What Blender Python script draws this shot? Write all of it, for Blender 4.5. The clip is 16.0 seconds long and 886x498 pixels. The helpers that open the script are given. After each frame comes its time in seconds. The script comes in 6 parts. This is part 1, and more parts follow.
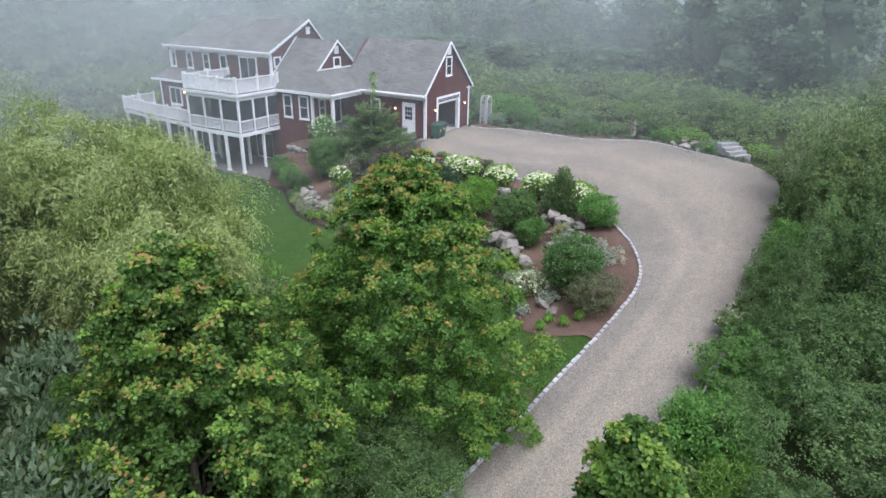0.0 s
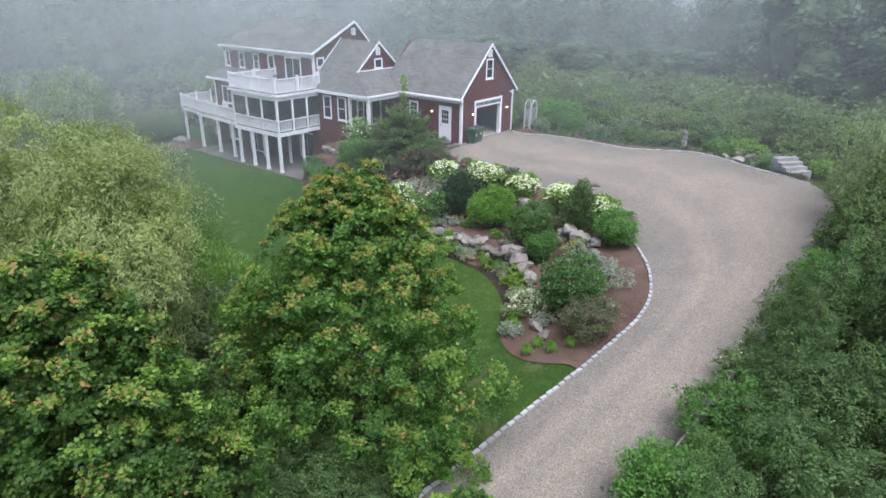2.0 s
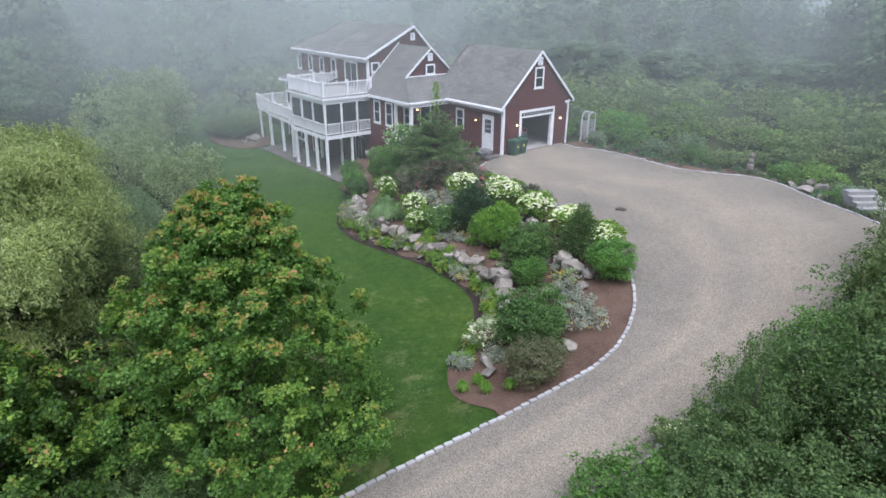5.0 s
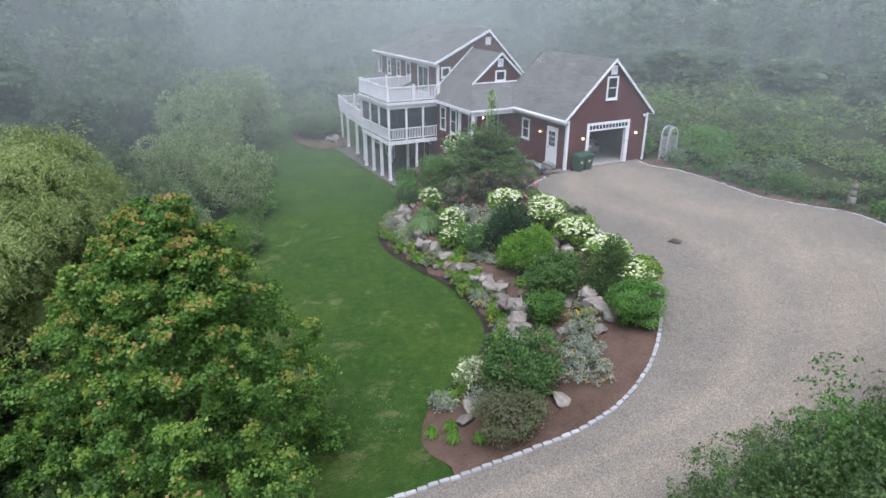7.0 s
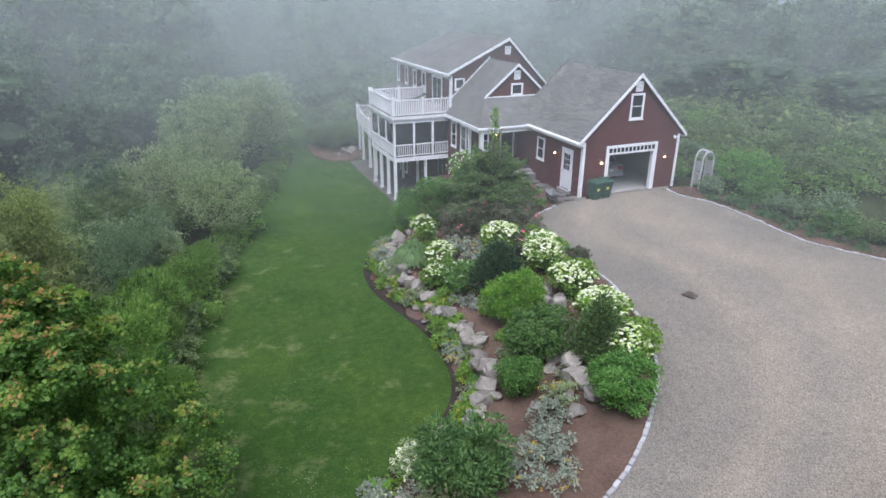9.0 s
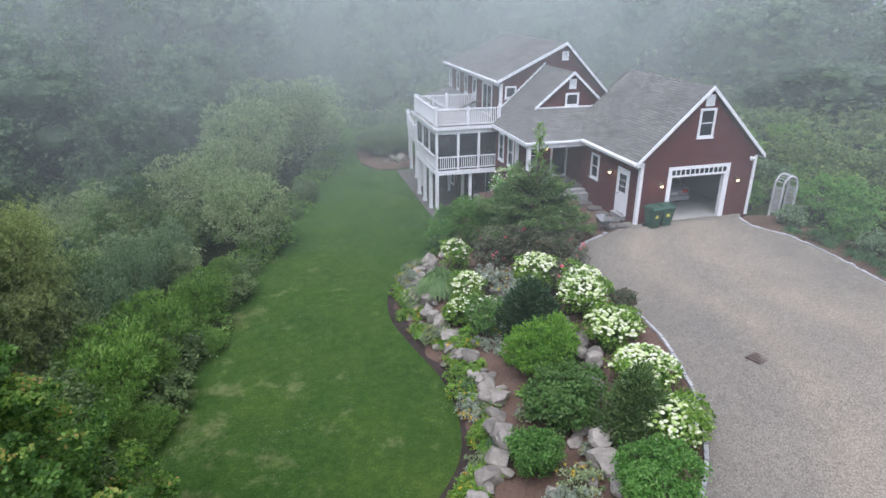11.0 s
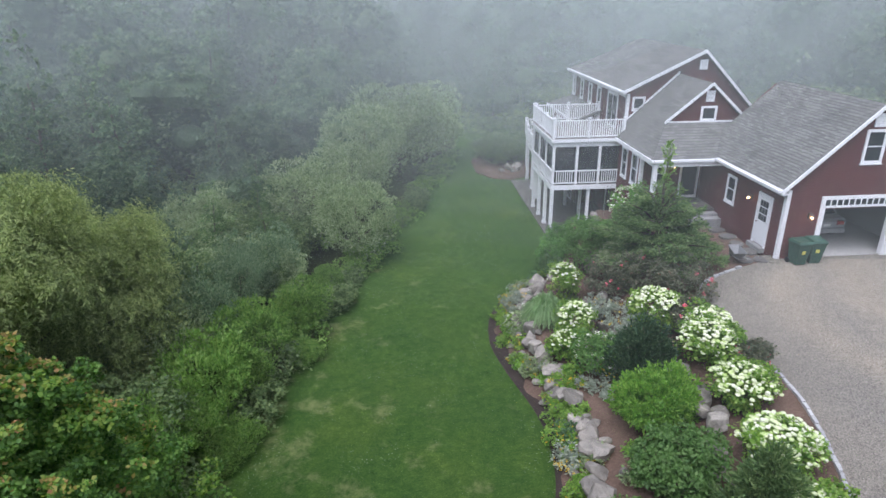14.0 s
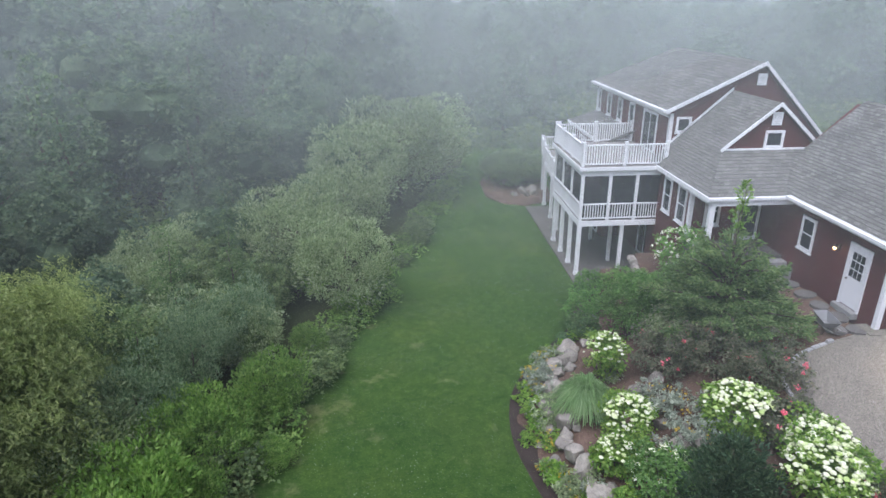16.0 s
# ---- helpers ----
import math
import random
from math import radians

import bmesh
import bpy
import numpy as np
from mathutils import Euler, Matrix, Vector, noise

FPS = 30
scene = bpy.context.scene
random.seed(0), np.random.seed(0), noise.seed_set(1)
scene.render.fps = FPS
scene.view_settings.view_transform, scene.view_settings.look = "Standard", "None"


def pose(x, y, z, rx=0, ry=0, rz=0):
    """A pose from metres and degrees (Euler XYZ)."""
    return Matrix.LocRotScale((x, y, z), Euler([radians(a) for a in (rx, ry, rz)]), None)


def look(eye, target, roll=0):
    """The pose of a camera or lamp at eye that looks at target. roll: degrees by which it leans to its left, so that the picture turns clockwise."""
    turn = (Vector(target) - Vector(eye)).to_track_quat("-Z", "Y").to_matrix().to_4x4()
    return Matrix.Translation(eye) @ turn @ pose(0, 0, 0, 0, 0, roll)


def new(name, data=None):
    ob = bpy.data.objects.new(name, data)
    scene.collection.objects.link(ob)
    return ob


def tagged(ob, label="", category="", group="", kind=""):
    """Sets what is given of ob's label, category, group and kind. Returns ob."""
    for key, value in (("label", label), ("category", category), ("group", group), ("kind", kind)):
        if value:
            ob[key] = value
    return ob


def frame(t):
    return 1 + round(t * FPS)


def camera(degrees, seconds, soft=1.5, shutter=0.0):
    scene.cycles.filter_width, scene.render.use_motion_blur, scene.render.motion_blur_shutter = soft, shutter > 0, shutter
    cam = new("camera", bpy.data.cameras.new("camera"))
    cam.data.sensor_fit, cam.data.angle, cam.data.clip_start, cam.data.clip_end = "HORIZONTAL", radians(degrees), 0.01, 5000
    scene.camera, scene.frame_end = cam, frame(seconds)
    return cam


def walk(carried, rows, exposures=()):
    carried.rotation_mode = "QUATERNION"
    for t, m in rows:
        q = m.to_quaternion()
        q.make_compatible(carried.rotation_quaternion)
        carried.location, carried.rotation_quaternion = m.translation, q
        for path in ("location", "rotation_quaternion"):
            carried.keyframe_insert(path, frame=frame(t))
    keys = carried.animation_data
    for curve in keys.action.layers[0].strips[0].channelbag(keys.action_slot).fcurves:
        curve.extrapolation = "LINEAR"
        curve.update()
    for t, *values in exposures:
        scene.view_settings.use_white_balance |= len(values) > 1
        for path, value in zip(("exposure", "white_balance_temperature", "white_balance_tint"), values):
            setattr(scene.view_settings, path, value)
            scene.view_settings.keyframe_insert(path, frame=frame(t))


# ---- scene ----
cam = camera(70.7, 16.0)
PATH = [
    (0, (-37.258, -23.074, 9.786), (-35.658, -22.152, 9.019), 1.0),
    (0.5, (-36.599, -23.623, 9.832), (-35.029, -22.651, 9.064), 1.0),
    (1, (-35.782, -24.203, 9.891), (-34.247, -23.178, 9.119), 0.8),
    (1.5, (-34.958, -24.775, 9.841), (-33.463, -23.693, 9.071), 0.8),
    (2, (-34.133, -25.359, 9.821), (-32.681, -24.219, 9.052), 0.7),
    (2.5, (-33.246, -25.95, 9.77), (-31.837, -24.756, 9.003), 0.7),
    (3, (-32.366, -26.576, 9.804), (-31.006, -25.327, 9.036), 0.5),
    (3.5, (-31.367, -27.165, 9.79), (-30.058, -25.863, 9.023), 0.5),
    (4, (-30.54, -27.856, 10.012), (-29.282, -26.508, 9.238), 0.4),
    (4.2, (-30.2, -28.083, 10.031), (-28.956, -26.722, 9.257), 0.4),
    (6.3, (-25.326, -29.584, 10.076), (-24.358, -28.01, 9.311), 0.3),
    (6.5, (-24.845, -29.62, 10.142), (-23.914, -28.025, 9.374), 0.3),
    (7, (-23.775, -29.432, 10.176), (-22.917, -27.796, 9.408), 0.2),
    (7.5, (-22.62, -29.043, 10.294), (-21.843, -27.368, 9.525), 0.1),
    (8, (-21.418, -28.485, 10.354), (-20.68, -26.792, 9.585), 0.1),
    (8.2, (-20.916, -28.268, 10.374), (-20.182, -26.574, 9.606), 0.1),
    (10.3, (-17.158, -25.519, 10.314), (-16.581, -23.763, 9.551), 0.2),
    (10.5, (-16.918, -25.27, 10.354), (-16.366, -23.507, 9.589), 0.1),
    (11, (-16.437, -24.787, 10.429), (-15.944, -23.006, 9.663), -0.0),
    (11.5, (-16.201, -24.371, 10.465), (-15.745, -22.581, 9.699), -0.1),
    (12, (-15.989, -24.068, 10.527), (-15.559, -22.27, 9.762), -0.2),
    (12.5, (-15.854, -23.903, 10.623), (-15.459, -22.097, 9.861), -0.2),
    (13, (-15.746, -23.814, 10.584), (-15.442, -21.99, 9.823), -0.3),
    (13.5, (-15.729, -23.686, 10.701), (-15.553, -21.847, 9.934), -0.6),
    (14, (-15.732, -23.134, 10.558), (-15.599, -21.289, 9.799), -0.7),
    (14.5, (-15.714, -22.064, 10.494), (-15.585, -20.217, 9.736), -0.6),
    (15, (-15.647, -20.511, 10.345), (-15.521, -18.661, 9.594), -0.6),
    (15.5, (-15.613, -18.732, 10.258), (-15.486, -16.882, 9.508), -0.5),
    (16, (-15.585, -17.2, 10.256), (-15.454, -15.348, 9.513), -0.3),
]
walk(cam, [(t, look(eye, target, roll)) for t, eye, target, roll in PATH], [(0, 1.16, 5930, 18), (4, 1.13, 5930, 18), (7, 1.03, 5930, 18), (16, 1.03, 5930, 18)])

# ---- light ----
scene.cycles.transparent_max_bounces = 40
SUN_DIR = (-0.22, -0.36, 0.91)
world = bpy.data.worlds.new("sky")
scene.world = world
world.use_nodes = True
wn = world.node_tree.nodes
sky = wn.new("ShaderNodeTexSky")
sky.sky_type, sky.sun_disc = "NISHITA", False
sky.sun_elevation, sky.sun_rotation = radians(65), radians(212)
sky.altitude, sky.air_density, sky.dust_density, sky.ozone_density = 0, 1.0, 1.5, 1.5
hsv = wn.new("ShaderNodeHueSaturation")
hsv.inputs["Saturation"].default_value = 0.45
world.node_tree.links.new(sky.outputs[0], hsv.inputs["Color"])
world.node_tree.links.new(hsv.outputs[0], wn["Background"].inputs["Color"])
wn["Background"].inputs["Strength"].default_value = 0.12
sun = new("sun", bpy.data.lights.new("sun", "SUN"))
sun.data.energy, sun.data.angle, sun.data.color = 1.9, radians(50), (1.0, 0.99, 0.97)
sun.matrix_world = look((SUN_DIR[0] * 60, SUN_DIR[1] * 60, SUN_DIR[2] * 60), (0, 0, 0))


# ---- materials ----
def shader(name, rough=0.8, spec=0.3, metal=0.0):
    m = bpy.data.materials.new(name)
    m.use_nodes = True
    nt = m.node_tree
    b = nt.nodes["Principled BSDF"]
    b.inputs["Roughness"].default_value = rough
    b.inputs["Specular IOR Level"].default_value = spec
    b.inputs["Metallic"].default_value = metal
    return m, nt, b


def node(nt, kind, **kw):
    n = nt.nodes.new(kind)
    for k, v in kw.items():
        n.inputs[k].default_value = v
    return n


def coords(nt, space="Object"):
    return nt.nodes.new("ShaderNodeTexCoord").outputs[space]


def fac_noise(nt, vec, scale, detail=4.0, rough=0.6):
    n = node(nt, "ShaderNodeTexNoise", Scale=scale, Detail=detail, Roughness=rough)
    nt.links.new(vec, n.inputs["Vector"])
    return n.outputs["Fac"]


def ramp(nt, fac, stops):
    r = nt.nodes.new("ShaderNodeValToRGB")
    e = r.color_ramp.elements
    while len(e) < len(stops):
        e.new(0.5)
    for el, (p, c) in zip(e, stops):
        el.position, el.color = p, (*c, 1)
    nt.links.new(fac, r.inputs["Fac"])
    return r.outputs["Color"]


def mix(nt, fac, a, b, mode="MIX"):
    m = nt.nodes.new("ShaderNodeMix")
    m.data_type, m.blend_type = "RGBA", mode
    if isinstance(fac, float):
        m.inputs[0].default_value = fac
    else:
        nt.links.new(fac, m.inputs[0])
    for socket, v in ((m.inputs[6], a), (m.inputs[7], b)):
        if isinstance(v, tuple):
            socket.default_value = (*v, 1)
        else:
            nt.links.new(v, socket)
    return m.outputs[2]


def bump(nt, b, height, strength=0.4, distance=0.02):
    n = node(nt, "ShaderNodeBump", Strength=strength, Distance=distance)
    nt.links.new(height, n.inputs["Height"])
    nt.links.new(n.outputs[0], b.inputs["Normal"])


def surface(name, dark, light, big=0.5, fine=18.0, rough=0.8, spec=0.3, relief=0.3, depth=0.01, metal=0.0, space="Object"):
    """A two-scale mottled surface."""
    m, nt, b = shader(name, rough, spec, metal)
    v = coords(nt, space)
    f1, f2 = fac_noise(nt, v, big), fac_noise(nt, v, fine, 6.0, 0.7)
    c1 = ramp(nt, f1, [(0.3, dark), (0.7, light)])
    c2 = ramp(nt, f2, [(0.3, dark), (0.7, light)])
    col = mix(nt, 0.5, c1, c2)
    nt.links.new(col, b.inputs["Base Color"])
    bump(nt, b, f2, relief, depth)
    return m


def random_tint(nt, col, amount=0.25):
    """Brightness that differs from object to object."""
    oi = nt.nodes.new("ShaderNodeObjectInfo")
    mr = node(nt, "ShaderNodeMapRange")
    mr.inputs["To Min"].default_value, mr.inputs["To Max"].default_value = 1 - amount, 1 + amount
    nt.links.new(oi.outputs["Random"], mr.inputs["Value"])
    h = node(nt, "ShaderNodeHueSaturation")
    nt.links.new(mr.outputs[0], h.inputs["Value"])
    nt.links.new(col, h.inputs["Color"])
    return h.outputs[0]


def leaf(name, stops, patch=0.6, rough=0.55, spec=0.3, through_light=0.5):
    """Foliage: colour from leaf to leaf, and in patches over the crown."""
    m, nt, b = shader(name, rough, spec)
    geo = nt.nodes.new("ShaderNodeNewGeometry")
    n = fac_noise(nt, coords(nt), patch, 3.0)
    a = node(nt, "ShaderNodeMath")
    a.operation = "MULTIPLY_ADD"
    nt.links.new(n, a.inputs[0])
    a.inputs[1].default_value = 0.9
    half = node(nt, "ShaderNodeMath")
    half.operation = "MULTIPLY_ADD"
    nt.links.new(geo.outputs["Random Per Island"], half.inputs[0])
    half.inputs[1].default_value, half.inputs[2].default_value = 0.75, -0.32
    nt.links.new(half.outputs[0], a.inputs[2])
    col = random_tint(nt, ramp(nt, a.outputs[0], stops), 0.16)
    nt.links.new(col, b.inputs["Base Color"])
    t = node(nt, "ShaderNodeBsdfTranslucent")
    deepen = node(nt, "ShaderNodeHueSaturation", Saturation=1.1, Value=1.5)
    nt.links.new(col, deepen.inputs["Color"])
    nt.links.new(deepen.outputs[0], t.inputs["Color"])
    ms = node(nt, "ShaderNodeMixShader", Fac=through_light)
    nt.links.new(b.outputs[0], ms.inputs[1])
    nt.links.new(t.outputs[0], ms.inputs[2])
    nt.links.new(ms.outputs[0], nt.nodes["Material Output"].inputs["Surface"])
    return m


def clapboard():
    m, nt, b = shader("red_clapboard", 0.6, 0.3)
    v = coords(nt)
    sep = nt.nodes.new("ShaderNodeSeparateXYZ")
    nt.links.new(v, sep.inputs[0])
    mul = node(nt, "ShaderNodeMath")
    mul.operation = "MULTIPLY"
    nt.links.new(sep.outputs["Z"], mul.inputs[0])
    mul.inputs[1].default_value = 8.7
    fr = node(nt, "ShaderNodeMath")
    fr.operation = "FRACT"
    nt.links.new(mul.outputs[0], fr.inputs[0])
    inv = node(nt, "ShaderNodeMath")
    inv.operation = "SUBTRACT"
    inv.inputs[0].default_value = 1.0
    nt.links.new(fr.outputs[0], inv.inputs[1])
    col = ramp(nt, fac_noise(nt, v, 0.7), [(0.3, (0.078, 0.024, 0.024)), (0.7, (0.098, 0.030, 0.028))])
    col = mix(nt, 0.35, col, ramp(nt, fac_noise(nt, v, 25.0), [(0.3, (0.065, 0.020, 0.020)), (0.75, (0.115, 0.038, 0.035))]))
    nt.links.new(col, b.inputs["Base Color"])
    bump(nt, b, inv.outputs[0], 0.9, 0.014)
    return m


def shingles(name, along):
    """Asphalt shingles in courses; along: the axis on which the courses run."""
    m, nt, b = shader(name, 0.9, 0.15)
    v = coords(nt)
    sep, com = nt.nodes.new("ShaderNodeSeparateXYZ"), nt.nodes.new("ShaderNodeCombineXYZ")
    nt.links.new(v, sep.inputs[0])
    nt.links.new(sep.outputs[along], com.inputs["X"])
    nt.links.new(sep.outputs["Z"], com.inputs["Y"])
    br = node(nt, "ShaderNodeTexBrick", Scale=1.0)
    br.inputs["Color1"].default_value, br.inputs["Color2"].default_value = (0.135, 0.135, 0.128, 1), (0.195, 0.194, 0.185, 1)
    br.inputs["Mortar"].default_value = (0.085, 0.085, 0.081, 1)
    br.inputs["Mortar Size"].default_value, br.inputs["Brick Width"].default_value, br.inputs["Row Height"].default_value = 0.009, 0.30, 0.10
    nt.links.new(com.outputs[0], br.inputs["Vector"])
    stain = ramp(nt, fac_noise(nt, v, 0.8), [(0.3, (0.84, 0.84, 0.83)), (0.7, (1.10, 1.09, 1.06))])
    grain = ramp(nt, fac_noise(nt, v, 40.0), [(0.3, (0.8, 0.8, 0.8)), (0.7, (1.15, 1.15, 1.15))])
    col = mix(nt, 1.0, mix(nt, 1.0, br.outputs["Color"], stain, "MULTIPLY"), grain, "MULTIPLY")
    nt.links.new(col, b.inputs["Base Color"])
    bump(nt, b, br.outputs["Fac"], -0.5, 0.012)
    return m


def gravel():
    m, nt, b = shader("gravel", 0.95, 0.1)
    v = coords(nt)
    vo = node(nt, "ShaderNodeTexVoronoi", Scale=40.0)
    nt.links.new(v, vo.inputs["Vector"])
    stones = ramp(nt, vo.outputs["Color"], [(0.1, (0.136, 0.122, 0.101)), (0.5, (0.220, 0.200, 0.167)), (0.9, (0.313, 0.287, 0.243))])
    big = ramp(nt, fac_noise(nt, v, 0.22, 5.0, 0.65), [(0.38, (0.93, 0.935, 0.94)), (0.5, (1.0, 0.995, 0.985)), (0.62, (1.08, 1.07, 1.05))])
    mid = ramp(nt, fac_noise(nt, v, 2.6, 10.0, 0.82), [(0.34, (0.91, 0.91, 0.91)), (0.66, (1.08, 1.08, 1.075))])
    # wheel tracks and the loose grey stone along the edge
    uv = nt.nodes.new("ShaderNodeSeparateXYZ")
    nt.links.new(coords(nt, "UV"), uv.inputs[0])
    w = node(nt, "ShaderNodeMath")
    w.operation = "MULTIPLY_ADD"
    nt.links.new(fac_noise(nt, v, 0.5, 3.0), w.inputs[0])
    w.inputs[1].default_value = 0.16
    nt.links.new(uv.outputs["X"], w.inputs[2])
    worn = ramp(nt, w.outputs[0], [(0.1, (0.80, 0.81, 0.82)), (0.26, (0.85, 0.855, 0.86)), (0.36, (1.08, 1.05, 1.0)), (0.48, (0.93, 0.93, 0.93)), (0.62, (1.08, 1.05, 1.0)), (0.82, (1.0, 0.99, 0.97)), (0.98, (0.84, 0.84, 0.84))])
    col = mix(nt, 1.0, mix(nt, 1.0, mix(nt, 1.0, stones, big, "MULTIPLY"), mid, "MULTIPLY"), worn, "MULTIPLY")
    nt.links.new(col, b.inputs["Base Color"])
    bump(nt, b, vo.outputs["Distance"], 0.6, 0.02)
    return m


def turf():
    m, nt, b = shader("turf", 0.85, 0.15)
    v = coords(nt)
    base = ramp(nt, fac_noise(nt, v, 16.0, 10.0, 0.9), [(0.34, (0.015, 0.044, 0.007)), (0.5, (0.035, 0.082, 0.0125)), (0.66, (0.085, 0.140, 0.030))])
    big = ramp(nt, fac_noise(nt, v, 0.2, 6.0, 0.65), [(0.36, (0.74, 0.84, 0.76)), (0.47, (1.0, 1.0, 1.0)), (0.58, (1.2, 1.08, 1.05)), (0.68, (1.6, 1.25, 1.3))])
    tufts = ramp(nt, fac_noise(nt, v, 3.2, 8.0, 0.8), [(0.36, (0.70, 0.78, 0.78)), (0.52, (1.0, 1.0, 1.0)), (0.66, (1.45, 1.28, 1.3))])
    col = mix(nt, 1.0, mix(nt, 1.0, base, big, "MULTIPLY"), tufts, "MULTIPLY")
    # straw-coloured dry patches, most of all on the wild side
    uv = nt.nodes.new("ShaderNodeSeparateXYZ")
    nt.links.new(v, uv.inputs[0])
    side = node(nt, "ShaderNodeMapRange")
    for k, val in (("From Min", -19.0), ("From Max", -12.5), ("To Min", 0.06), ("To Max", -0.06)):
        side.inputs[k].default_value = val
    nt.links.new(uv.outputs["X"], side.inputs["Value"])
    dry = node(nt, "ShaderNodeMath")
    dry.operation = "ADD"
    nt.links.new(fac_noise(nt, v, 0.7, 9.0, 0.72), dry.inputs[0])
    nt.links.new(side.outputs[0], dry.inputs[1])
    col = mix(nt, ramp(nt, dry.outputs[0], [(0.56, (0, 0, 0)), (0.74, (0.8, 0.8, 0.8))]), col, (0.19, 0.20, 0.085))
    # white clover heads scattered in drifts
    vo = node(nt, "ShaderNodeTexVoronoi", Scale=9.0)
    nt.links.new(v, vo.inputs["Vector"])
    dots = ramp(nt, vo.outputs["Distance"], [(0.10, (1, 1, 1)), (0.2, (0, 0, 0))])
    where = ramp(nt, fac_noise(nt, v, 0.5, 4.0, 0.6), [(0.48, (0, 0, 0)), (0.62, (0.6, 0.6, 0.6))])
    col = mix(nt, mix(nt, 1.0, dots, where, "MULTIPLY"), col, (0.38, 0.42, 0.33))
    nt.links.new(col, b.inputs["Base Color"])
    bump(nt, b, fac_noise(nt, v, 20.0, 8.0, 0.85), 1.0, 0.06)
    return m


def glass(name="window_glass", colour=(0.03, 0.035, 0.04)):
    m, nt, b = shader(name, 0.05, 0.5)
    b.inputs["Base Color"].default_value = (*colour, 1)
    return m


def screen_mesh():
    m, nt, b = shader("insect_screen", 0.7, 0.2)
    b.inputs["Base Color"].default_value = (0.035, 0.04, 0.045, 1)
    b.inputs["Alpha"].default_value = 0.6
    return m


def glow(name, colour, strength):
    m, nt, b = shader(name, 0.4)
    b.inputs["Base Color"].default_value = (0.8, 0.7, 0.5, 1)
    b.inputs["Emission Color"].default_value = (*colour, 1)
    b.inputs["Emission Strength"].default_value = strength
    return m


RED = clapboard()
WHITE = surface("white_trim_paint", (0.70, 0.71, 0.72), (0.80, 0.80, 0.80), 1.2, 30.0, 0.5, 0.35, 0.05, 0.003)
ROOF_Y, ROOF_X = shingles("shingles_long", "Y"), shingles("shingles_front", "X")
GRAVEL, TURF = gravel(), turf()
MULCH = surface("bark_mulch", (0.048, 0.031, 0.023), (0.185, 0.126, 0.096), 0.6, 12.0, 0.95, 0.1, 1.0, 0.05)
SOIL = surface("dark_soil", (0.020, 0.016, 0.014), (0.055, 0.042, 0.036), 1.2, 26.0, 0.95, 0.15, 0.9, 0.03)
FLOOR_WOOD = surface("woodland_floor", (0.025, 0.035, 0.014), (0.06, 0.075, 0.03), 0.4, 6.0, 0.95, 0.1, 0.8, 0.06)
CONCRETE = surface("concrete", (0.26, 0.25, 0.24), (0.38, 0.37, 0.35), 0.6, 20.0, 0.9, 0.2, 0.2, 0.006)
PAVING = surface("patio_paving", (0.085, 0.080, 0.072), (0.15, 0.142, 0.128), 0.8, 14.0, 0.9, 0.2, 0.3, 0.008)
FIELD_GRANITE = surface("step_granite", (0.20, 0.20, 0.195), (0.34, 0.335, 0.325), 2.0, 40.0, 0.9, 0.2, 0.4, 0.01)
BARK = surface("bark", (0.06, 0.05, 0.04), (0.17, 0.15, 0.125), 2.0, 18.0, 0.95, 0.1, 0.9, 0.03)
GLASS, SCREEN = glass(), screen_mesh()
DARK = surface("painted_attic_shade", (0.03, 0.03, 0.032), (0.06, 0.058, 0.056), 1.0, 10.0, 0.8, 0.2, 0.1)
INNER = surface("garage_plaster", (0.20, 0.195, 0.19), (0.29, 0.285, 0.275), 0.6, 12.0, 0.85, 0.2, 0.1)
BIN_GREEN = surface("green_bin_plastic", (0.020, 0.060, 0.040), (0.032, 0.080, 0.055), 1.5, 40.0, 0.45, 0.4, 0.1, 0.003)
BLACK = surface("black_rubber", (0.015, 0.015, 0.015), (0.03, 0.03, 0.03), 3.0, 40.0, 0.7, 0.3, 0.1)
IRON = surface("cast_iron", (0.09, 0.072, 0.06), (0.19, 0.15, 0.125), 5.0, 40.0, 0.7, 0.4, 0.3, 0.004, 0.5)
OLD_WOOD = surface("weathered_wood", (0.17, 0.16, 0.15), (0.30, 0.285, 0.265), 3.0, 30.0, 0.9, 0.15, 0.4, 0.006)
BULB = glow("lit_bulb", (1.0, 0.52, 0.19), 9.0)
SILVER = surface("silver_car_paint", (0.35, 0.36, 0.37), (0.45, 0.46, 0.47), 1.0, 60.0, 0.3, 0.5, 0.02, 0.002, 0.6)


# arbor white, greyed in its colour to imitate the mist before it
HAZED_WHITE = surface("haze_greyed_white", (0.40, 0.41, 0.40), (0.54, 0.54, 0.53), 1.5, 30.0, 0.7, 0.25, 0.1, 0.003)
TIN = surface("galvanised_tray", (0.15, 0.153, 0.155), (0.24, 0.243, 0.245), 2.0, 30.0, 0.6, 0.4, 0.1, 0.003, 0.3)
YELLOW_STICKER = surface("yellow_sticker", (0.45, 0.42, 0.08), (0.55, 0.52, 0.12), 3.0, 30.0)
PINK_LENS = surface("red_lens", (0.25, 0.01, 0.01), (0.35, 0.02, 0.02), 5.0, 40.0, 0.2, 0.5)


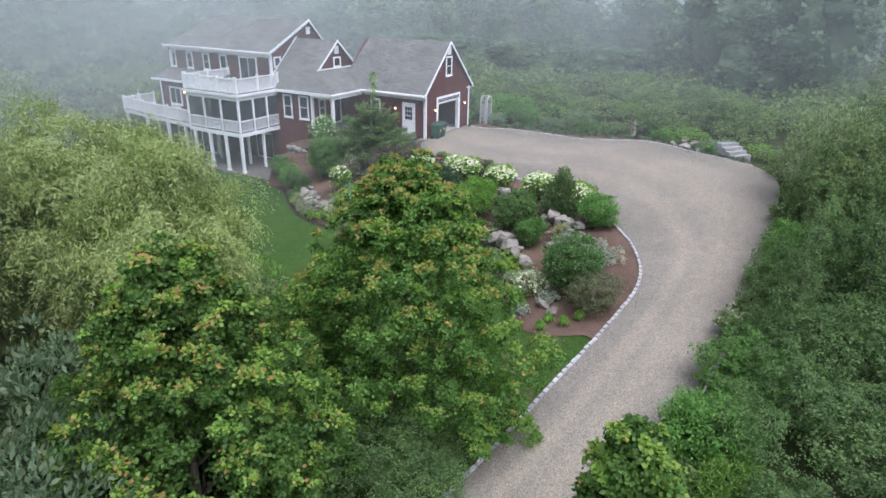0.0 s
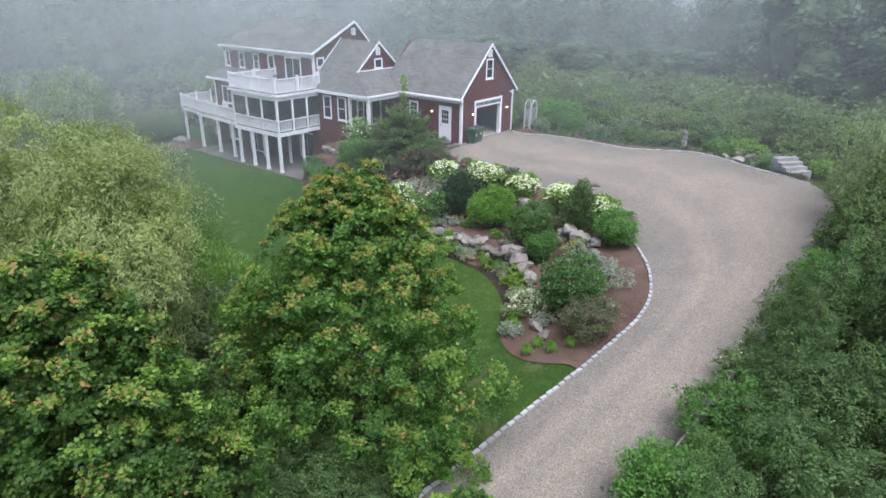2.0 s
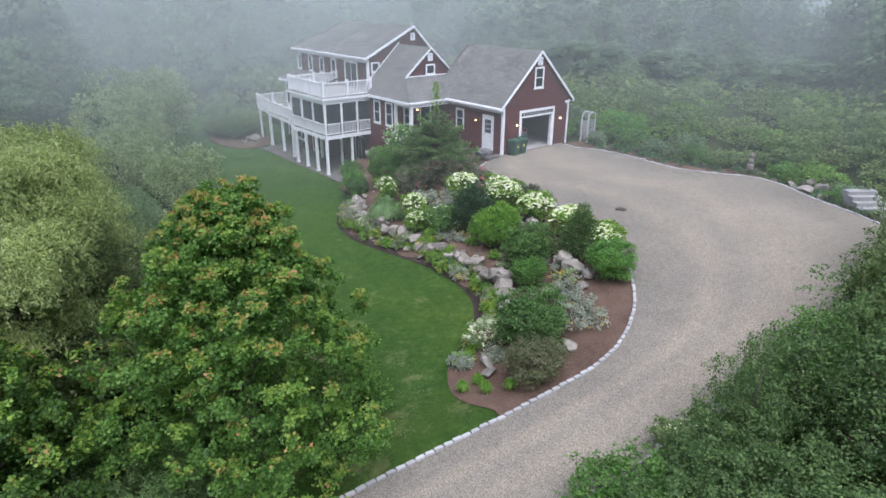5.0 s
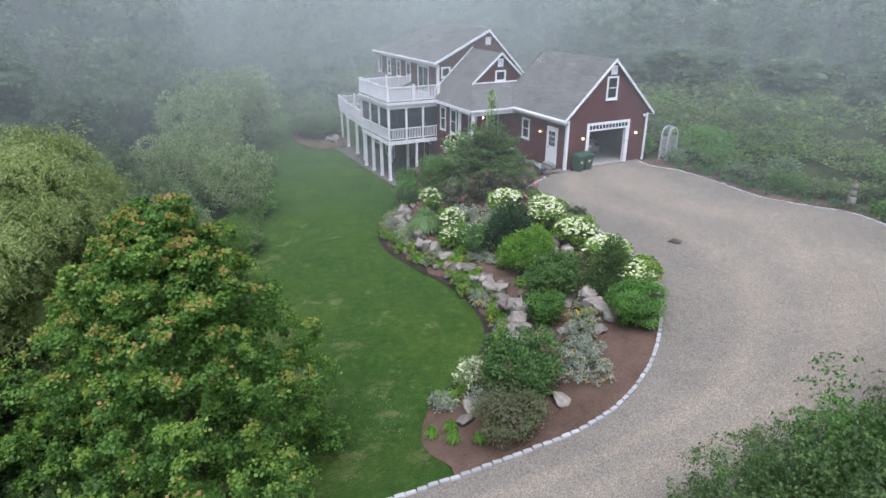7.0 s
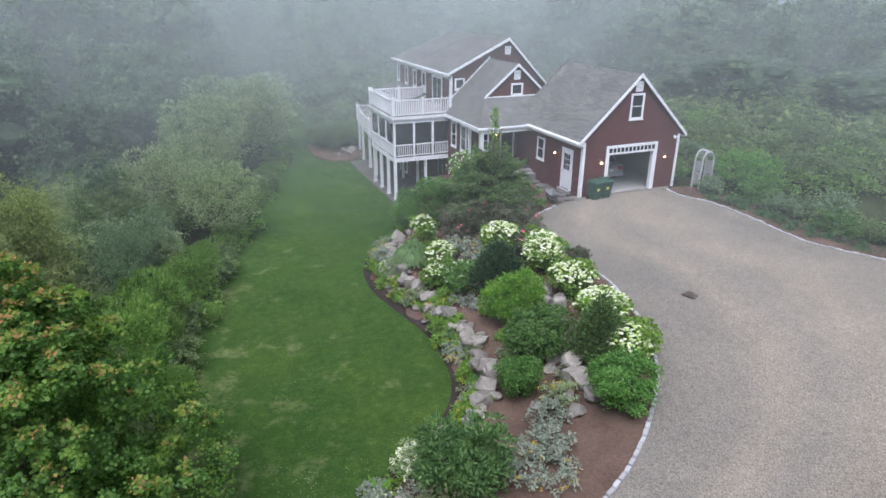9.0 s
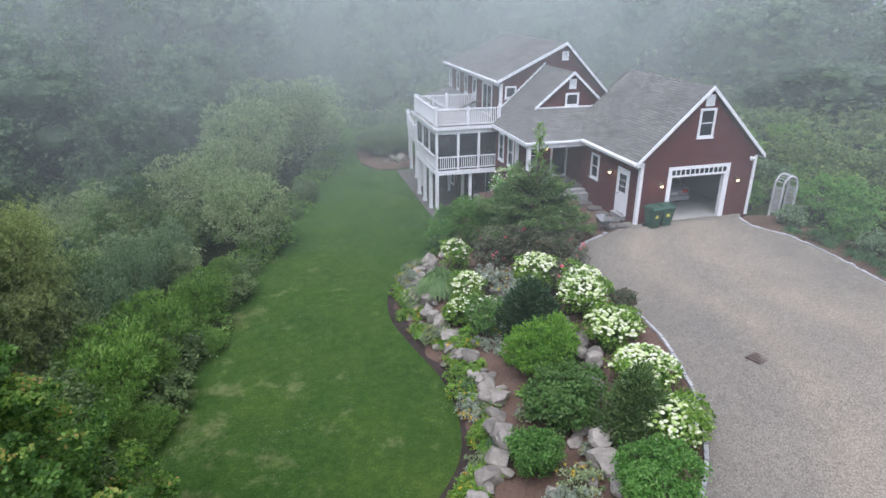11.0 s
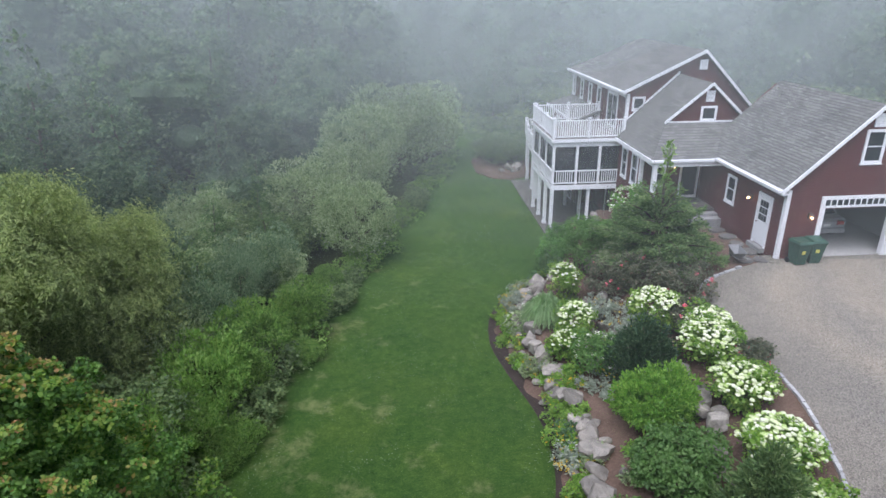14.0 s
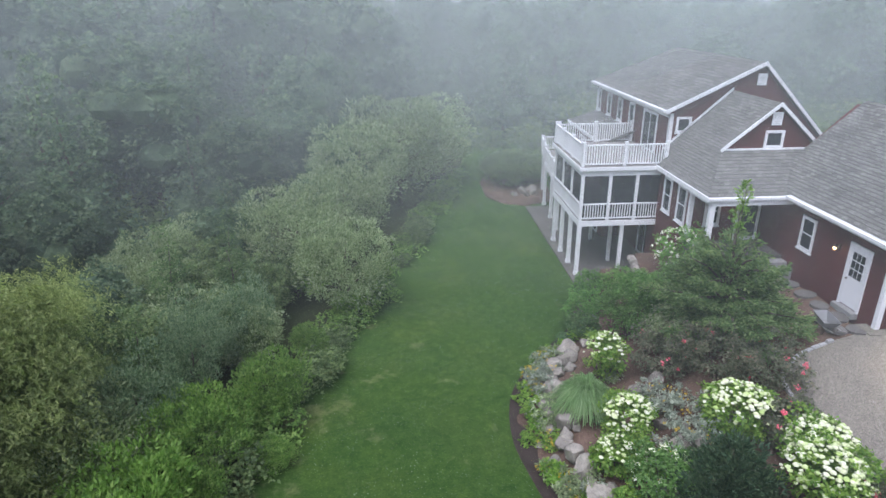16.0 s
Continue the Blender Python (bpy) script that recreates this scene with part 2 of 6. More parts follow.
def stone_mat():
    m, nt, b = shader("fieldstone", 0.9, 0.2)
    v = coords(nt)
    c = ramp(nt, fac_noise(nt, v, 2.2, 6.0, 0.65), [(0.28, (0.095, 0.084, 0.068)), (0.5, (0.190, 0.168, 0.138)), (0.72, (0.320, 0.284, 0.232))])
    c = mix(nt, 0.35, c, ramp(nt, fac_noise(nt, v, 22.0, 6.0, 0.75), [(0.3, (0.09, 0.09, 0.085)), (0.7, (0.40, 0.38, 0.35))]))
    nt.links.new(random_tint(nt, c, 0.32), b.inputs["Base Color"])
    bump(nt, b, fac_noise(nt, v, 9.0, 8.0, 0.7), 0.6, 0.04)
    return m


STONE = stone_mat()
MAPLE = leaf("maple_leaf", [(0.15, (0.045, 0.108, 0.022)), (0.5, (0.088, 0.180, 0.035)), (0.9, (0.15, 0.26, 0.054))], 0.9)
YOUNG = leaf("maple_young_leaf", [(0.15, (0.128, 0.25, 0.042)), (0.5, (0.198, 0.32, 0.056)), (0.9, (0.28, 0.37, 0.078))], 0.8)
TIPS = leaf("maple_tip_leaf", [(0.15, (0.24, 0.29, 0.06)), (0.5, (0.34, 0.27, 0.08)), (0.9, (0.40, 0.215, 0.105))], 0.9)
HEDGE = leaf("hedge_leaf", [(0.15, (0.072, 0.120, 0.046)), (0.5, (0.130, 0.190, 0.072)), (0.9, (0.20, 0.265, 0.105))], 0.6)
WILLOW = leaf("willow_leaf", [(0.15, (0.140, 0.188, 0.068)), (0.5, (0.255, 0.318, 0.116)), (0.9, (0.39, 0.45, 0.18))], 0.5)
OLIVE = leaf("olive_leaf", [(0.15, (0.135, 0.190, 0.092)), (0.5, (0.245, 0.310, 0.155)), (0.9, (0.38, 0.44, 0.25))], 0.7)
SHINE = leaf("dark_shrub_leaf", [(0.15, (0.050, 0.105, 0.038)), (0.5, (0.095, 0.175, 0.062)), (0.9, (0.18, 0.28, 0.105))], 1.2)
RUSTGREEN = leaf("spirea_leaf", [(0.15, (0.075, 0.105, 0.045)), (0.5, (0.125, 0.155, 0.070)), (0.9, (0.21, 0.18, 0.13))], 1.6)
CEDAR = leaf("cedar_needles", [(0.15, (0.066, 0.118, 0.046)), (0.5, (0.122, 0.195, 0.070)), (0.9, (0.21, 0.285, 0.11))], 0.9)
LUSH = leaf("lawn_bush_leaf", [(0.15, (0.092, 0.172, 0.042)), (0.5, (0.155, 0.268, 0.060)), (0.9, (0.245, 0.36, 0.10))], 0.8)
FOUNTAIN = leaf("fountain_grass_blade", [(0.15, (0.15, 0.26, 0.10)), (0.5, (0.23, 0.36, 0.15)), (0.9, (0.33, 0.45, 0.22))], 1.5)
BRUSH = leaf("brush_leaf", [(0.15, (0.075, 0.120, 0.045)), (0.5, (0.130, 0.190, 0.066)), (0.9, (0.225, 0.285, 0.10))], 0.3)
SAGE = leaf("sage_leaf", [(0.15, (0.085, 0.140, 0.072)), (0.5, (0.150, 0.220, 0.118)), (0.9, (0.25, 0.32, 0.185))], 0.8)
OAK = leaf("woodland_leaf", [(0.15, (0.058, 0.100, 0.056)), (0.5, (0.100, 0.155, 0.082)), (0.9, (0.165, 0.225, 0.118))], 0.35)
BRIGHT = leaf("fresh_leaf", [(0.15, (0.095, 0.20, 0.032)), (0.5, (0.155, 0.30, 0.045)), (0.9, (0.24, 0.38, 0.075))], 0.8)
SHRUBBY = leaf("mid_green_leaf", [(0.15, (0.060, 0.130, 0.034)), (0.5, (0.105, 0.205, 0.052)), (0.9, (0.17, 0.28, 0.09))], 1.2)
DEEP = leaf("deep_green_leaf", [(0.15, (0.048, 0.092, 0.034)), (0.5, (0.086, 0.150, 0.052)), (0.9, (0.165, 0.245, 0.085))], 0.7)
BOX = leaf("dense_shrub_leaf", [(0.15, (0.058, 0.145, 0.030)), (0.5, (0.105, 0.235, 0.048)), (0.9, (0.185, 0.33, 0.085))], 1.2)
PINE = leaf("pine_needles", [(0.15, (0.036, 0.075, 0.040)), (0.5, (0.056, 0.105, 0.052)), (0.9, (0.10, 0.155, 0.075))], 1.0)
HYD = leaf("hydrangea_leaf", [(0.15, (0.095, 0.19, 0.034)), (0.5, (0.165, 0.29, 0.048)), (0.9, (0.27, 0.39, 0.08))], 1.2)
SILVERLEAF = leaf("silver_leaf", [(0.15, (0.18, 0.212, 0.165)), (0.5, (0.27, 0.308, 0.24)), (0.9, (0.38, 0.415, 0.33))], 1.5, 0.8)
GRASSY = leaf("grass_blade", [(0.15, (0.060, 0.12, 0.052)), (0.5, (0.095, 0.175, 0.075)), (0.9, (0.15, 0.23, 0.11))], 1.5)
RUSSET = leaf("russet_leaf", [(0.15, (0.072, 0.088, 0.052)), (0.5, (0.118, 0.130, 0.078)), (0.9, (0.175, 0.165, 0.112))], 1.2)
BLOOM = leaf("white_bloom", [(0.15, (0.50, 0.62, 0.26)), (0.5, (0.74, 0.77, 0.55)), (0.9, (0.82, 0.82, 0.72))], 2.0, 0.8, 0.1, 0.15)


def blossom():
    """Cream petals, greener on the younger heads."""
    m, nt, b = shader("hydrangea_bloom", 0.8, 0.15)
    oi = nt.nodes.new("ShaderNodeObjectInfo")
    col = ramp(nt, oi.outputs["Random"], [(0.0, (0.38, 0.50, 0.16)), (0.25, (0.50, 0.58, 0.29)), (0.55, (0.60, 0.63, 0.41)), (1.0, (0.68, 0.68, 0.54))])
    v = coords(nt)
    nt.links.new(mix(nt, 1.0, col, ramp(nt, fac_noise(nt, v, 45.0, 4.0, 0.7), [(0.35, (0.72, 0.76, 0.66)), (0.6, (1, 1, 1))]), "MULTIPLY"), b.inputs["Base Color"])
    bump(nt, b, fac_noise(nt, v, 60.0, 3.0), 0.8, 0.01)
    return m


BLOSSOM = blossom()
YELLOW = leaf("yellow_bloom", [(0.15, (0.50, 0.34, 0.03)), (0.9, (0.68, 0.50, 0.06))], 2.0, 0.8, 0.1, 0.1)
PINK = leaf("rose_bloom", [(0.15, (0.55, 0.06, 0.10)), (0.9, (0.75, 0.22, 0.25))], 2.0, 0.8, 0.1, 0.1)


# ---- shapes ----
class Build:
    """Collects the corners and faces of one mesh."""

    def __init__(self):
        self.v, self.f = [], []

    def add(self, verts, faces):
        n = len(self.v)
        self.v += [tuple(p) for p in verts]
        self.f += [tuple(n + i for i in f) for f in faces]
        return self

    def box(self, x0, x1, y0, y1, z0, z1):
        return self.add([(x, y, z) for z in (z0, z1) for x, y in ((x0, y0), (x1, y0), (x1, y1), (x0, y1))],
                        [(3, 2, 1, 0), (4, 5, 6, 7), (0, 1, 5, 4), (1, 2, 6, 5), (2, 3, 7, 6), (3, 0, 4, 7)])

    def prism(self, poly, push):
        """A flat polygon given thickness along the vector push."""
        n = len(poly)
        top = [tuple(a + b for a, b in zip(p, push)) for p in poly]
        return self.add(list(poly) + top, [tuple(reversed(range(n))), tuple(range(n, 2 * n))] + [(i, (i + 1) % n, n + (i + 1) % n, n + i) for i in range(n)])

    def beam(self, a, b, w, h):
        """A bar of w by h from a to b."""
        a, b = Vector(a), Vector(b)
        d = (b - a).normalized()
        s = d.cross(Vector((0, 0, 1)))
        s = s.normalized() if s.length > 1e-4 else Vector((1, 0, 0))
        u = s.cross(d).normalized()
        s, u = s * w / 2, u * h / 2
        vs = [p + q for p in (a, b) for q in (-s - u, s - u, s + u, -s + u)]
        return self.add(vs, [(3, 2, 1, 0), (4, 5, 6, 7), (0, 1, 5, 4), (1, 2, 6, 5), (2, 3, 7, 6), (3, 0, 4, 7)])

    def tube(self, pts, radii, n=8):
        pts = [Vector(p) for p in pts]
        rings = []
        for i, p in enumerate(pts):
            d = (pts[min(i + 1, len(pts) - 1)] - pts[max(i - 1, 0)]).normalized()
            s = d.cross(Vector((0.3, 0.9, 0.2))).normalized()
            u = d.cross(s)
            rings.append([p + (s * math.cos(2 * math.pi * k / n) + u * math.sin(2 * math.pi * k / n)) * radii[i] for k in range(n)])
        faces = [(i * n + k, i * n + (k + 1) % n, (i + 1) * n + (k + 1) % n, (i + 1) * n + k) for i in range(len(pts) - 1) for k in range(n)]
        faces += [tuple(reversed(range(n))), tuple((len(pts) - 1) * n + k for k in range(n))]
        return self.add([v for r in rings for v in r], faces)

    def mesh(self, name, smooth=False):
        me = bpy.data.meshes.new(name)
        me.from_pydata(self.v, [], self.f)
        if smooth:
            me.polygons.foreach_set("use_smooth", [True] * len(me.polygons))
        bm = bmesh.new()
        bm.from_mesh(me)
        bmesh.ops.recalc_face_normals(bm, faces=bm.faces)
        bm.to_mesh(me)
        bm.free()
        return me


def part(name, shape, material, parent=None, label="", smooth=False):
    """One mesh object, of a Build or of a ready mesh, under a thing or a part."""
    me = shape.mesh(name, smooth) if isinstance(shape, Build) else shape
    if material and not me.materials:
        me.materials.append(material)
    ob = new(name, me)
    ob.parent = parent
    if label:
        ob["label"] = label
    return ob


def thing(name, at, label, category, group="", kind=""):
    ob = new(name)
    ob.empty_display_size = 0.2
    ob.location = at
    return tagged(ob, label, category, group, kind)


def setting(name, shape, material, label, category, smooth=False):
    return tagged(part(name, shape, material, None, "", smooth), label, category, "", "structure")


def spline(pts, n=8):
    """Catmull-Rom through points in the plan, n steps a span."""
    P = [np.array(p, float) for p in pts]
    P = [2 * P[0] - P[1]] + P + [2 * P[-1] - P[-2]]
    out = []
    for i in range(1, len(P) - 2):
        for k in range(n):
            t = k / n
            out.append(0.5 * (2 * P[i] + (P[i + 1] - P[i - 1]) * t + (2 * P[i - 1] - 5 * P[i] + 4 * P[i + 1] - P[i + 2]) * t * t + (3 * P[i] - P[i - 1] - 3 * P[i + 1] + P[i + 2]) * t ** 3))
    return np.array(out + [P[-2]])


def resample(line, n):
    seg = np.r_[0, np.cumsum(np.hypot(*np.diff(line, axis=0).T))]
    s = np.linspace(0, seg[-1], n)
    return np.c_[np.interp(s, seg, line[:, 0]), np.interp(s, seg, line[:, 1])]


def smooth01(t):
    t = np.clip(t, 0, 1)
    return t * t * (3 - 2 * t)


def mist(name, density, low, high, tone=(0.62, 0.70, 0.66)):
    """Imitated fog for upright sheets: half-clear, lit by the sky alone, thicker in drifts and above the ground."""
    m = bpy.data.materials.new(name)
    m.use_nodes = True
    nt = m.node_tree
    nt.nodes.remove(nt.nodes["Principled BSDF"])
    v = coords(nt)
    sep = nt.nodes.new("ShaderNodeSeparateXYZ")
    nt.links.new(v, sep.inputs[0])
    rise = node(nt, "ShaderNodeMapRange")
    rise.interpolation_type = "SMOOTHSTEP"
    for k, val in (("From Min", low), ("From Max", high), ("To Min", 0.0), ("To Max", density)):
        rise.inputs[k].default_value = val
    nt.links.new(sep.outputs["Z"], rise.inputs["Value"])
    drift = node(nt, "ShaderNodeMapRange")
    for k, val in (("From Min", 0.3), ("From Max", 0.7), ("To Min", 0.6), ("To Max", 1.3)):
        drift.inputs[k].default_value = val
    nt.links.new(fac_noise(nt, v, 0.045, 3.0, 0.5), drift.inputs["Value"])
    a = node(nt, "ShaderNodeMath")
    a.operation, a.use_clamp = "MULTIPLY", True
    nt.links.new(rise.outputs[0], a.inputs[0])
    nt.links.new(drift.outputs[0], a.inputs[1])
    uv = nt.nodes.new("ShaderNodeSeparateXYZ")
    nt.links.new(coords(nt, "UV"), uv.inputs[0])
    ends = ramp(nt, uv.outputs["X"], [(0.0, (0, 0, 0)), (0.12, (1, 1, 1)), (0.85, (1, 1, 1)), (1.0, (0, 0, 0))])
    e = node(nt, "ShaderNodeMath")
    e.operation = "MULTIPLY"
    nt.links.new(a.outputs[0], e.inputs[0])
    nt.links.new(ends, e.inputs[1])
    a = e
    d, tr, cl = node(nt, "ShaderNodeBsdfDiffuse"), node(nt, "ShaderNodeBsdfTranslucent"), nt.nodes.new("ShaderNodeBsdfTransparent")
    d.inputs["Color"].default_value = tr.inputs["Color"].default_value = (*tone, 1)
    half, out = node(nt, "ShaderNodeMixShader", Fac=0.5), nt.nodes.new("ShaderNodeMixShader")
    nt.links.new(d.outputs[0], half.inputs[1])
    nt.links.new(tr.outputs[0], half.inputs[2])
    nt.links.new(a.outputs[0], out.inputs[0])
    nt.links.new(cl.outputs[0], out.inputs[1])
    nt.links.new(half.outputs[0], out.inputs[2])
    nt.links.new(out.outputs[0], nt.nodes["Material Output"].inputs["Surface"])
    return m


def fog_sheet(line, density, low=-12.0, high=7.0, top=30.0, tone=(0.72, 0.78, 0.755)):
    """Imitates haze in the air: an upright half-clear sheet along a line in the plan."""
    n = len(line) - 1
    vs = [(x, y, z) for x, y in line for z in (-6.0, top)]
    me = bpy.data.meshes.new("haze_mesh")
    me.from_pydata(vs, [], [(2 * i, 2 * i + 2, 2 * i + 3, 2 * i + 1) for i in range(n)])
    uv = me.uv_layers.new(name="UVMap")
    for k, loop in enumerate(me.loops):
        uv.data[k].uv = (loop.vertex_index // 2 / n, loop.vertex_index % 2)
    me.materials.append(mist("mist", density, low, high, tone))
    return tagged(new("haze_sheet", me), "half-clear upright sheet imitating haze in the air", "fog", "", "structure")


def fog_ring(radius, start, end, density, **kw):
    """A haze sheet that curves round the place, from one bearing to another."""
    n = max(8, int(abs(end - start) / 4))
    angles = [radians(start + (end - start) * i / n) for i in range(n + 1)]
    return fog_sheet([(-24 + math.cos(a) * radius, -26 + math.sin(a) * radius) for a in angles], density, **kw)


# the haze thickens evenly with distance, and lies deeper over the wood than over the open hill
for radius, density in ((18, 0.010), (22, 0.016), (26, 0.022), (30, 0.03), (34, 0.04)):
    fog_ring(radius, -90, 230, density)
for radius, density in ((38, 0.06), (43, 0.08), (49, 0.10), (56, 0.13), (65, 0.16), (76, 0.2), (90, 0.22)):
    fog_ring(radius, 40, 230, density * (1.0 if radius < 49 else 1.15))
    fog_ring(radius, -90, 75, density * (0.5 if radius < 60 else 0.85))
fog_ring(125, -90, 230, 0.6, tone=(0.86, 0.93, 0.94))


# ---- ground ----
KERB = spline([(-52, -11.2), (-43, -13.2), (-34, -15.2), (-28.5, -16.2), (-24.8, -16.9), (-22, -17.35), (-20.2, -17.6), (-17.7, -18.0), (-15.4, -18.3), (-13.5, -18.45), (-11.8, -18.2), (-10, -17.4), (-8.6, -16.4), (-7.1, -15.0), (-6.2, -13.8), (-5.5, -12.6), (-5.0, -11.2), (-4.5, -9.4), (-4.3, -7.5), (-4.4, -5.0), (-4.45, -3.0), (-4.1, -1.7), (-3.0, -0.8), (-1.6, -0.3), (-0.35, -0.05)])
OUTER = spline([(-52, -14.6), (-43, -16.6), (-34, -18.6), (-28, -19.9), (-24.4, -20.6), (-20.2, -21.6), (-15.7, -22.3), (-11.9, -22.6), (-7.8, -22.6), (-3.0, -22.7), (0.5, -22.4), (3.0, -21.4), (4.2, -19.6), (5.2, -17.2), (6.3, -15.3), (6.6, -13.5), (5.9, -11.7), (5.2, -9.6), (5.5, -6.8), (5.6, -3.8), (5.0, -2.0), (5.2, -0.9)])
EDGE = spline([(-17.3, -17.6), (-17.45, -16.5), (-17.2, -15.5), (-16.4, -14.3), (-15.3, -13.5), (-14.1, -12.9), (-12.9, -11.8), (-11.9, -10.4), (-11.4, -8.4), (-11.4, -6.2), (-12.0, -3.5), (-12.3, -1.2), (-11.8, 1.3), (-10.2, 3.7), (-8.6, 5.7), (-8.0, 7.6)])
LAWN_Z = -2.62


def drive_z(x, y):
    return np.where(x < 0, 0.12 * x, 0.03 * x) - 0.012 * y * smooth01(-np.asarray(y, float) / 6)


def kerb_distance(x, y):
    k = KERB[(KERB[:, 0] < -14)]
    return np.sqrt(((np.asarray(x)[..., None] - k[:, 0]) ** 2 + (np.asarray(y)[..., None] - k[:, 1]) ** 2).min(-1))


def lawn_z(x, y):
    """The lawn lies flat and rises to meet the drive's kerb."""
    x, y = np.asarray(x, float), np.asarray(y, float)
    w = smooth01(1 - kerb_distance(x, y) / 3.5) * smooth01((-15 - x) / 2)
    return LAWN_Z + (np.minimum(drive_z(x, y), 0) + 0.0 - LAWN_Z) * w


def sheet(name, left, right, n, height, material, label, category):
    """A sheet of ground between two lines of equal count."""
    b = Build()
    m = len(left)
    u = np.linspace(0, 1, n + 1)
    xy = left[:, None, :] * (1 - u)[None, :, None] + right[:, None, :] * u[None, :, None]
    z = height(xy[..., 0], xy[..., 1], np.broadcast_to(u, xy.shape[:2]), np.broadcast_to(np.linspace(0, 1, m)[:, None], xy.shape[:2]))
    b.v = [tuple(p) for p in np.dstack([xy, z]).reshape(-1, 3)]
    b.f = [(i * (n + 1) + k, i * (n + 1) + k + 1, (i + 1) * (n + 1) + k + 1, (i + 1) * (n + 1) + k) for i in range(m - 1) for k in range(n)]
    ob = setting(name, b, material, label, category, True)
    uv = ob.data.uv_layers.new(name="UVMap")
    for k, loop in enumerate(ob.data.loops):
        uv.data[k].uv = (loop.vertex_index % (n + 1) / n, loop.vertex_index // (n + 1) / m)
    return ob


def bumps(x, y, scale, size):
    return size * np.array([noise.noise((a * scale, c * scale, 3.1)) for a, c in zip(np.ravel(x), np.ravel(y))]).reshape(np.shape(x))


sheet("road", resample(KERB, 170), resample(OUTER, 170), 18,
      lambda x, y, u, s: drive_z(x, y) + bumps(x, y, 0.35, 0.03) * np.minimum(1, 6 * u * (1 - u)), GRAVEL, "pale beige gravel driveway with faint wheel tracks", "driveway")
setting("pavement", Build().prism([(-0.4, -0.35, -0.35), (5.2, -0.95, -0.35), (6.4, 0.4, -0.35), (-0.4, 0.4, -0.35)], (0, 0, 0.345)), GRAVEL, "gravel apron before the open garage", "driveway")


def lawn_sides():
    ys = np.r_[np.linspace(-17.9, 10, 130), np.linspace(10.4, 60, 70)]
    left = spline([(-30, -18), (-26, -13.6), (-23, -10.6), (-21.5, -8.5), (-20, -5), (-19.2, -1), (-18.6, 2), (-17.6, 5), (-16.4, 8.8), (-14.6, 15.5), (-11.8, 25.4), (-8.8, 38), (-8, 61)])
    right = np.vstack([EDGE, spline([(-7.6, 8.3), (-7.2, 10.4), (-2.5, 12), (-2.5, 60)])])
    right = np.vstack([[(-17.3, -19)], right])
    L, R = np.c_[np.interp(ys, left[:, 1], left[:, 0]), ys], np.c_[np.interp(ys, right[:, 1], right[:, 0]), ys]
    return L, R


LL, LR = lawn_sides()
sheet("lawn", LL - (1.0, 0), LR + (0.3, 0), 26, lambda x, y, u, s: lawn_z(x, y) + bumps(x, y, 0.25, 0.03) - 0.5 * (y < np.interp(x, KERB[:120, 0], KERB[:120, 1]) - 0.1), TURF, "mown green lawn with pale clover patches", "lawn")

BED_TOP = np.vstack([KERB[(KERB[:, 0] > -17.6)]])
BED_N = 90
bed_l, bed_r = resample(EDGE, BED_N), resample(np.vstack([BED_TOP[BED_TOP[:, 0] < -0.5], spline([(-0.5, 0.2), (-0.3, 3), (-1.5, 5.3), (-3.3, 5.7), (-5.5, 6.1), (-6.2, 7.4)])]), BED_N)


def bed_profile(u):
    return 0.08 * smooth01(u / 0.1) + 0.42 * smooth01((u - 0.08) / 0.16) + 0.12 * smooth01((u - 0.25) / 0.25) + 0.38 * smooth01((u - 0.48) / 0.17)


def bed_height(x, y, u, s):
    low, high = lawn_z(x, y), np.minimum(drive_z(x, y), 0.0) - 0.02
    f = bed_profile(u)
    flat = smooth01((0.16 - s) / 0.12)
    f = f * (1 - flat) + u * flat
    return low + 0.02 + (high - low) * f + bumps(x, y, 0.9, 0.05) * np.minimum(1, 8 * u * (1 - u))


sheet("mulch_bed", bed_l, bed_r, 30, bed_height, MULCH, "terraced planting bed of red-brown bark mulch", "planting bed")


def soil_strip():
    """Dark soil in the low trench beside the lawn."""
    b = Build()
    u = np.linspace(0.0, 0.085, 5)
    n = BED_N - 12
    for i in range(12, BED_N):
        for k in u:
            w = k * (0.75 + 0.5 * math.sin(i * 0.7) * math.sin(i * 0.23))
            p = bed_l[i] * (1 - w) + bed_r[i] * w
            z = bed_height(p[0][None], p[1][None], np.array([w]), np.array([i / (BED_N - 1)]))[0]
            b.v.append((p[0], p[1], float(z) + 0.012))
    b.f = [(i * 5 + k, i * 5 + k + 1, i * 5 + k + 6, i * 5 + k + 5) for i in range(n - 1) for k in range(4)]
    return setting("soil_strip", b, SOIL, "dark soil in the trench beside the lawn", "soil", True)


soil_strip()


def bed_z(x, y):
    """The height of the bed at a place: the nearest point of its own grid."""
    u = np.linspace(0, 1, 31)
    xy = bed_l[:, None, :] * (1 - u)[None, :, None] + bed_r[:, None, :] * u[None, :, None]
    d = (xy[..., 0] - x) ** 2 + (xy[..., 1] - y) ** 2
    i, k = np.unravel_index(d.argmin(), d.shape)
    return float(bed_height(xy[i, k, 0][None], xy[i, k, 1][None], u[k][None], np.array([i / (BED_N - 1)]))[0])


verge = resample(OUTER[(OUTER[:, 0] > 4.5) & (OUTER[:, 1] > -15)], 50)
sheet("mulch_strip", verge + (0.06, 0), verge + (2.3, 0.1), 6, lambda x, y, u, s: drive_z(x, y) + 0.02 - 0.25 * u ** 2 + bumps(x, y, 1.1, 0.05), MULCH, "strip of brown bark mulch behind the far kerb", "planting bed")


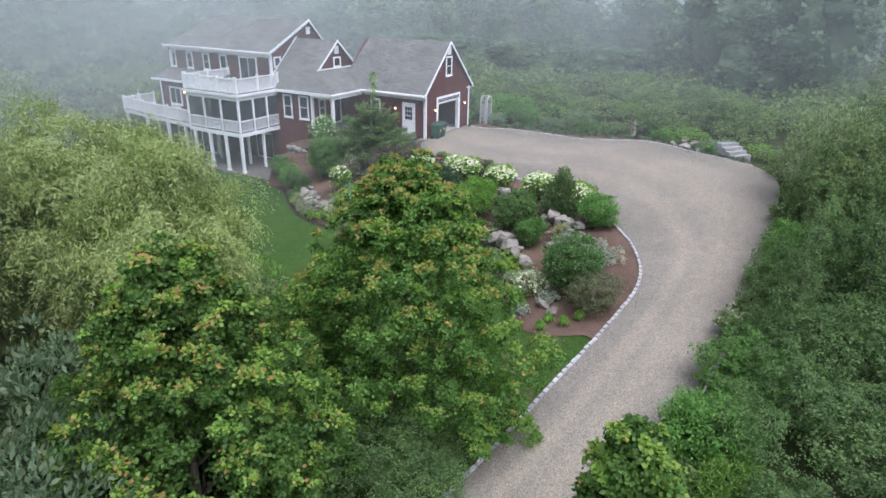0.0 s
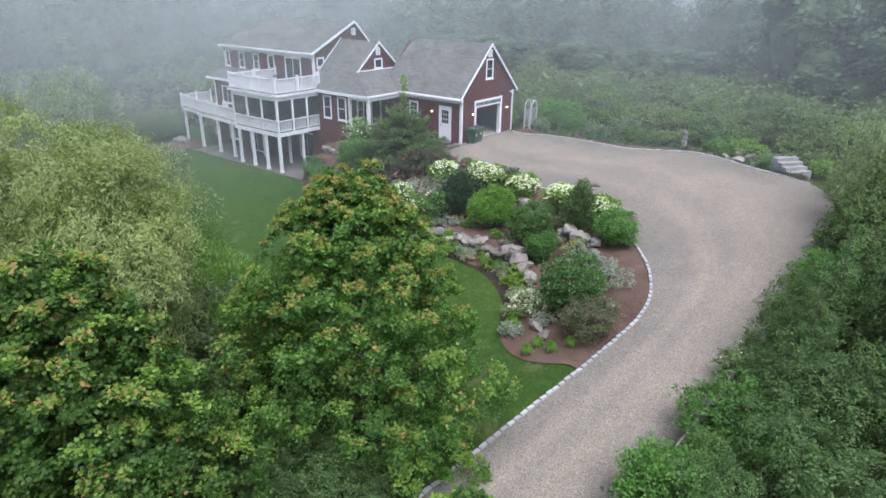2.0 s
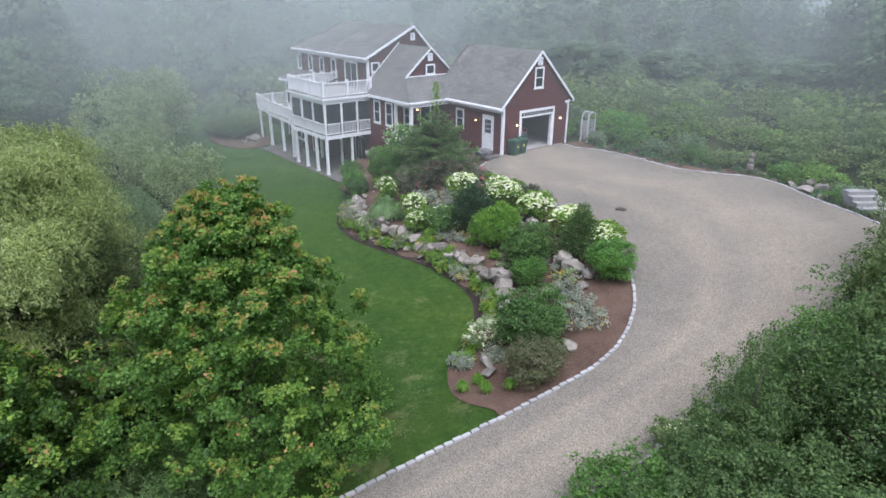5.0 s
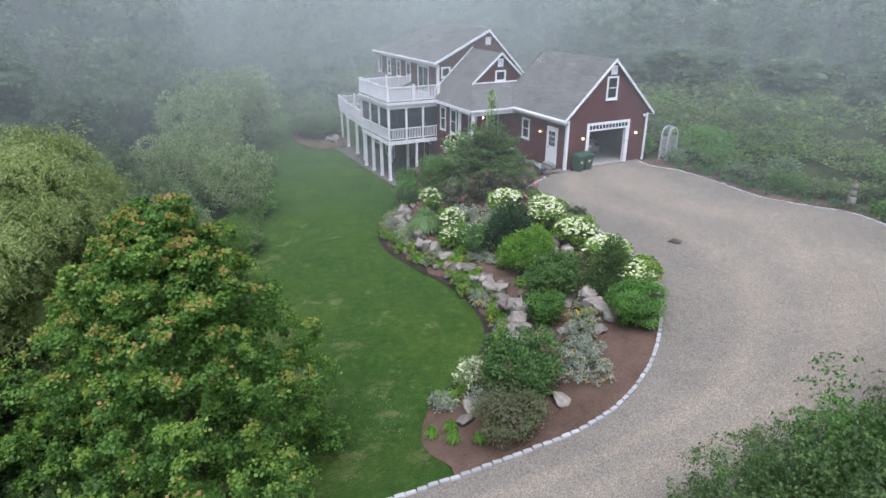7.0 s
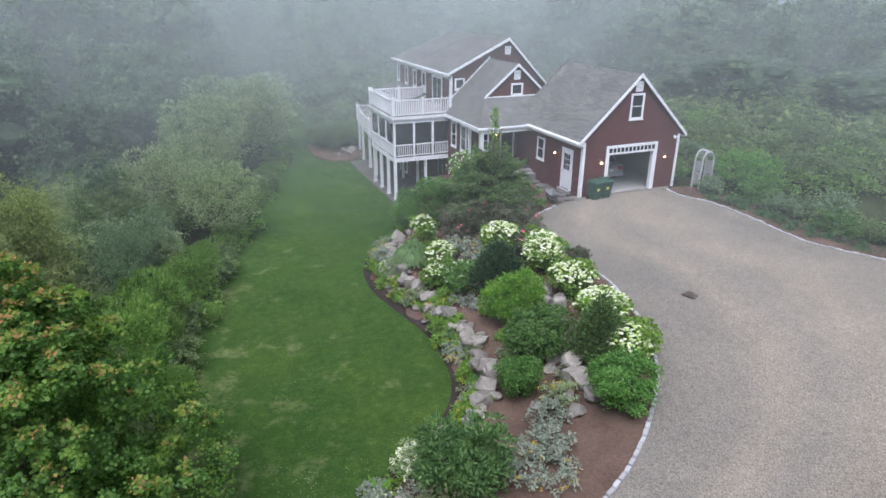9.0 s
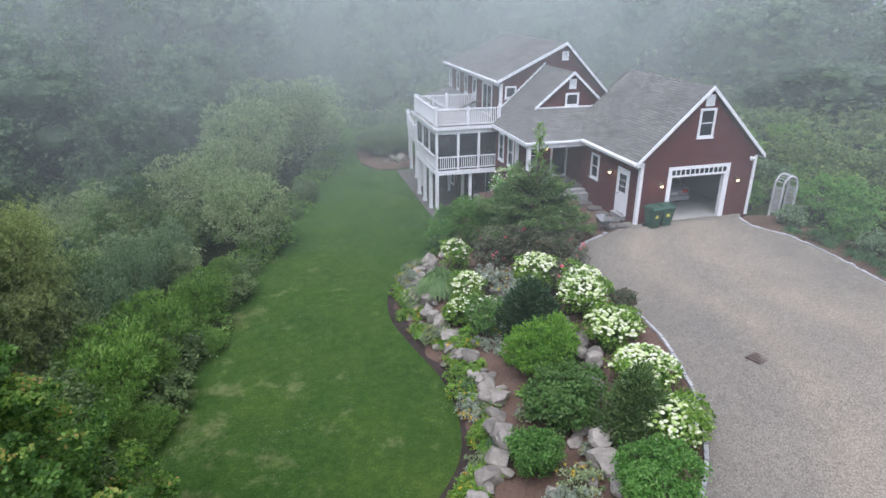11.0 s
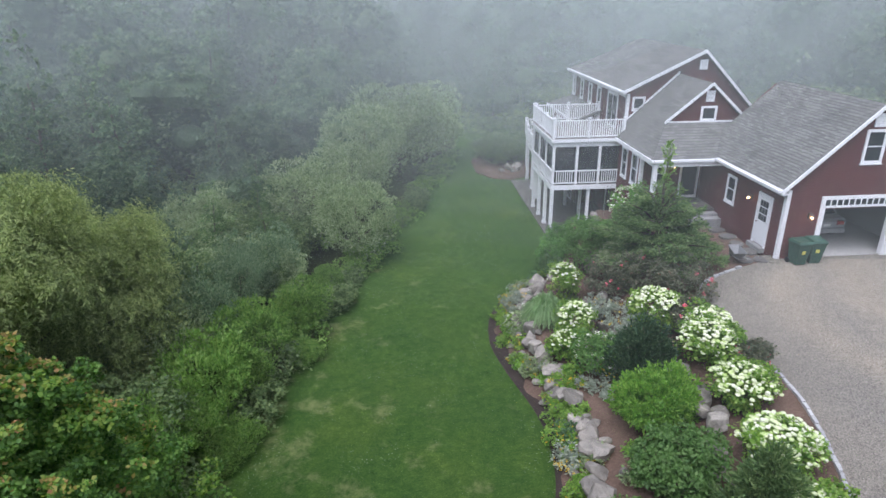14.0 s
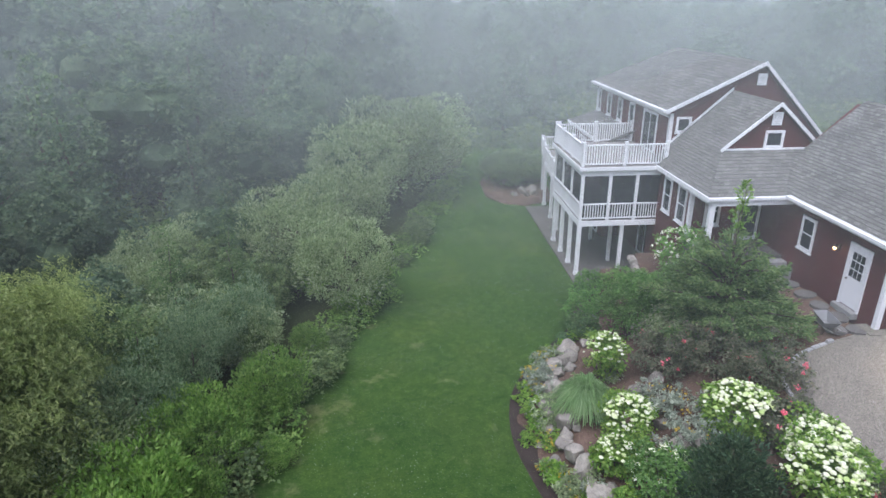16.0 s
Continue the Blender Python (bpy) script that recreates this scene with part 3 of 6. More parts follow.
def far_z(x, y):
    """The wild ground round the place."""
    x, y = np.asarray(x, float), np.asarray(y, float)
    r = np.hypot(x + 3, y - 2)
    base = np.where(x < 0, 0.12 * x, 0.03 * x)
    base = np.clip(base, -2.9, 1.5) - 0.35
    west = smooth01((-0.8 - x) / 3) * smooth01((y + 19) / 4)
    base = base * (1 - west) + (-3.0) * west
    back = smooth01((y - 9) / 3) * smooth01((1.5 - x) / 2)
    base = base * (1 - back) + (-3.0) * back
    return base


def ground_sheet():
    b = Build()
    ax = np.r_[-900, -500, -300, -200, -140, np.arange(-100, -50, 6), np.arange(-50, 31, 1.2), np.arange(32, 104, 6), 140, 200, 300, 500, 900]
    ay = np.r_[-900, -500, -300, -200, -120, np.arange(-80, -36, 6), np.arange(-36, 62, 1.2), np.arange(64, 140, 6), 180, 260, 400, 900]
    X, Y = np.meshgrid(ax, ay)
    Z = far_z(X, Y)
    far = smooth01((np.hypot(X, Y) - 30) / 60)
    Z = Z + far * bumps(X, Y, 0.02, 2.5) + bumps(X, Y, 0.2, 0.15)
    n = len(ax)
    b.v = [tuple(p) for p in np.dstack([X, Y, Z]).reshape(-1, 3)]
    b.f = [(j * n + i, j * n + i + 1, (j + 1) * n + i + 1, (j + 1) * n + i) for j in range(len(ay) - 1) for i in range(n - 1)]
    return setting("ground", b, FLOOR_WOOD, "wild brushy ground running out into the mist", "ground", True)


ground_sheet()


# ---- house ----
house = thing("house", (0, 0, 0), "dark red clapboard house with white trim and grey shingle roofs", "house")


def gable(b, x0, x1, y, zb, ridge_x, zr, zl, zrgt, thick):
    """An end wall with a pointed top."""
    b.prism([(x0, y, zb), (x1, y, zb), (x1, y, zrgt), (ridge_x, y, zr), (x0, y, zl)], (0, thick, 0))


def slab(poly, down=0.16):
    return Build().prism([(x, y, z - down) for x, y, z in poly], (0, 0, down))


# garage walls
b = Build()
b.prism([(0, 0, -0.6), (1.6, 0, -0.6), (1.6, 0, 4.55), (0, 0, 3.18)], (0, 0.18, 0))
b.prism([(4.7, 0, -0.6), (6.33, 0, -0.6), (6.33, 0, 3.18), (4.7, 0, 4.6)], (0, 0.18, 0))
b.prism([(1.6, 0, 2.15), (4.7, 0, 2.15), (4.7, 0, 4.6), (3.165, 0, 6.2), (1.6, 0, 4.55)], (0, 0.18, 0))
part("wall", b, RED, house)
part("wall", Build().box(0, 0.18, 0.182, 7.2, -0.6, 3.2), RED, house)
part("wall", Build().box(6.15, 6.33, 0.182, 7.2, -0.6, 3.2), RED, house)
b = Build()
gable(b, 0, 6.33, 7.2, -0.6, 3.165, 6.2, 3.18, 3.18, 0.18)
part("wall", b, RED, house)
part("wall", Build().box(0.19, 6.14, 6.9, 7.1, -0.1, 2.9), INNER, house, "pale plastered inner garage wall")
part("wall", Build().box(0.19, 0.24, 0.2, 6.9, -0.1, 2.9), INNER, house, "pale plastered inner garage wall")
part("wall", Build().box(6.09, 6.14, 0.2, 6.9, -0.1, 2.9), INNER, house, "pale plastered inner garage wall")
part("garage_ceiling", Build().box(0.19, 6.14, 0.2, 6.9, 2.9, 2.95), INNER, house)
part("garage_floor", Build().box(0.02, 6.3, 0.02, 7.1, -0.2, 0.02), CONCRETE, house, "bare grey concrete garage floor")
part("roof", slab([(-0.33, -0.16, 3.05), (3.165, -0.16, 6.40), (3.165, 6.95, 6.40), (-0.33, 7.35, 3.05)]), ROOF_Y, house)
part("roof", slab([(6.66, -0.16, 3.05), (3.165, -0.16, 6.40), (3.165, 6.95, 6.40), (6.66, 7.35, 3.05)]), ROOF_Y, house)
# main block
b = Build()
gable(b, -2.75, 6.2, 11.6, -2.8, 1.38, 7.32, 5.35, 2.5, 0.2)
part("wall", b, RED, house)
b = Build()
gable(b, -2.75, 6.2, 22.6, -2.8, 1.38, 5.2, 5.2, 2.5, 0.2)
part("wall", b, RED, house)
part("wall", Build().box(-2.75, -2.55, 11.802, 22.6, -2.8, 5.35), RED, house)
part("wall", Build().box(6.0, 6.2, 11.802, 22.6, -2.8, 2.6), RED, house)
part("roof", slab([(-3.03, 11.4, 5.37), (1.38, 11.4, 7.5), (1.38, 21.2, 7.5), (-3.03, 23.1, 5.37)]), ROOF_Y, house)
part("roof", slab([(6.5, 11.4, 2.4), (1.38, 11.4, 7.5), (1.38, 21.2, 7.5), (6.5, 23.1, 2.4)]), ROOF_Y, house)
part("roof", slab([(-3.03, 23.1, 5.37), (1.38, 21.2, 7.5), (6.5, 23.1, 2.4)]), ROOF_X, house)
# bay under the skirt roof, on the open deck
part("wall", Build().box(-4.1, -2.752, 16.0, 22.6, -2.8, 2.85), RED, house)
part("roof", slab([(-4.5, 15.8, 2.92), (-2.7, 15.8, 3.62), (-2.7, 22.8, 3.62), (-4.5, 23.1, 2.92)], 0.12), ROOF_Y, house)
# entry wing
part("wall", Build().box(-3.25, -3.05, 7.4, 11.598, -2.8, 3.1), RED, house)
part("wall", Build().prism([(-3.048, 7.4, -0.8), (2.5, 7.4, -0.8), (2.5, 7.4, 3.6), (-2.3, 7.4, 3.6), (-3.048, 7.4, 2.95)], (0, 0.2, 0)), RED, house)
b = Build()
b.prism([(-1.9, 7.8, 4.2), (2.2, 7.8, 4.2), (0.1, 7.8, 6.12)], (0, 0.15, 0))
part("wall", b, RED, house)
part("roof", slab([(-3.53, 5.4, 2.98), (-2.01, 7.8, 4.35), (0.1, 7.62, 6.25), (0.1, 11.6, 6.25), (-3.53, 11.6, 2.98)], 0.14), ROOF_Y, house)
part("roof", slab([(2.6, 7.62, 4.0), (0.1, 7.62, 6.25), (0.1, 11.6, 6.25), (2.6, 11.6, 4.0)], 0.14), ROOF_Y, house)
part("roof", slab([(-3.53, 5.4, 2.98), (0.3, 5.4, 2.98), (0.3, 6.5, 3.61), (2.0, 7.8, 4.35), (-2.01, 7.8, 4.35)], 0.14), ROOF_X, house)
part("porch_floor", Build().box(-3.3, -0.02, 5.45, 7.398, -0.8, 0.42), PAVING, house, "stone entry porch floor")
part("step", Build().box(-1.5, -0.02, 5.05, 5.448, -0.4, 0.28), FIELD_GRANITE, house)
part("step", Build().box(-1.5, -0.02, 4.65, 5.048, -0.4, 0.14), FIELD_GRANITE, house)
# trim boards
def trim(a, bb, w=0.2, h=0.05):
    return part("trim_board", Build().beam(a, bb, w, h), WHITE, house)


def rake(xa, za, xb, zb, y, w=0.18):
    """A white board under the edge of a pointed roof."""
    part("trim_board", Build().prism([(xa, y, za), (xb, y, zb), (xb, y, zb - w * 1.35), (xa, y, za - w * 1.35)], (0, 0.05, 0)), WHITE, house)


rake(-0.36, 3.06, 3.165, 6.44, -0.215, 0.14)
rake(6.69, 3.06, 3.165, 6.44, -0.215, 0.14)
rake(-3.06, 5.40, 1.38, 7.54, 11.345, 0.14)
rake(5.9, 3.04, 1.38, 7.54, 11.345, 0.14)
rake(-2.15, 4.42, 0.1, 6.29, 7.565, 0.12)
rake(2.2, 4.42, 0.1, 6.29, 7.565, 0.12)
part("trim_board", Build().box(-2.1, 2.1, 7.70, 7.79, 4.26, 4.36), WHITE, house)
part("trim_board", Build().prism([(-2.95, 11.55, 3.50), (0.1, 11.55, 6.26), (0.1, 11.55, 6.38), (-2.95, 11.55, 3.62)], (0, 0.045, 0)), WHITE, house)
for x0, x1, y0, y1, z0, z1 in ((-0.36, -0.30, -0.16, 5.3, 2.86, 3.06), (-0.30, -0.002, -0.16, 5.4, 2.84, 2.90), (6.63, 6.69, -0.16, 7.3, 2.86, 3.06),
                               (-3.07, -3.01, 11.4, 23.1, 5.18, 5.38), (-3.01, -2.752, 11.6, 22.9, 5.15, 5.2), (-3.58, -3.52, 5.4, 10.7, 2.80, 2.99),
                               (-3.52, 0.0, 5.35, 5.41, 2.80, 2.99), (-3.4, 0.0, 5.412, 5.65, 2.62, 2.8), (-3.4, -3.2, 5.652, 7.4, 2.62, 2.8),
                               (-4.54, -4.48, 15.8, 23.1, 2.76, 2.93), (-0.03, -0.002, 0.0, 5.3, 2.66, 2.84),
                               (-2.78, -2.752, 11.6, 22.6, 4.98, 5.15)):
    part("trim_board", Build().box(x0, x1, y0, y1, z0, z1), WHITE, house)
for x, y, z0, z1 in ((-0.03, -0.03, -0.05, 3.0), (6.22, -0.03, -0.05, 3.0), (-2.78, 11.57, 2.9, 5.2), (-2.78, 22.45, 2.9, 5.2), (-3.28, 7.37, 0.4, 2.75), (-4.13, 22.5, 0.2, 2.8), (-4.13, 15.98, 0.2, 2.8)):
    part("corner_board", Build().box(x, x + 0.17, y, y + 0.17, z0, z1), WHITE, house)
part("gutter", Build().beam((-0.42, -0.1, 2.98), (-0.42, 5.35, 2.98), 0.12, 0.1), WHITE, house)
part("gutter", Build().beam((-3.6, 5.33, 2.93), (-0.4, 5.33, 2.93), 0.12, 0.1), WHITE, house)
part("gutter", Build().beam((-3.12, 11.4, 5.32), (-3.12, 23.0, 5.32), 0.12, 0.1), WHITE, house)
for px, py in ((-3.3, 5.52),):
    part("porch_post", Build().box(px - 0.1, px + 0.1, py - 0.1, py + 0.1, 0.42, 2.62), WHITE, house)
part("porch_post", Build().box(-3.4, -3.2, 5.6, 5.62, 0.42, 2.62), WHITE, house)


def window(axis, at, a0, a1, z0, z1, out=-1, bars=(0, 1), name="window", material=GLASS):
    """A framed sash window on a wall; axis: the wall's normal; bars: panes across and rails."""
    w = 0.11
    win = new(name)
    win.parent = house

    def bx(p, q, r, s, t0, t1):
        lo, hi = sorted((at + out * t0, at + out * t1))
        return (lo, hi, p, q, r, s) if axis == "x" else (p, q, lo, hi, r, s)
    fr = Build().box(*bx(a0, a0 + w, z0, z1, 0.002, 0.05)).box(*bx(a1 - w, a1, z0, z1, 0.002, 0.05)).box(*bx(a0 + w, a1 - w, z1 - w, z1, 0.002, 0.05)).box(*bx(a0 + w, a1 - w, z0, z0 + w, 0.002, 0.05))
    part("frame", fr, WHITE, win)
    part("sill", Build().box(*bx(a0 - 0.03, a1 + 0.03, z0 - 0.05, z0 - 0.002, 0.002, 0.08)), WHITE, win)
    part("pane", Build().box(*bx(a0 + w, a1 - w, z0 + w, z1 - w, 0.002, 0.012)), material, win, "dark glass reflecting the sky")
    for k in range(bars[0]):
        c = a0 + w + (a1 - a0 - 2 * w) * (k + 1) / (bars[0] + 1)
        part("muntin", Build().box(*bx(c - 0.018, c + 0.018, z0 + w, z1 - w, 0.013, 0.03)), WHITE, win)
    for k in range(bars[1]):
        c = z0 + w + (z1 - z0 - 2 * w) * (k + 1) / (bars[1] + 1)
        part("muntin", Build().box(*bx(a0 + w, a1 - w, c - 0.02, c + 0.02, 0.013, 0.032)), WHITE, win)
    return win


window("y", 0, 2.73, 3.6, 4.03, 5.4)
window("x", 0, 3.82, 4.66, 1.13, 2.45)
window("y", 11.6, -2.45, -1.72, 4.3, 5.04, bars=(0, 0))
window("y", 7.8, -0.28, 0.56, 4.36, 5.10, bars=(0, 0))
window("x", -3.25, 9.3, 10.15, 0.98, 2.62)
window("x", -3.25, 7.75, 8.65, 0.98, 2.65)
for a0, a1 in ((22.0, 22.75), (20.0, 20.75), (18.08, 18.84)):
    window("x", -2.75, a0, a1, 3.66, 4.93)
window("x", -2.75, 16.15, 16.95, 2.95, 4.95, bars=(0, 1), name="deck_door")
window("x", -2.75, 13.0, 14.85, 2.95, 4.95, bars=(1, 0), name="sliding_door")
window("x", -4.1, 17.0, 18.9, 0.3, 2.35, bars=(1, 0), name="sliding_door")
window("x", -4.1, 20.2, 21.6, 0.9, 2.3, bars=(1, 0))
window("x", -2.75, 12.0, 13.8, -2.6, -0.6, bars=(1, 0), name="sliding_door")
window("x", -4.1, 16.6, 18.4, -2.6, -0.6, bars=(1, 0), name="sliding_door")
window("x", -4.1, 19.6, 21.2, -2.0, -0.7, bars=(1, 0))
window("x", -2.75, 12.2, 14.2, 0.3, 2.35, bars=(1, 0), name="sliding_door")
window("y", 7.4, -1.15, -0.12, 0.44, 2.5, bars=(0, 0), name="entry_door")
window("y", 7.4, -2.6, -1.9, 1.1, 2.4)


def vent(y, x0, x1, z0, z1):
    v = new("gable_vent")
    v.parent = house
    # dark-coloured board imitates the unlit attic behind the slats
    part("backing", Build().box(x0, x1, y - 0.02, y - 0.002, z0, z1), DARK, v)
    w = 0.06
    part("frame", Build().box(x0, x0 + w, y - 0.06, y - 0.021, z0, z1).box(x1 - w, x1, y - 0.06, y - 0.021, z0, z1).box(x0 + w, x1 - w, y - 0.06, y - 0.021, z0, z0 + w).box(x0 + w, x1 - w, y - 0.06, y - 0.021, z1 - w, z1), WHITE, v)
    n = 6
    for k in range(n):
        z = z0 + w + (z1 - z0 - 2 * w) * (k + 0.5) / n
        part("slat", Build().prism([(x0 + w, y - 0.055, z - 0.02), (x1 - w, y - 0.055, z - 0.02), (x1 - w, y - 0.03, z + 0.03), (x0 + w, y - 0.03, z + 0.03)], (0, -0.004, 0.006)), WHITE, v)


vent(0, 2.94, 3.4, 5.5, 6.02)
vent(11.6, 1.18, 1.62, 6.45, 6.98)
vent(7.8, -0.1, 0.33, 5.32, 5.86)

# garage doorway: casing, band of small panes, door rolled up inside
frame_ = new("garage_doorway")
frame_.parent = house
part("casing", Build().box(1.49, 1.70, -0.05, -0.002, -0.02, 2.2).box(4.62, 4.89, -0.05, -0.002, -0.02, 2.2).box(1.49, 4.89, -0.05, -0.002, 2.2, 2.70), WHITE, frame_)
for k in range(12):
    x0 = 1.66 + k * 0.257
    part("pane", Build().box(x0, x0 + 0.19, -0.058, -0.052, 2.31, 2.55), GLASS, frame_)
part("jamb", Build().box(1.6, 1.66, 0.0, 0.2, 0, 2.15), WHITE, frame_)
part("jamb", Build().box(4.64, 4.70, 0.0, 0.2, 0, 2.15), WHITE, frame_)
door = new("rolled_door")
door.parent = house
for k in range(3):
    part("panel", Build().box(1.72, 4.6, 0.5 + k * 0.62, 1.1 + k * 0.62, 2.42, 2.47), WHITE, door)
# side door
sd = new("side_door")
sd.parent = house
part("casing", Build().box(-0.05, -0.002, 0.84, 0.97, 0.12, 2.4).box(-0.05, -0.002, 1.78, 1.91, 0.12, 2.4).box(-0.05, -0.002, 0.97, 1.78, 2.27, 2.4), WHITE, sd)
part("leaf", Build().box(-0.035, -0.004, 0.972, 1.778, 0.16, 2.268), WHITE, sd)
part("threshold", Build().box(-0.25, -0.002, 0.84, 1.91, -0.1, 0.118), FIELD_GRANITE, sd)
for i in range(3):
    for k in range(3):
        y0, z0 = 1.08 + i * 0.205, 1.22 + k * 0.31
        part("pane", Build().box(-0.042, -0.036, y0, y0 + 0.175, z0, z0 + 0.27), GLASS, sd)
part("handle", Build().tube([(-0.04, 1.70, 1.1), (-0.10, 1.70, 1.1)], [0.03, 0.035], 8), IRON, sd, "dark round door knob")
# screened porch, decks and posts
part("deck_beam", Build().box(-7.05, -2.76, 10.7, 15.95, 0.0, 0.26), WHITE, house)
part("deck_floor", Build().box(-7.0, -2.76, 10.75, 15.9, 0.262, 0.30), OLD_WOOD, house)
part("porch_ceiling", Build().box(-6.95, -2.76, 10.8, 15.9, 2.50, 2.54), WHITE, house)
part("header", Build().box(-7.05, -2.76, 10.7, 10.85, 2.50, 2.78).box(-7.05, -6.9, 10.852, 15.95, 2.50, 2.78), WHITE, house)
part("fascia", Build().box(-7.2, -2.9, 10.55, 16.1, 2.782, 2.95), WHITE, house)
part("deck_floor", Build().box(-7.15, -2.76, 10.6, 16.05, 2.952, 2.98), OLD_WOOD, house)
PX = [-7.05, -5.72, -4.42, -3.14]
PY = [10.7, 12.4, 14.1, 15.8]
for x in PX:
    part("screen_post", Build().box(x, x + 0.14, 10.7, 10.84, 0.262, 2.5), WHITE, house)
for y in PY[1:]:
    part("screen_post", Build().box(-7.05, -6.91, y, y + 0.14, 0.262, 2.5), WHITE, house)
for x0, x1 in zip(PX, PX[1:]):
    part("screen", Build().box(x0 + 0.14, x1, 10.78, 10.785, 0.3, 2.5), SCREEN, house)
for y0, y1 in zip(PY, PY[1:]):
    part("screen", Build().box(-6.97, -6.965, y0 + 0.14, y1, 0.3, 2.5), SCREEN, house)
part("deck_beam", Build().prism([(-6.6, 15.952, 0.0), (-4.11, 15.952, 0.0), (-4.11, 22.6, 0.0), (-6.05, 22.6, 0.0)], (0, 0, 0.26)), WHITE, house)
part("deck_floor", Build().prism([(-6.56, 15.96, 0.262), (-4.11, 15.96, 0.262), (-4.11, 22.55, 0.262), (-6.01, 22.55, 0.262)], (0, 0, 0.038)), OLD_WOOD, house)
part("deck_beam", Build().prism([(-5.9, 22.602, 0.0), (-2.76, 22.85, 0.0), (-2.5, 25.9, 0.0), (-5.5, 25.9, 0.0)], (0, 0, 0.26)), WHITE, house)
part("deck_floor", Build().prism([(-5.86, 22.65, 0.262), (-2.76, 22.85, 0.262), (-2.54, 25.85, 0.262), (-5.46, 25.85, 0.262)], (0, 0, 0.038)), OLD_WOOD, house)
for x, y in ((-7.05, 10.72), (-7.05, 12.25), (-7.05, 13.85), (-7.05, 15.45), (-6.48, 17.2), (-6.3, 19.4), (-6.08, 22.2)):
    part("deck_post", Build().box(x, x + 0.18, y, y + 0.18, LAWN_Z - 0.1, 0.0).box(x - 0.03, x + 0.21, y - 0.03, y + 0.21, LAWN_Z - 0.1, LAWN_Z + 0.2), WHITE, house)
for x, y in ((-4.9, 12.35), (-4.9, 15.5), (-4.9, 10.8), (-5.45, 25.6), (-2.75, 25.6)):
    part("deck_post", Build().box(x, x + 0.16, y, y + 0.16, LAWN_Z - 0.1, 0.0), WHITE, house)
part("patio", Build().box(-7.3, -2.76, 8.3, 21.9, LAWN_Z - 0.2, LAWN_Z + 0.06), PAVING, house)


def railing(a, bb, z, posts, h=0.98, owner=house, gap=0.125):
    """White balusters between posts along a straight line."""
    r = new("railing")
    r.parent = owner
    a, bb = Vector((*a, z)), Vector((*bb, z))
    d = bb - a
    n = max(2, round(d.length / gap))
    part("top_rail", Build().beam(a + Vector((0, 0, h)), bb + Vector((0, 0, h)), 0.10, 0.06), WHITE, r)
    part("bottom_rail", Build().beam(a + Vector((0, 0, 0.1)), bb + Vector((0, 0, 0.1)), 0.06, 0.06), WHITE, r)
    bal = Build().box(-0.022, 0.022, -0.022, 0.022, 0.1, h - 0.02).mesh("baluster")
    for k in range(1, n):
        ob = part("baluster", bal, WHITE, r)
        ob.location = a + d * (k / n)
    pm = Build().box(-0.06, 0.06, -0.06, 0.06, -0.02, h + 0.1).box(-0.08, 0.08, -0.08, 0.08, h + 0.1, h + 0.15).mesh("newel_post")
    for k in range(posts):
        ob = part("newel_post", pm, WHITE, r)
        ob.location = a + d * (k / max(1, posts - 1))
    return r


railing((-7.05, 10.7), (-3.1, 10.7), 2.98, 3)
railing((-7.05, 10.85), (-7.05, 15.95), 2.98, 4)
railing((-6.9, 15.95), (-2.9, 15.95), 2.98, 3)
for x0, x1 in zip(PX, PX[1:]):
    railing((x0 + 0.16, 10.74), (x1 - 0.02, 10.74), 0.3, 0, 0.8)
for y0, y1 in zip(PY, PY[1:]):
    railing((-7.01, y0 + 0.16), (-7.01, y1 - 0.02), 0.3, 0, 0.8)
railing((-6.54, 16.05), (-6.02, 22.5), 0.3, 5, 0.92)
railing((-5.88, 22.7), (-5.48, 25.8), 0.3, 3, 0.92)
railing((-5.4, 25.85), (-2.6, 25.85), 0.3, 3, 0.92)


# ---- plants ----
def leaves(name, at, out, length, width, rng, droop=0.0, spread=0.8, material=None, spiky=False):
    """One mesh of folded leaves, a four-cornered blade each, at the places at. Blades turn their faces outward and up; spiky ones point outward."""
    n = len(at)
    r = rng.normal(size=(n, 3))
    unit = out / (np.linalg.norm(out, axis=1)[:, None] + 1e-9)
    if spiky:
        ax = out + spread * r
        ax[:, 2] -= droop
        ax /= np.linalg.norm(ax, axis=1)[:, None] + 1e-9
        s = np.cross(ax, rng.normal(size=(n, 3)))
    else:
        face = unit * 0.75 + np.array([0, 0, 0.75]) + 0.65 * spread * r
        ax = np.cross(face, rng.normal(size=(n, 3)))
        ax /= np.linalg.norm(ax, axis=1)[:, None] + 1e-9
        ax = ax + unit * 0.25 - np.array([0, 0, droop])
        ax /= np.linalg.norm(ax, axis=1)[:, None] + 1e-9
        s = np.cross(face, ax)
    s /= np.linalg.norm(s, axis=1)[:, None] + 1e-9
    up = np.cross(s, ax)
    k = rng.uniform(0.65, 1.3, (n, 1))
    L, W = length * k, width * k
    v = np.empty((n, 4, 3), np.float32)
    v[:, 0], v[:, 2] = at, at + ax * L
    v[:, 1], v[:, 3] = at + ax * L * 0.45 + s * W / 2 + up * W * 0.15, at + ax * L * 0.45 - s * W / 2 + up * W * 0.15
    me = bpy.data.meshes.new(name)
    me.vertices.add(4 * n)
    me.vertices.foreach_set("co", v.ravel())
    me.loops.add(4 * n)
    me.loops.foreach_set("vertex_index", np.arange(4 * n, dtype=np.int32))
    me.polygons.add(n)
    me.polygons.foreach_set("loop_start", np.arange(0, 4 * n, 4, dtype=np.int32))
    me.update()
    if material:
        me.materials.append(material)
    return me


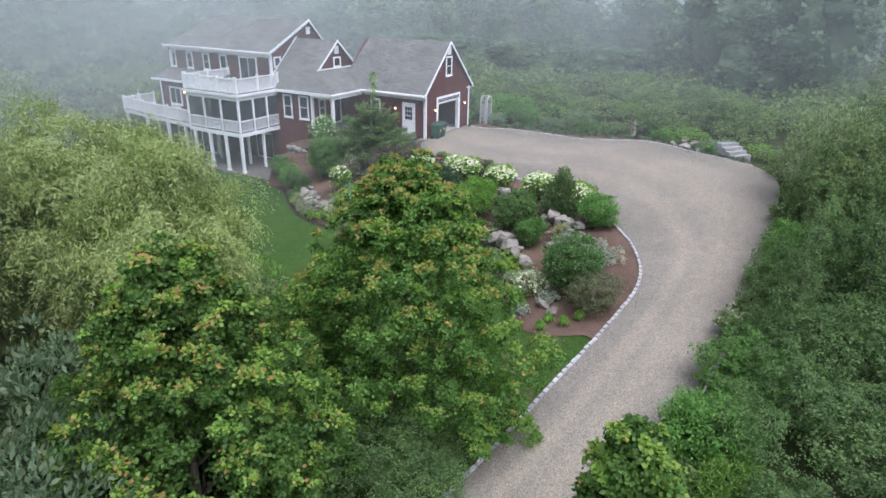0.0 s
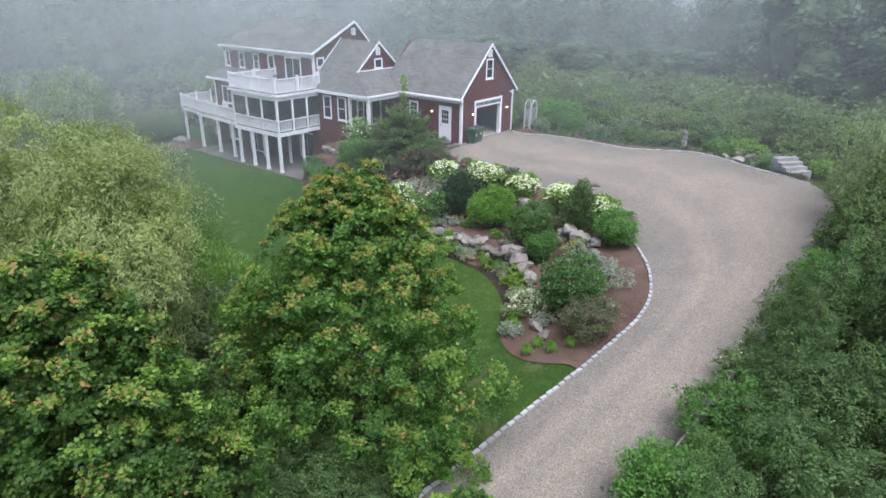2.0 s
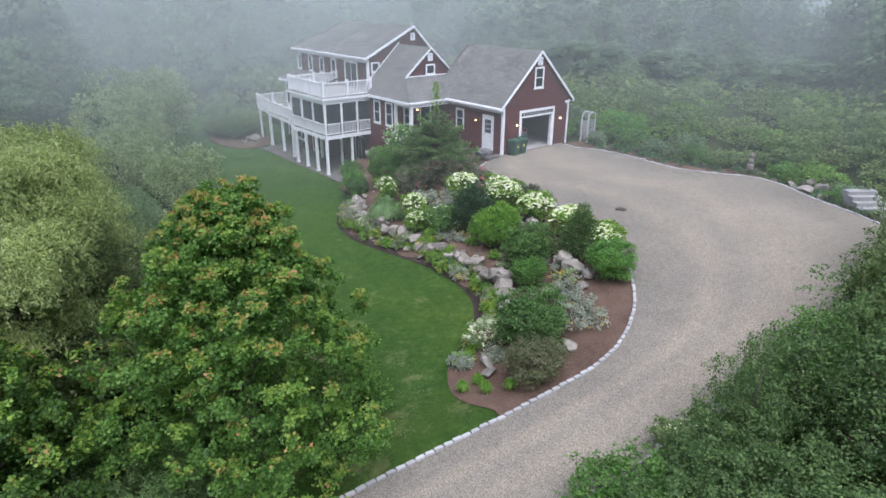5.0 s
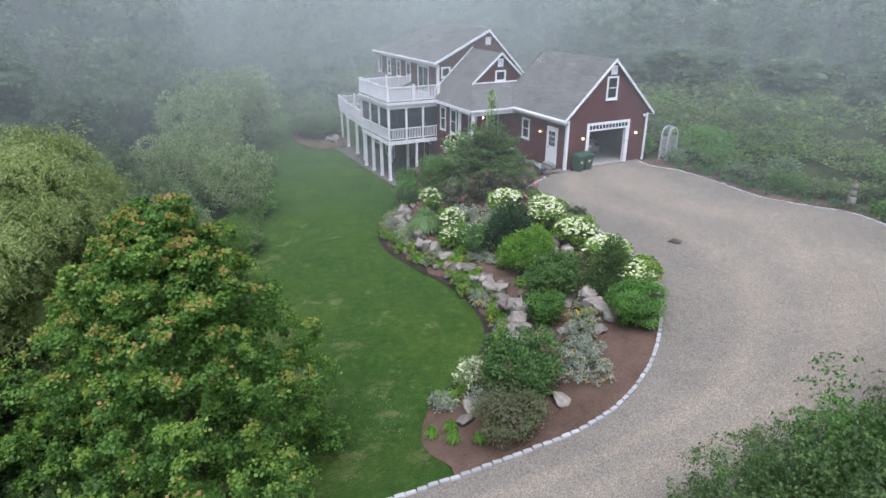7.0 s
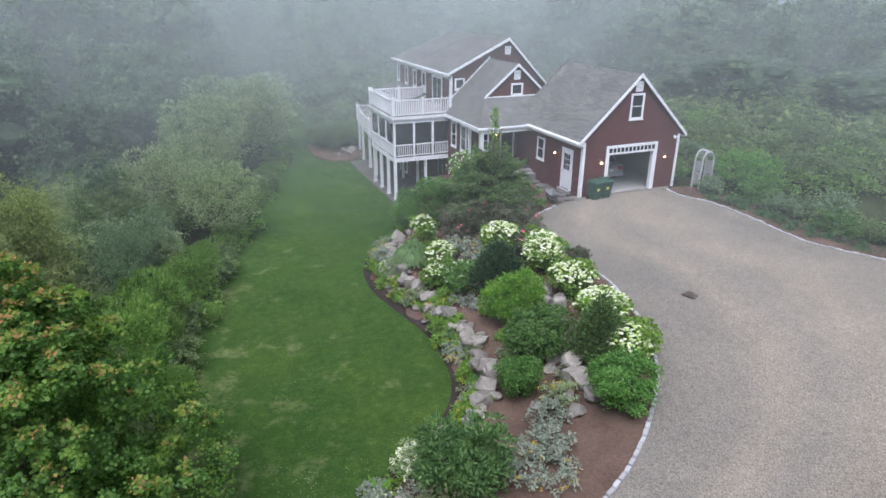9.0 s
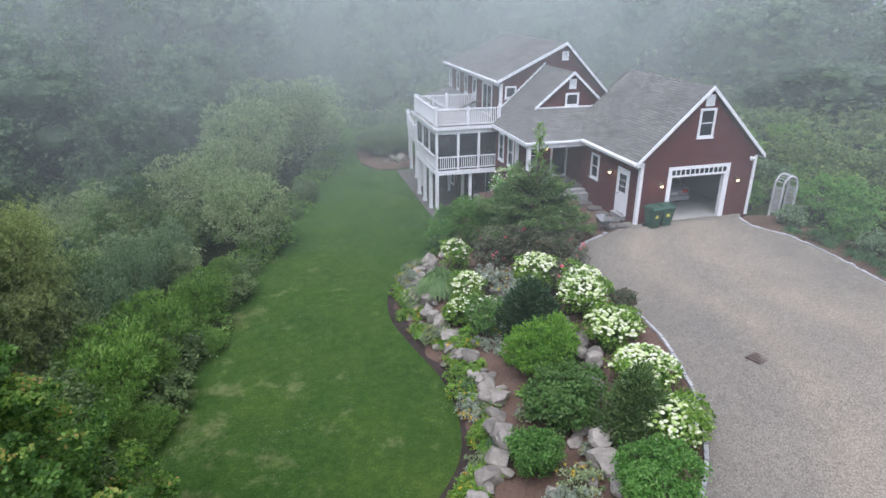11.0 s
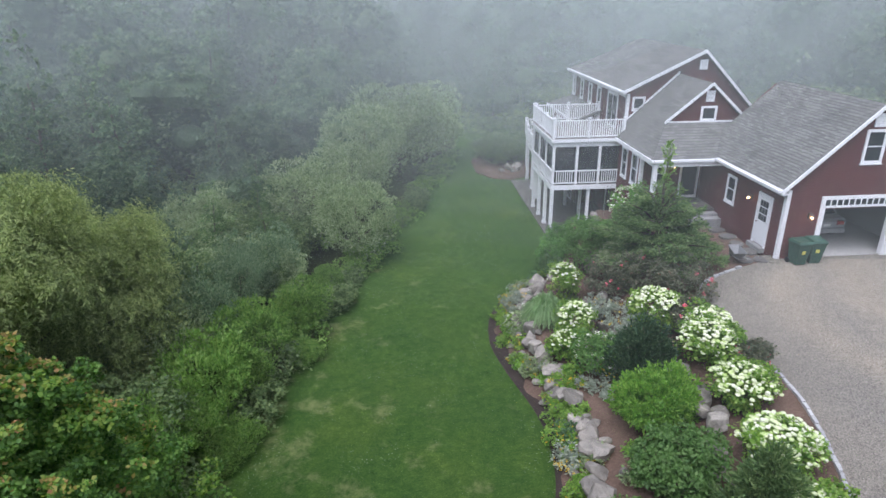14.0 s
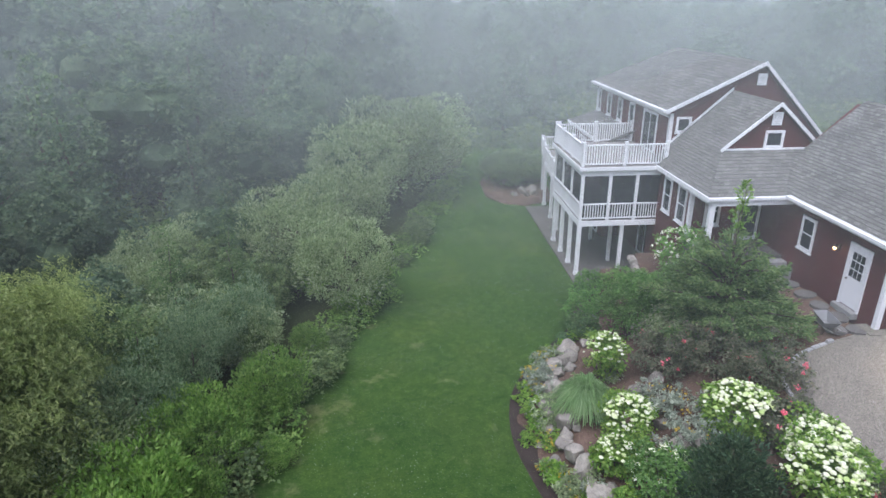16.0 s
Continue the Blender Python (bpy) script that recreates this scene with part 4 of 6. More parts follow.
def crown_points(blobs, clumps, per, size, rng, shell=0.35, low=-9.0):
    """Places and outward ways for leaves in clumps over rounded masses (x, y, z, rx, ry, rz)."""
    B = np.array(blobs, float)
    area = (B[:, 3] * B[:, 4] + B[:, 3] * B[:, 5] + B[:, 4] * B[:, 5])
    pick = rng.choice(len(B), clumps * 3, p=area / area.sum())
    d = rng.normal(size=(clumps * 3, 3))
    d /= np.linalg.norm(d, axis=1)[:, None]
    rad = 1.0 - shell * rng.random((clumps * 3, 1)) ** 1.6 + 0.10 * rng.normal(size=(clumps * 3, 1))
    c = B[pick, :3] + d * B[pick, 3:] * rad
    deep = np.zeros(len(c), bool)
    for q in B:
        deep |= (((c - q[:3]) / q[3:]) ** 2).sum(1) < (1 - shell * 1.3) ** 2
    keep = ~deep & (c[:, 2] > low)
    c, d = c[keep][:clumps], d[keep][:clumps]
    n = len(c)
    q = rng.normal(size=(n * per, 3)) * 0.8 + np.repeat(d, per, 0) * 0.55 + np.array([0, 0, 0.75])
    q /= np.linalg.norm(q, axis=1)[:, None] + 1e-9
    own = np.repeat(rng.uniform(0.65, 1.35, (n, 1)), per, 0)
    p = np.repeat(c, per, 0) + q * size * own * rng.uniform(0.55, 1.1, (n * per, 1)) * np.array([1, 1, 0.8])
    o = q + np.repeat(d, per, 0) * 0.3
    return p, o


def limbs(name, height, girth, rng, spread, count=9, lean=0.0, start=0.25):
    b = Build()
    pts = [(0, 0, -0.3)]
    for k in range(1, 6):
        pts.append((lean * k + rng.normal() * 0.06 * height / 5, rng.normal() * 0.06 * height / 5, height * 0.9 * k / 5))
    b.tube(pts, [girth * (1 - 0.16 * k) for k in range(6)], 8)
    for k in range(count):
        f = start + (0.85 - start) * k / count
        i = min(4, int(f * 5))
        p = Vector(pts[i]).lerp(Vector(pts[i + 1]), f * 5 - i)
        a = k * 2.4 + rng.random()
        L = spread * (1.15 - f) * rng.uniform(0.8, 1.2)
        q = p + Vector((math.cos(a) * L * 0.5, math.sin(a) * L * 0.5, L * 0.35))
        e = p + Vector((math.cos(a) * L, math.sin(a) * L, L * 0.6))
        g = girth * (1 - 0.8 * f) * 0.5
        b.tube([p, q, e], [g, g * 0.65, g * 0.2], 6)
    return b.mesh(name, True)


def plant(name, at, label, category, crown, trunk=None, group="", extra=()):
    t = thing(name, at, label, category, group)
    if trunk:
        part("trunk", trunk, BARK, t)
    elif name not in ("perennial", "wild_shrub"):
        tagged(part("woody_base", STEMS, BARK, t), kind="stuff")
    part("crown" if trunk else "foliage", crown, None, t)
    for n, me in extra:
        part(n, me, None, t)
    return t


def stem_mesh():
    b = Build()
    for k in range(7):
        a = k * 0.9
        b.tube([(math.cos(a) * 0.05, math.sin(a) * 0.05, -0.1), (math.cos(a) * 0.2, math.sin(a) * 0.2, 0.35), (math.cos(a) * 0.42, math.sin(a) * 0.42, 0.75)], [0.03, 0.02, 0.008], 5)
    return b.mesh("woody_base", True)


STEMS = stem_mesh()


def cone_blobs(h0, h1, r0, r1, n, rng, ring=5):
    """Masses that taper from radius r0 at height h0 to r1 at h1."""
    out = []
    for k in range(n):
        f = k / (n - 1)
        r = r0 + (r1 - r0) * f ** 1.1
        z = h0 + (h1 - h0) * f
        m = max(1, round(ring * (1 - 0.75 * f)))
        for j in range(m):
            a = 2 * math.pi * j / m + k * 0.9 + rng.normal() * 0.2
            off = r * 0.55 if m > 1 else 0
            q = r * (0.55 if m > 1 else 0.9) * rng.uniform(0.85, 1.2)
            out.append((math.cos(a) * off, math.sin(a) * off, z + rng.normal() * 0.15, q, q, q * 0.9))
    return out


def round_blobs(r, h, n, rng, base=0.5):
    """A rounded crown of radius r and height h over its foot."""
    out = [(0, 0, base + (h - base) * 0.5, r * 0.75, r * 0.75, (h - base) * 0.5)]
    for k in range(n):
        a, e = k * 2.4, rng.uniform(-0.3, 0.9)
        q = r * rng.uniform(0.35, 0.5)
        out.append((math.cos(a) * r * 0.6, math.sin(a) * r * 0.6, base + (h - base) * (0.5 + 0.4 * e), q, q, q * 0.8))
    return out


def crown_mesh(name, blobs, clumps, per, size, length, width, material, seed, **kw):
    rng = np.random.default_rng(seed)
    shell = kw.pop("shell", 0.35)
    p, o = crown_points(blobs, int(clumps / 2.4), int(per * 2.4), size * 2.3, rng, shell, kw.pop("low", -9.0))
    return leaves(name, p, o, length, width, rng, material=material, **kw)


def add_core(me, blobs, seed, shrink=0.86):
    """Fills the inside of a crown with lumpy masses of the same leaf, so that it is not seen through."""
    rng = np.random.default_rng(seed)
    bm = bmesh.new()
    bm.from_mesh(me)
    for x, y, z, rx, ry, rz in sorted(blobs, key=lambda q: -q[3])[:9]:
        got = bmesh.ops.create_icosphere(bm, subdivisions=2, radius=1.0)["verts"]
        for v in got:
            k = shrink * (1 + 0.22 * noise.noise(v.co * 1.8 + Vector((x, y, z)) * 2.0) + rng.normal() * 0.05)
            v.co = Vector((x + v.co.x * rx * k, y + v.co.y * ry * k, z + v.co.z * rz * k))
    bm.to_mesh(me)
    bm.free()


R = np.random.default_rng(11)
# the two young maples over the lawn's edge


def maple(at, h, r, sprays, seed, label, group="", foot=0.15, top=0.55, orange=1.0):
    """A tapering crown of leaf sprays held out on the branch ends, the youngest leaves reddish."""
    rng = np.random.default_rng(seed)
    arms = sprays
    f = ((np.arange(arms) + rng.random(arms)) / arms) ** 0.85
    a = np.arange(arms) * 2.39996 + rng.normal(size=arms) * 0.3
    deep = np.array([1.0, 0.72, 0.42])
    many = (255, 115, 50)
    width = np.where(f < 0.18, 0.93 + 0.4 * f, 1.0 - (np.maximum(f - 0.18, 0) / 0.82) ** 1.3 * (1 - top * 0.25))
    reach = rng.uniform(0.74, 1.18, arms)
    P, O, Y, T = [], [], [], []
    for k, m in zip(deep, many):
        aa = a + rng.normal(size=arms) * 0.25
        rad = r * width * reach * k
        z = foot + (h - foot) * f + 0.2 * rad * (0.3 + f) + rng.normal(size=arms) * 0.2 - 0.3
        c = np.stack([np.cos(aa) * rad, np.sin(aa) * rad, z], -1)
        out = np.stack([np.cos(aa), np.sin(aa), 0 * aa], -1)
        size = rng.uniform(0.30, 0.66, (arms, 1, 1)) * (1.15 - 0.45 * f)[:, None, None]
        # each spray breaks up into four or five smaller clusters of leaves
        sub = rng.normal(size=(arms, 5, 3)) * 0.7 + out[:, None, :] * 0.5 + np.array([0, 0, 0.45])
        sub /= np.linalg.norm(sub, axis=2)[..., None]
        which = rng.integers(0, 5, (arms, m))
        mid = np.take_along_axis(sub, which[..., None].repeat(3, 2), 1) * rng.uniform(0.6, 1.0, (arms, 1, 1))
        q = rng.normal(size=(arms, m, 3)) * 0.75 + out[:, None, :] * 0.3 + np.array([0, 0, 0.7])
        q /= np.linalg.norm(q, axis=2)[..., None]
        P.append((c[:, None, :] + size * (mid * 0.85 + q * 0.42 * rng.uniform(0.5, 1.1, (arms, m, 1))) * np.array([1, 1, 0.85])).reshape(-1, 3))
        O.append((q + out[:, None, :] * 0.3).reshape(-1, 3))
        fresh = np.broadcast_to(((k == 1.0) & (rng.random(arms) < 0.5 + 0.45 * f))[:, None], (arms, m)) & (q[..., 2] + mid[..., 2] > 0.75) & (rng.random((arms, m)) < 0.75)
        Y.append(fresh.ravel())
        T.append((fresh & (rng.random((arms, m)) < orange * (rng.random((arms, 1)) < 0.25 + 0.65 * f[:, None]) * (0.12 + 0.5 * f[:, None] ** 1.4))).ravel())
    p, o, young, tip = np.vstack(P), np.vstack(O), np.concatenate(Y), np.concatenate(T)
    t = thing("maple_tree", at, label, "tree", group)
    part("trunk", limbs("trunk", h * 0.95, 0.02 * h, rng, r * 0.62, 14, 0.0, 0.12), BARK, t)
    part("crown", leaves("crown", p[~young], o[~young], 0.095, 0.078, rng, 0.2, 1.0, MAPLE), None, t)
    for m, sel, lab in ((YOUNG, young & ~tip, "yellow-green young leaves"), (TIPS, tip, "orange-tinged young leaves")):
        tagged(part("new_growth", leaves("new_growth", p[sel], o[sel] + (0, 0, 0.3), 0.095, 0.078, rng, 0.0, 1.0, m), None, t, lab), kind="stuff")
    return t


maple((-23.5, -13.9, -2.6), 7.95, 3.75, 310, 21, "leafy young maple with reddish new tips at the lawn's edge", "young maples", orange=1.15)
maple((-30.4, -12.9, -2.6), 7.6, 2.9, 240, 22, "leafy young maple with yellow-green and orange tips", "young maples", orange=0.8)


def willow_mesh(seed, r, h):
    """Boughs over a full crown, each hung with a curtain of drooping strands of narrow leaves."""
    rng = np.random.default_rng(seed)
    boughs, ways = crown_points(round_blobs(r * 0.92, h - 0.2, 24, rng, 1.0), int(24 * r * math.sqrt(r * h) * 0.62), 1, 0.1, rng, 0.3)
    m, n = 34, 20
    k = np.arange(n) / n
    c = np.repeat(boughs, m, 0)
    big = np.repeat(rng.uniform(0.55, 1.35, (len(boughs), 1)), m, 0)
    tops = c + rng.normal(size=c.shape) * np.array([0.30, 0.30, 0.14]) * big
    away = tops * np.array([1, 1, 0])
    away /= np.linalg.norm(away, axis=1)[:, None] + 1e-6
    ln = (rng.uniform(0.35, 1.25, (len(tops), 1)) * big)[..., None]
    sway = rng.normal(size=(len(tops), 1, 3)) * np.array([0.25, 0.25, 0.0])
    p = tops[:, None, :] + (away[:, None, :] * 0.4 + sway) * np.sqrt(k)[None, :, None] + np.array([0, 0, -1.0]) * (k ** 1.2 - 0.3 * np.sqrt(k))[None, :, None] * ln + rng.normal(size=(len(tops), n, 3)) * 0.045
    o = np.repeat(away, n, 0) * 0.5 + (0.0, 0.0, 0.0)
    p = p.reshape(-1, 3)
    keep = p[:, 2] > 0.1
    return leaves("crown", p[keep], o[keep], 0.13, 0.038, rng, 0.7, 0.6, WILLOW)


for x, y, r, h, g, label, seed in ((-27.6, -6.0, 2.8, 9.6, 0.24, "tall feathery willow with drooping strands", 31), (-32.4, -4.4, 3.3, 10.6, 0.22, "tall feathery pale green willow", 32), (-28.0, -9.4, 1.9, 8.3, 0.14, "slender willow with drooping strands", 35),
                                   (-25.7, -4.0, 2.0, 7.4, 0.13, "small feathery willow with drooping strands", 33), (-27.0, -1.2, 2.2, 6.2, 0.14, "broad feathery willow with drooping strands", 34)):
    plant("willow_tree", (x, y, -2.7), label, "tree", willow_mesh(seed, r, h), limbs("trunk", h * 0.76, g, R, r, 14), "willows")

# kinds of woodland and hedge growth, built once
KINDS = {}


def kind(key, label, category, name, blobs, clumps, per, size, length, width, material, seed, trunk=None, core=0.0, **kw):
    me = crown_mesh("crown" if trunk else "foliage", blobs, clumps, per, size, length, width, material, seed, **kw)
    if core:
        add_core(me, blobs, seed, core)
    KINDS[key] = (name, label, category, me, limbs("trunk", *trunk) if trunk else None)


kind("olive", "grey-green round-headed small tree with pale upright shoots", "tree", "small_tree", round_blobs(2.0, 4.4, 30, R, 0.2), 1150, 9, 0.13, 0.17, 0.062, OLIVE, 41, (3.8, 0.12, R, 1.6), spiky=True, droop=-0.55, spread=0.55)
kind("olive_fine", "grey-green leafy tree with pale upright shoots", "tree", "small_tree", round_blobs(2.0, 4.4, 26, R, 0.3), 1300, 9, 0.12, 0.14, 0.055, SAGE, 52, (3.6, 0.12, R, 1.6), spiky=True, droop=-0.5, spread=0.6)
kind("oak", "dark green broad woodland tree", "tree", "woodland_tree", round_blobs(2.9, 9.2, 24, R, 0.8), 470, 8, 0.24, 0.32, 0.21, OAK, 42, (8.4, 0.2, R, 2.4), core=0.8)
kind("oak2", "tall dark green woodland tree with a ragged top", "tree", "woodland_tree", cone_blobs(1.6, 10.2, 2.7, 0.8, 9, R, 5), 470, 8, 0.24, 0.32, 0.20, OAK, 43, (9.8, 0.18, R, 2.3), core=0.8)
kind("far_oak", "pale grey-green tree deep in the mist", "tree", "woodland_tree", round_blobs(3.0, 9.2, 20, R, 0.6), 290, 6, 0.34, 0.50, 0.36, OAK, 49, (8.4, 0.2, R, 2.4), core=0.85)
kind("far_oak2", "tall grey-green tree deep in the mist", "tree", "woodland_tree", cone_blobs(1.6, 10.4, 2.7, 0.8, 9, R, 5), 290, 6, 0.34, 0.50, 0.34, OAK, 50, (9.8, 0.18, R, 2.3), core=0.85)
kind("bright", "fresh green bushy lawn-side sapling", "bush", "bush", round_blobs(1.2, 2.3, 16, R, 0.0), 760, 9, 0.12, 0.125, 0.050, LUSH, 44, spiky=True, droop=-0.6, spread=0.6)
kind("hedge", "dense dark green rounded bush", "bush", "bush", round_blobs(1.7, 3.2, 22, R, 0.1), 640, 10, 0.12, 0.135, 0.085, HEDGE, 45)
kind("fresh", "fresh green rounded hedgerow bush", "bush", "bush", round_blobs(1.25, 2.4, 18, R, 0.0), 900, 10, 0.10, 0.09, 0.055, BOX, 53)
kind("hedge_fine", "dense dark green small-leaved bush", "bush", "bush", round_blobs(1.7, 3.2, 24, R, 0.1), 1150, 10, 0.11, 0.088, 0.056, DEEP, 54)
kind("sapling", "upright dark green sapling", "tree", "sapling_tree", cone_blobs(1.0, 5.6, 1.3, 0.35, 8, R, 4), 1100, 9, 0.11, 0.09, 0.058, DEEP, 46, (5.4, 0.07, R, 1.2))
kind("brush3", "dark green wild shrub of the brushland", "bush", "wild_shrub", round_blobs(1.7, 2.6, 14, R, 0.0), 240, 6, 0.17, 0.24, 0.16, HEDGE, 51)
kind("brush", "low grey-green wild shrub", "bush", "wild_shrub", round_blobs(1.8, 2.0, 14, R, 0.0), 200, 5, 0.18, 0.25, 0.16, BRUSH, 47)
kind("brush2", "low yellow-green wild shrub", "bush", "wild_shrub", round_blobs(1.6, 1.7, 14, R, 0.0), 180, 5, 0.17, 0.24, 0.15, LUSH, 48)


def put(key, x, y, z, s=1.0, sz=None, turn=0.0, group="", label=""):
    name, lab, cat, me, trunk = KINDS[key]
    t = plant(name, (x, y, z), label or lab, cat, me, trunk, group)
    t.rotation_euler[2] = turn
    t.scale = (s, s, sz or s)
    return t


def gz(x, y):
    return float(far_z(np.array(x), np.array(y))) + 0.1


# along the lawn's wild side
for x, y, s, sz in ((-18.0, 7.9, 0.98, 1.0), (-20.6, 11.8, 1.25, 1.1), (-18.6, 15.0, 1.1, 1.1), (-15.6, 24.4, 1.7, 1.55), (-18.0, 21.0, 1.4, 1.35), (-23.3, 4.6, 1.05, 0.62), (-13.4, 29.5, 1.5, 1.4)):
    put("olive", x, y, -2.8, s, sz, x * 1.7, "trees along the lawn")
for x, y, s, sz in ((-22.6, 2.6, 0.95, 0.8), (-21.6, 4.4, 0.7, 0.75), (-23.4, -1.6, 0.9, 0.85), (-22.4, 0.6, 0.6, 0.9)):
    put("olive_fine", x, y, -2.8, s * 0.75, sz, x * 1.3, "trees along the lawn")
for x, y, s in ((-20.0, 0.4, 0.95), (-20.9, -0.9, 0.75), (-21.6, -2.3, 1.1), (-19.3, 4.2, 0.55), (-21.3, -4.0, 0.7), (-22.4, -5.2, 1.2), (-22.2, -7.0, 0.8), (-23.4, -8.4, 1.1)):
    put("bright", x, y, -2.75, s, s * 1.1, y, "bushes along the lawn")
edge_line = resample(np.c_[LL[:, 0], LL[:, 1]][(LL[:, 1] > -13) & (LL[:, 1] < 30)], 60)
for x, y in edge_line:
    q = R.uniform(0.3, 0.62)
    k = R.random()
    put("bright" if k < 0.3 and y < 12 else "brush2" if k < 0.7 else "brush3", x - R.uniform(0.2, 1.3), y + R.uniform(-0.4, 0.4), -2.75, q, q * R.uniform(0.6, 1.0), R.uniform(0, 6), "low growth at the lawn's edge")
for x, y, s in ((-23.8, -7.4, 1.0), (-24.6, -3.6, 1.0), (-22.0, 7.0, 0.9), (-21.5, 9.0, 0.8), (-25.8, 2.4, 1.1), (-24.0, 8.0, 1.1), (-27.5, -10.0, 1.1), (-33.2, -9.0, 1.3), (-36.0, -6.5, 1.5)):
    put("hedge", x, y, -2.8, s, s, y, "bushes along the lawn")
for x, y, s in ((-22.4, 6.2, 0.8), (-24.0, 0.6, 0.75), (-21.8, 3.8, 0.6), (-24.6, 5.8, 0.9)):
    put("sapling", x, y, -2.8, s, s, x, "saplings along the lawn")
for i in range(70):
    y = R.uniform(-9, 12)
    edge = -21.8 + 0.22 * (y + 3) if y > -3 else -22.2 + 0.3 * (y + 3)
    x = edge - R.uniform(1.2, 8)
    if -31.5 < x < -23 and -8.5 < y < 3.5 and R.random() < 0.75:
        continue
    k = R.random()
    key = "hedge" if k < 0.4 else "brush3" if k < 0.6 else "brush2" if k < 0.75 else "olive" if k < 0.9 else "sapling"
    q = R.uniform(0.55, 0.95)
    put(key, x, y, -2.85, q, q * R.uniform(0.7, 1.05), R.uniform(0, 6), "growth along the lawn")
for x, y, q in ((-35.6, -14.0, 1.15), (-33.6, -15.6, 0.95), (-37.4, -11.5, 1.3), (-32.6, -10.2, 1.2), (-36.5, -9.0, 1.6)):
    put("olive_fine", x, y, -2.8, q, q * 1.1, x, "trees below the start", "grey-green leafy tree with pale upright shoots")
for x, y, q in ((-26.3, -14.9, 0.75), (-25.5, -16.0, 0.6), (-27.0, -16.6, 0.7), (-27.8, -14.2, 0.8)):
    put("hedge_fine", x, y, -2.75, q, q * 0.8, x, "bushes under the maples")
# woods behind
placed = []


def free(x, y, gap):
    if any((x - a) ** 2 + (y - c) ** 2 < gap * gap for a, c in placed):
        return False
    placed.append((x, y))
    return True


for i in range(700):
    x, y = R.uniform(-72, -18), R.uniform(4, 84)
    if x > -22.5 + 0.27 * (y - 8) or not free(x, y, 3.6 if y < 45 else 4.6):
        continue
    d = math.hypot(x + 16, y + 20)
    s = R.uniform(0.85, 1.15) * (0.62 if d < 36 else 0.85 if d < 46 else 1.1 if d < 62 else 1.45)
    s *= 0.6 + 0.4 * min(1.0, (-22.5 + 0.27 * (y - 8) - x) / 12)
    key = ("oak", "oak2") if d < 52 else ("far_oak", "far_oak2")
    put(key[int(R.random() < 0.5)], x, y, gz(x, y) - 0.2, s, s * R.uniform(0.9, 1.2), R.uniform(0, 6), "trees of the wood")
def tall(x, y, s, top):
    """A tree of the misty wood whose crown reaches the height top."""
    z = gz(x, y)
    k = R.random() < 0.5
    put("far_oak" if k else "far_oak2", x, y, z, s, (top - z) / (9.6 if k else 10.9), R.uniform(0, 6), "trees of the wood")


for i in range(130):
    x, y = R.uniform(-24, 34), R.uniform(46, 92)
    if free(x, y, 4.6):
        tall(x, y, R.uniform(0.9, 1.4), R.uniform(5.5, 8.5) if y < 60 else R.uniform(8.5, 12.5))
for i in range(150):
    a, d = radians(R.uniform(-42, 66)), R.uniform(44, 76)
    x, y = -10 + math.cos(a) * d, -8 + math.sin(a) * d
    if free(x, y, 4.6):
        tall(x, y, R.uniform(0.8, 1.3), R.uniform(4, 7) if d < 52 else R.uniform(7.5, 12))
for i in range(30):
    a, d = radians(18 + 2.1 * i), 70 + 4 * (i % 3)
    tall(-18 + math.cos(a) * d, -20 + math.sin(a) * d, R.uniform(1.1, 1.4), R.uniform(9, 12.5))
for x, y in ((30.5, -22.6), (37.0, -20.5), (43.0, -24.0), (33.5, -13.5), (36.5, -9.5), (31.0, -17.5), (40.0, -15.0)):
    tall(x, y, 1.3, 11.5)
for i in range(80):
    x, y = R.uniform(-62, -31), R.uniform(-10, 14)
    if free(x, y, 4.2):
        put("oak" if R.random() < 0.5 else "oak2", x, y, gz(x, y), R.uniform(0.6, 0.9), R.uniform(0.5, 0.72), R.uniform(0, 6), "trees of the wood")
# hedgerow on the far side of the drive
for x, y, s, sz in ((-21.2, -23.0, 0.72, 0.85), (-18.6, -24.2, 0.95, 0.9), (-16.2, -24.6, 1.0, 1.0), (-19.8, -26.6, 1.2, 0.85), (-23.4, -24.8, 0.9, 0.75), (-16.0, -27.8, 1.3, 1.0), (-11.0, -25.3, 1.0, 1.35), (-8.6, -24.9, 0.95, 1.6), (-6.2, -24.9, 1.1, 1.75), (-3.2, -25.4, 1.2, 1.7), (0.0, -26.0, 1.3, 1.7), (-23.0, -28.5, 1.2, 0.7), (-26.0, -26.5, 1.0, 0.6), (-12.0, -28.6, 1.5, 1.6), (-8.0, -29.0, 1.5, 1.7), (-3.5, -30.0, 1.6, 1.8), (1.5, -30.5, 1.7, 1.9)):
    y -= 0.2 if y > -26 else 0.0
    put("hedge_fine" if x < -10 else "hedge", x, y, gz(x, y), s * 0.92, sz, x, "bushes along the drive")
for x, y, s, sz, k in ((-21.3, -22.4, 1.0, 1.05, "fresh"), (-18.2, -23.0, 1.1, 1.0, "fresh"), (-22.6, -23.4, 0.8, 0.8, "bright"), (-26.4, -23.6, 1.1, 0.9, "fresh"), (-16.0, -23.6, 0.6, 0.75, "hedge_fine"), (-13.9, -23.4, 0.62, 0.95, "hedge_fine"), (-12.2, -23.2, 0.5, 0.98, "hedge_fine"), (-10.2, -23.8, 1.0, 1.25, "fresh"), (-2.0, -24.2, 0.9, 1.2, "olive"), (-24.6, -22.6, 0.7, 0.7, "bright")):
    put(k, x, y, gz(x, y), s * (0.6 if k == "olive_fine" else 1), sz * (0.7 if k == "olive_fine" else 1), x, "bushes along the drive")
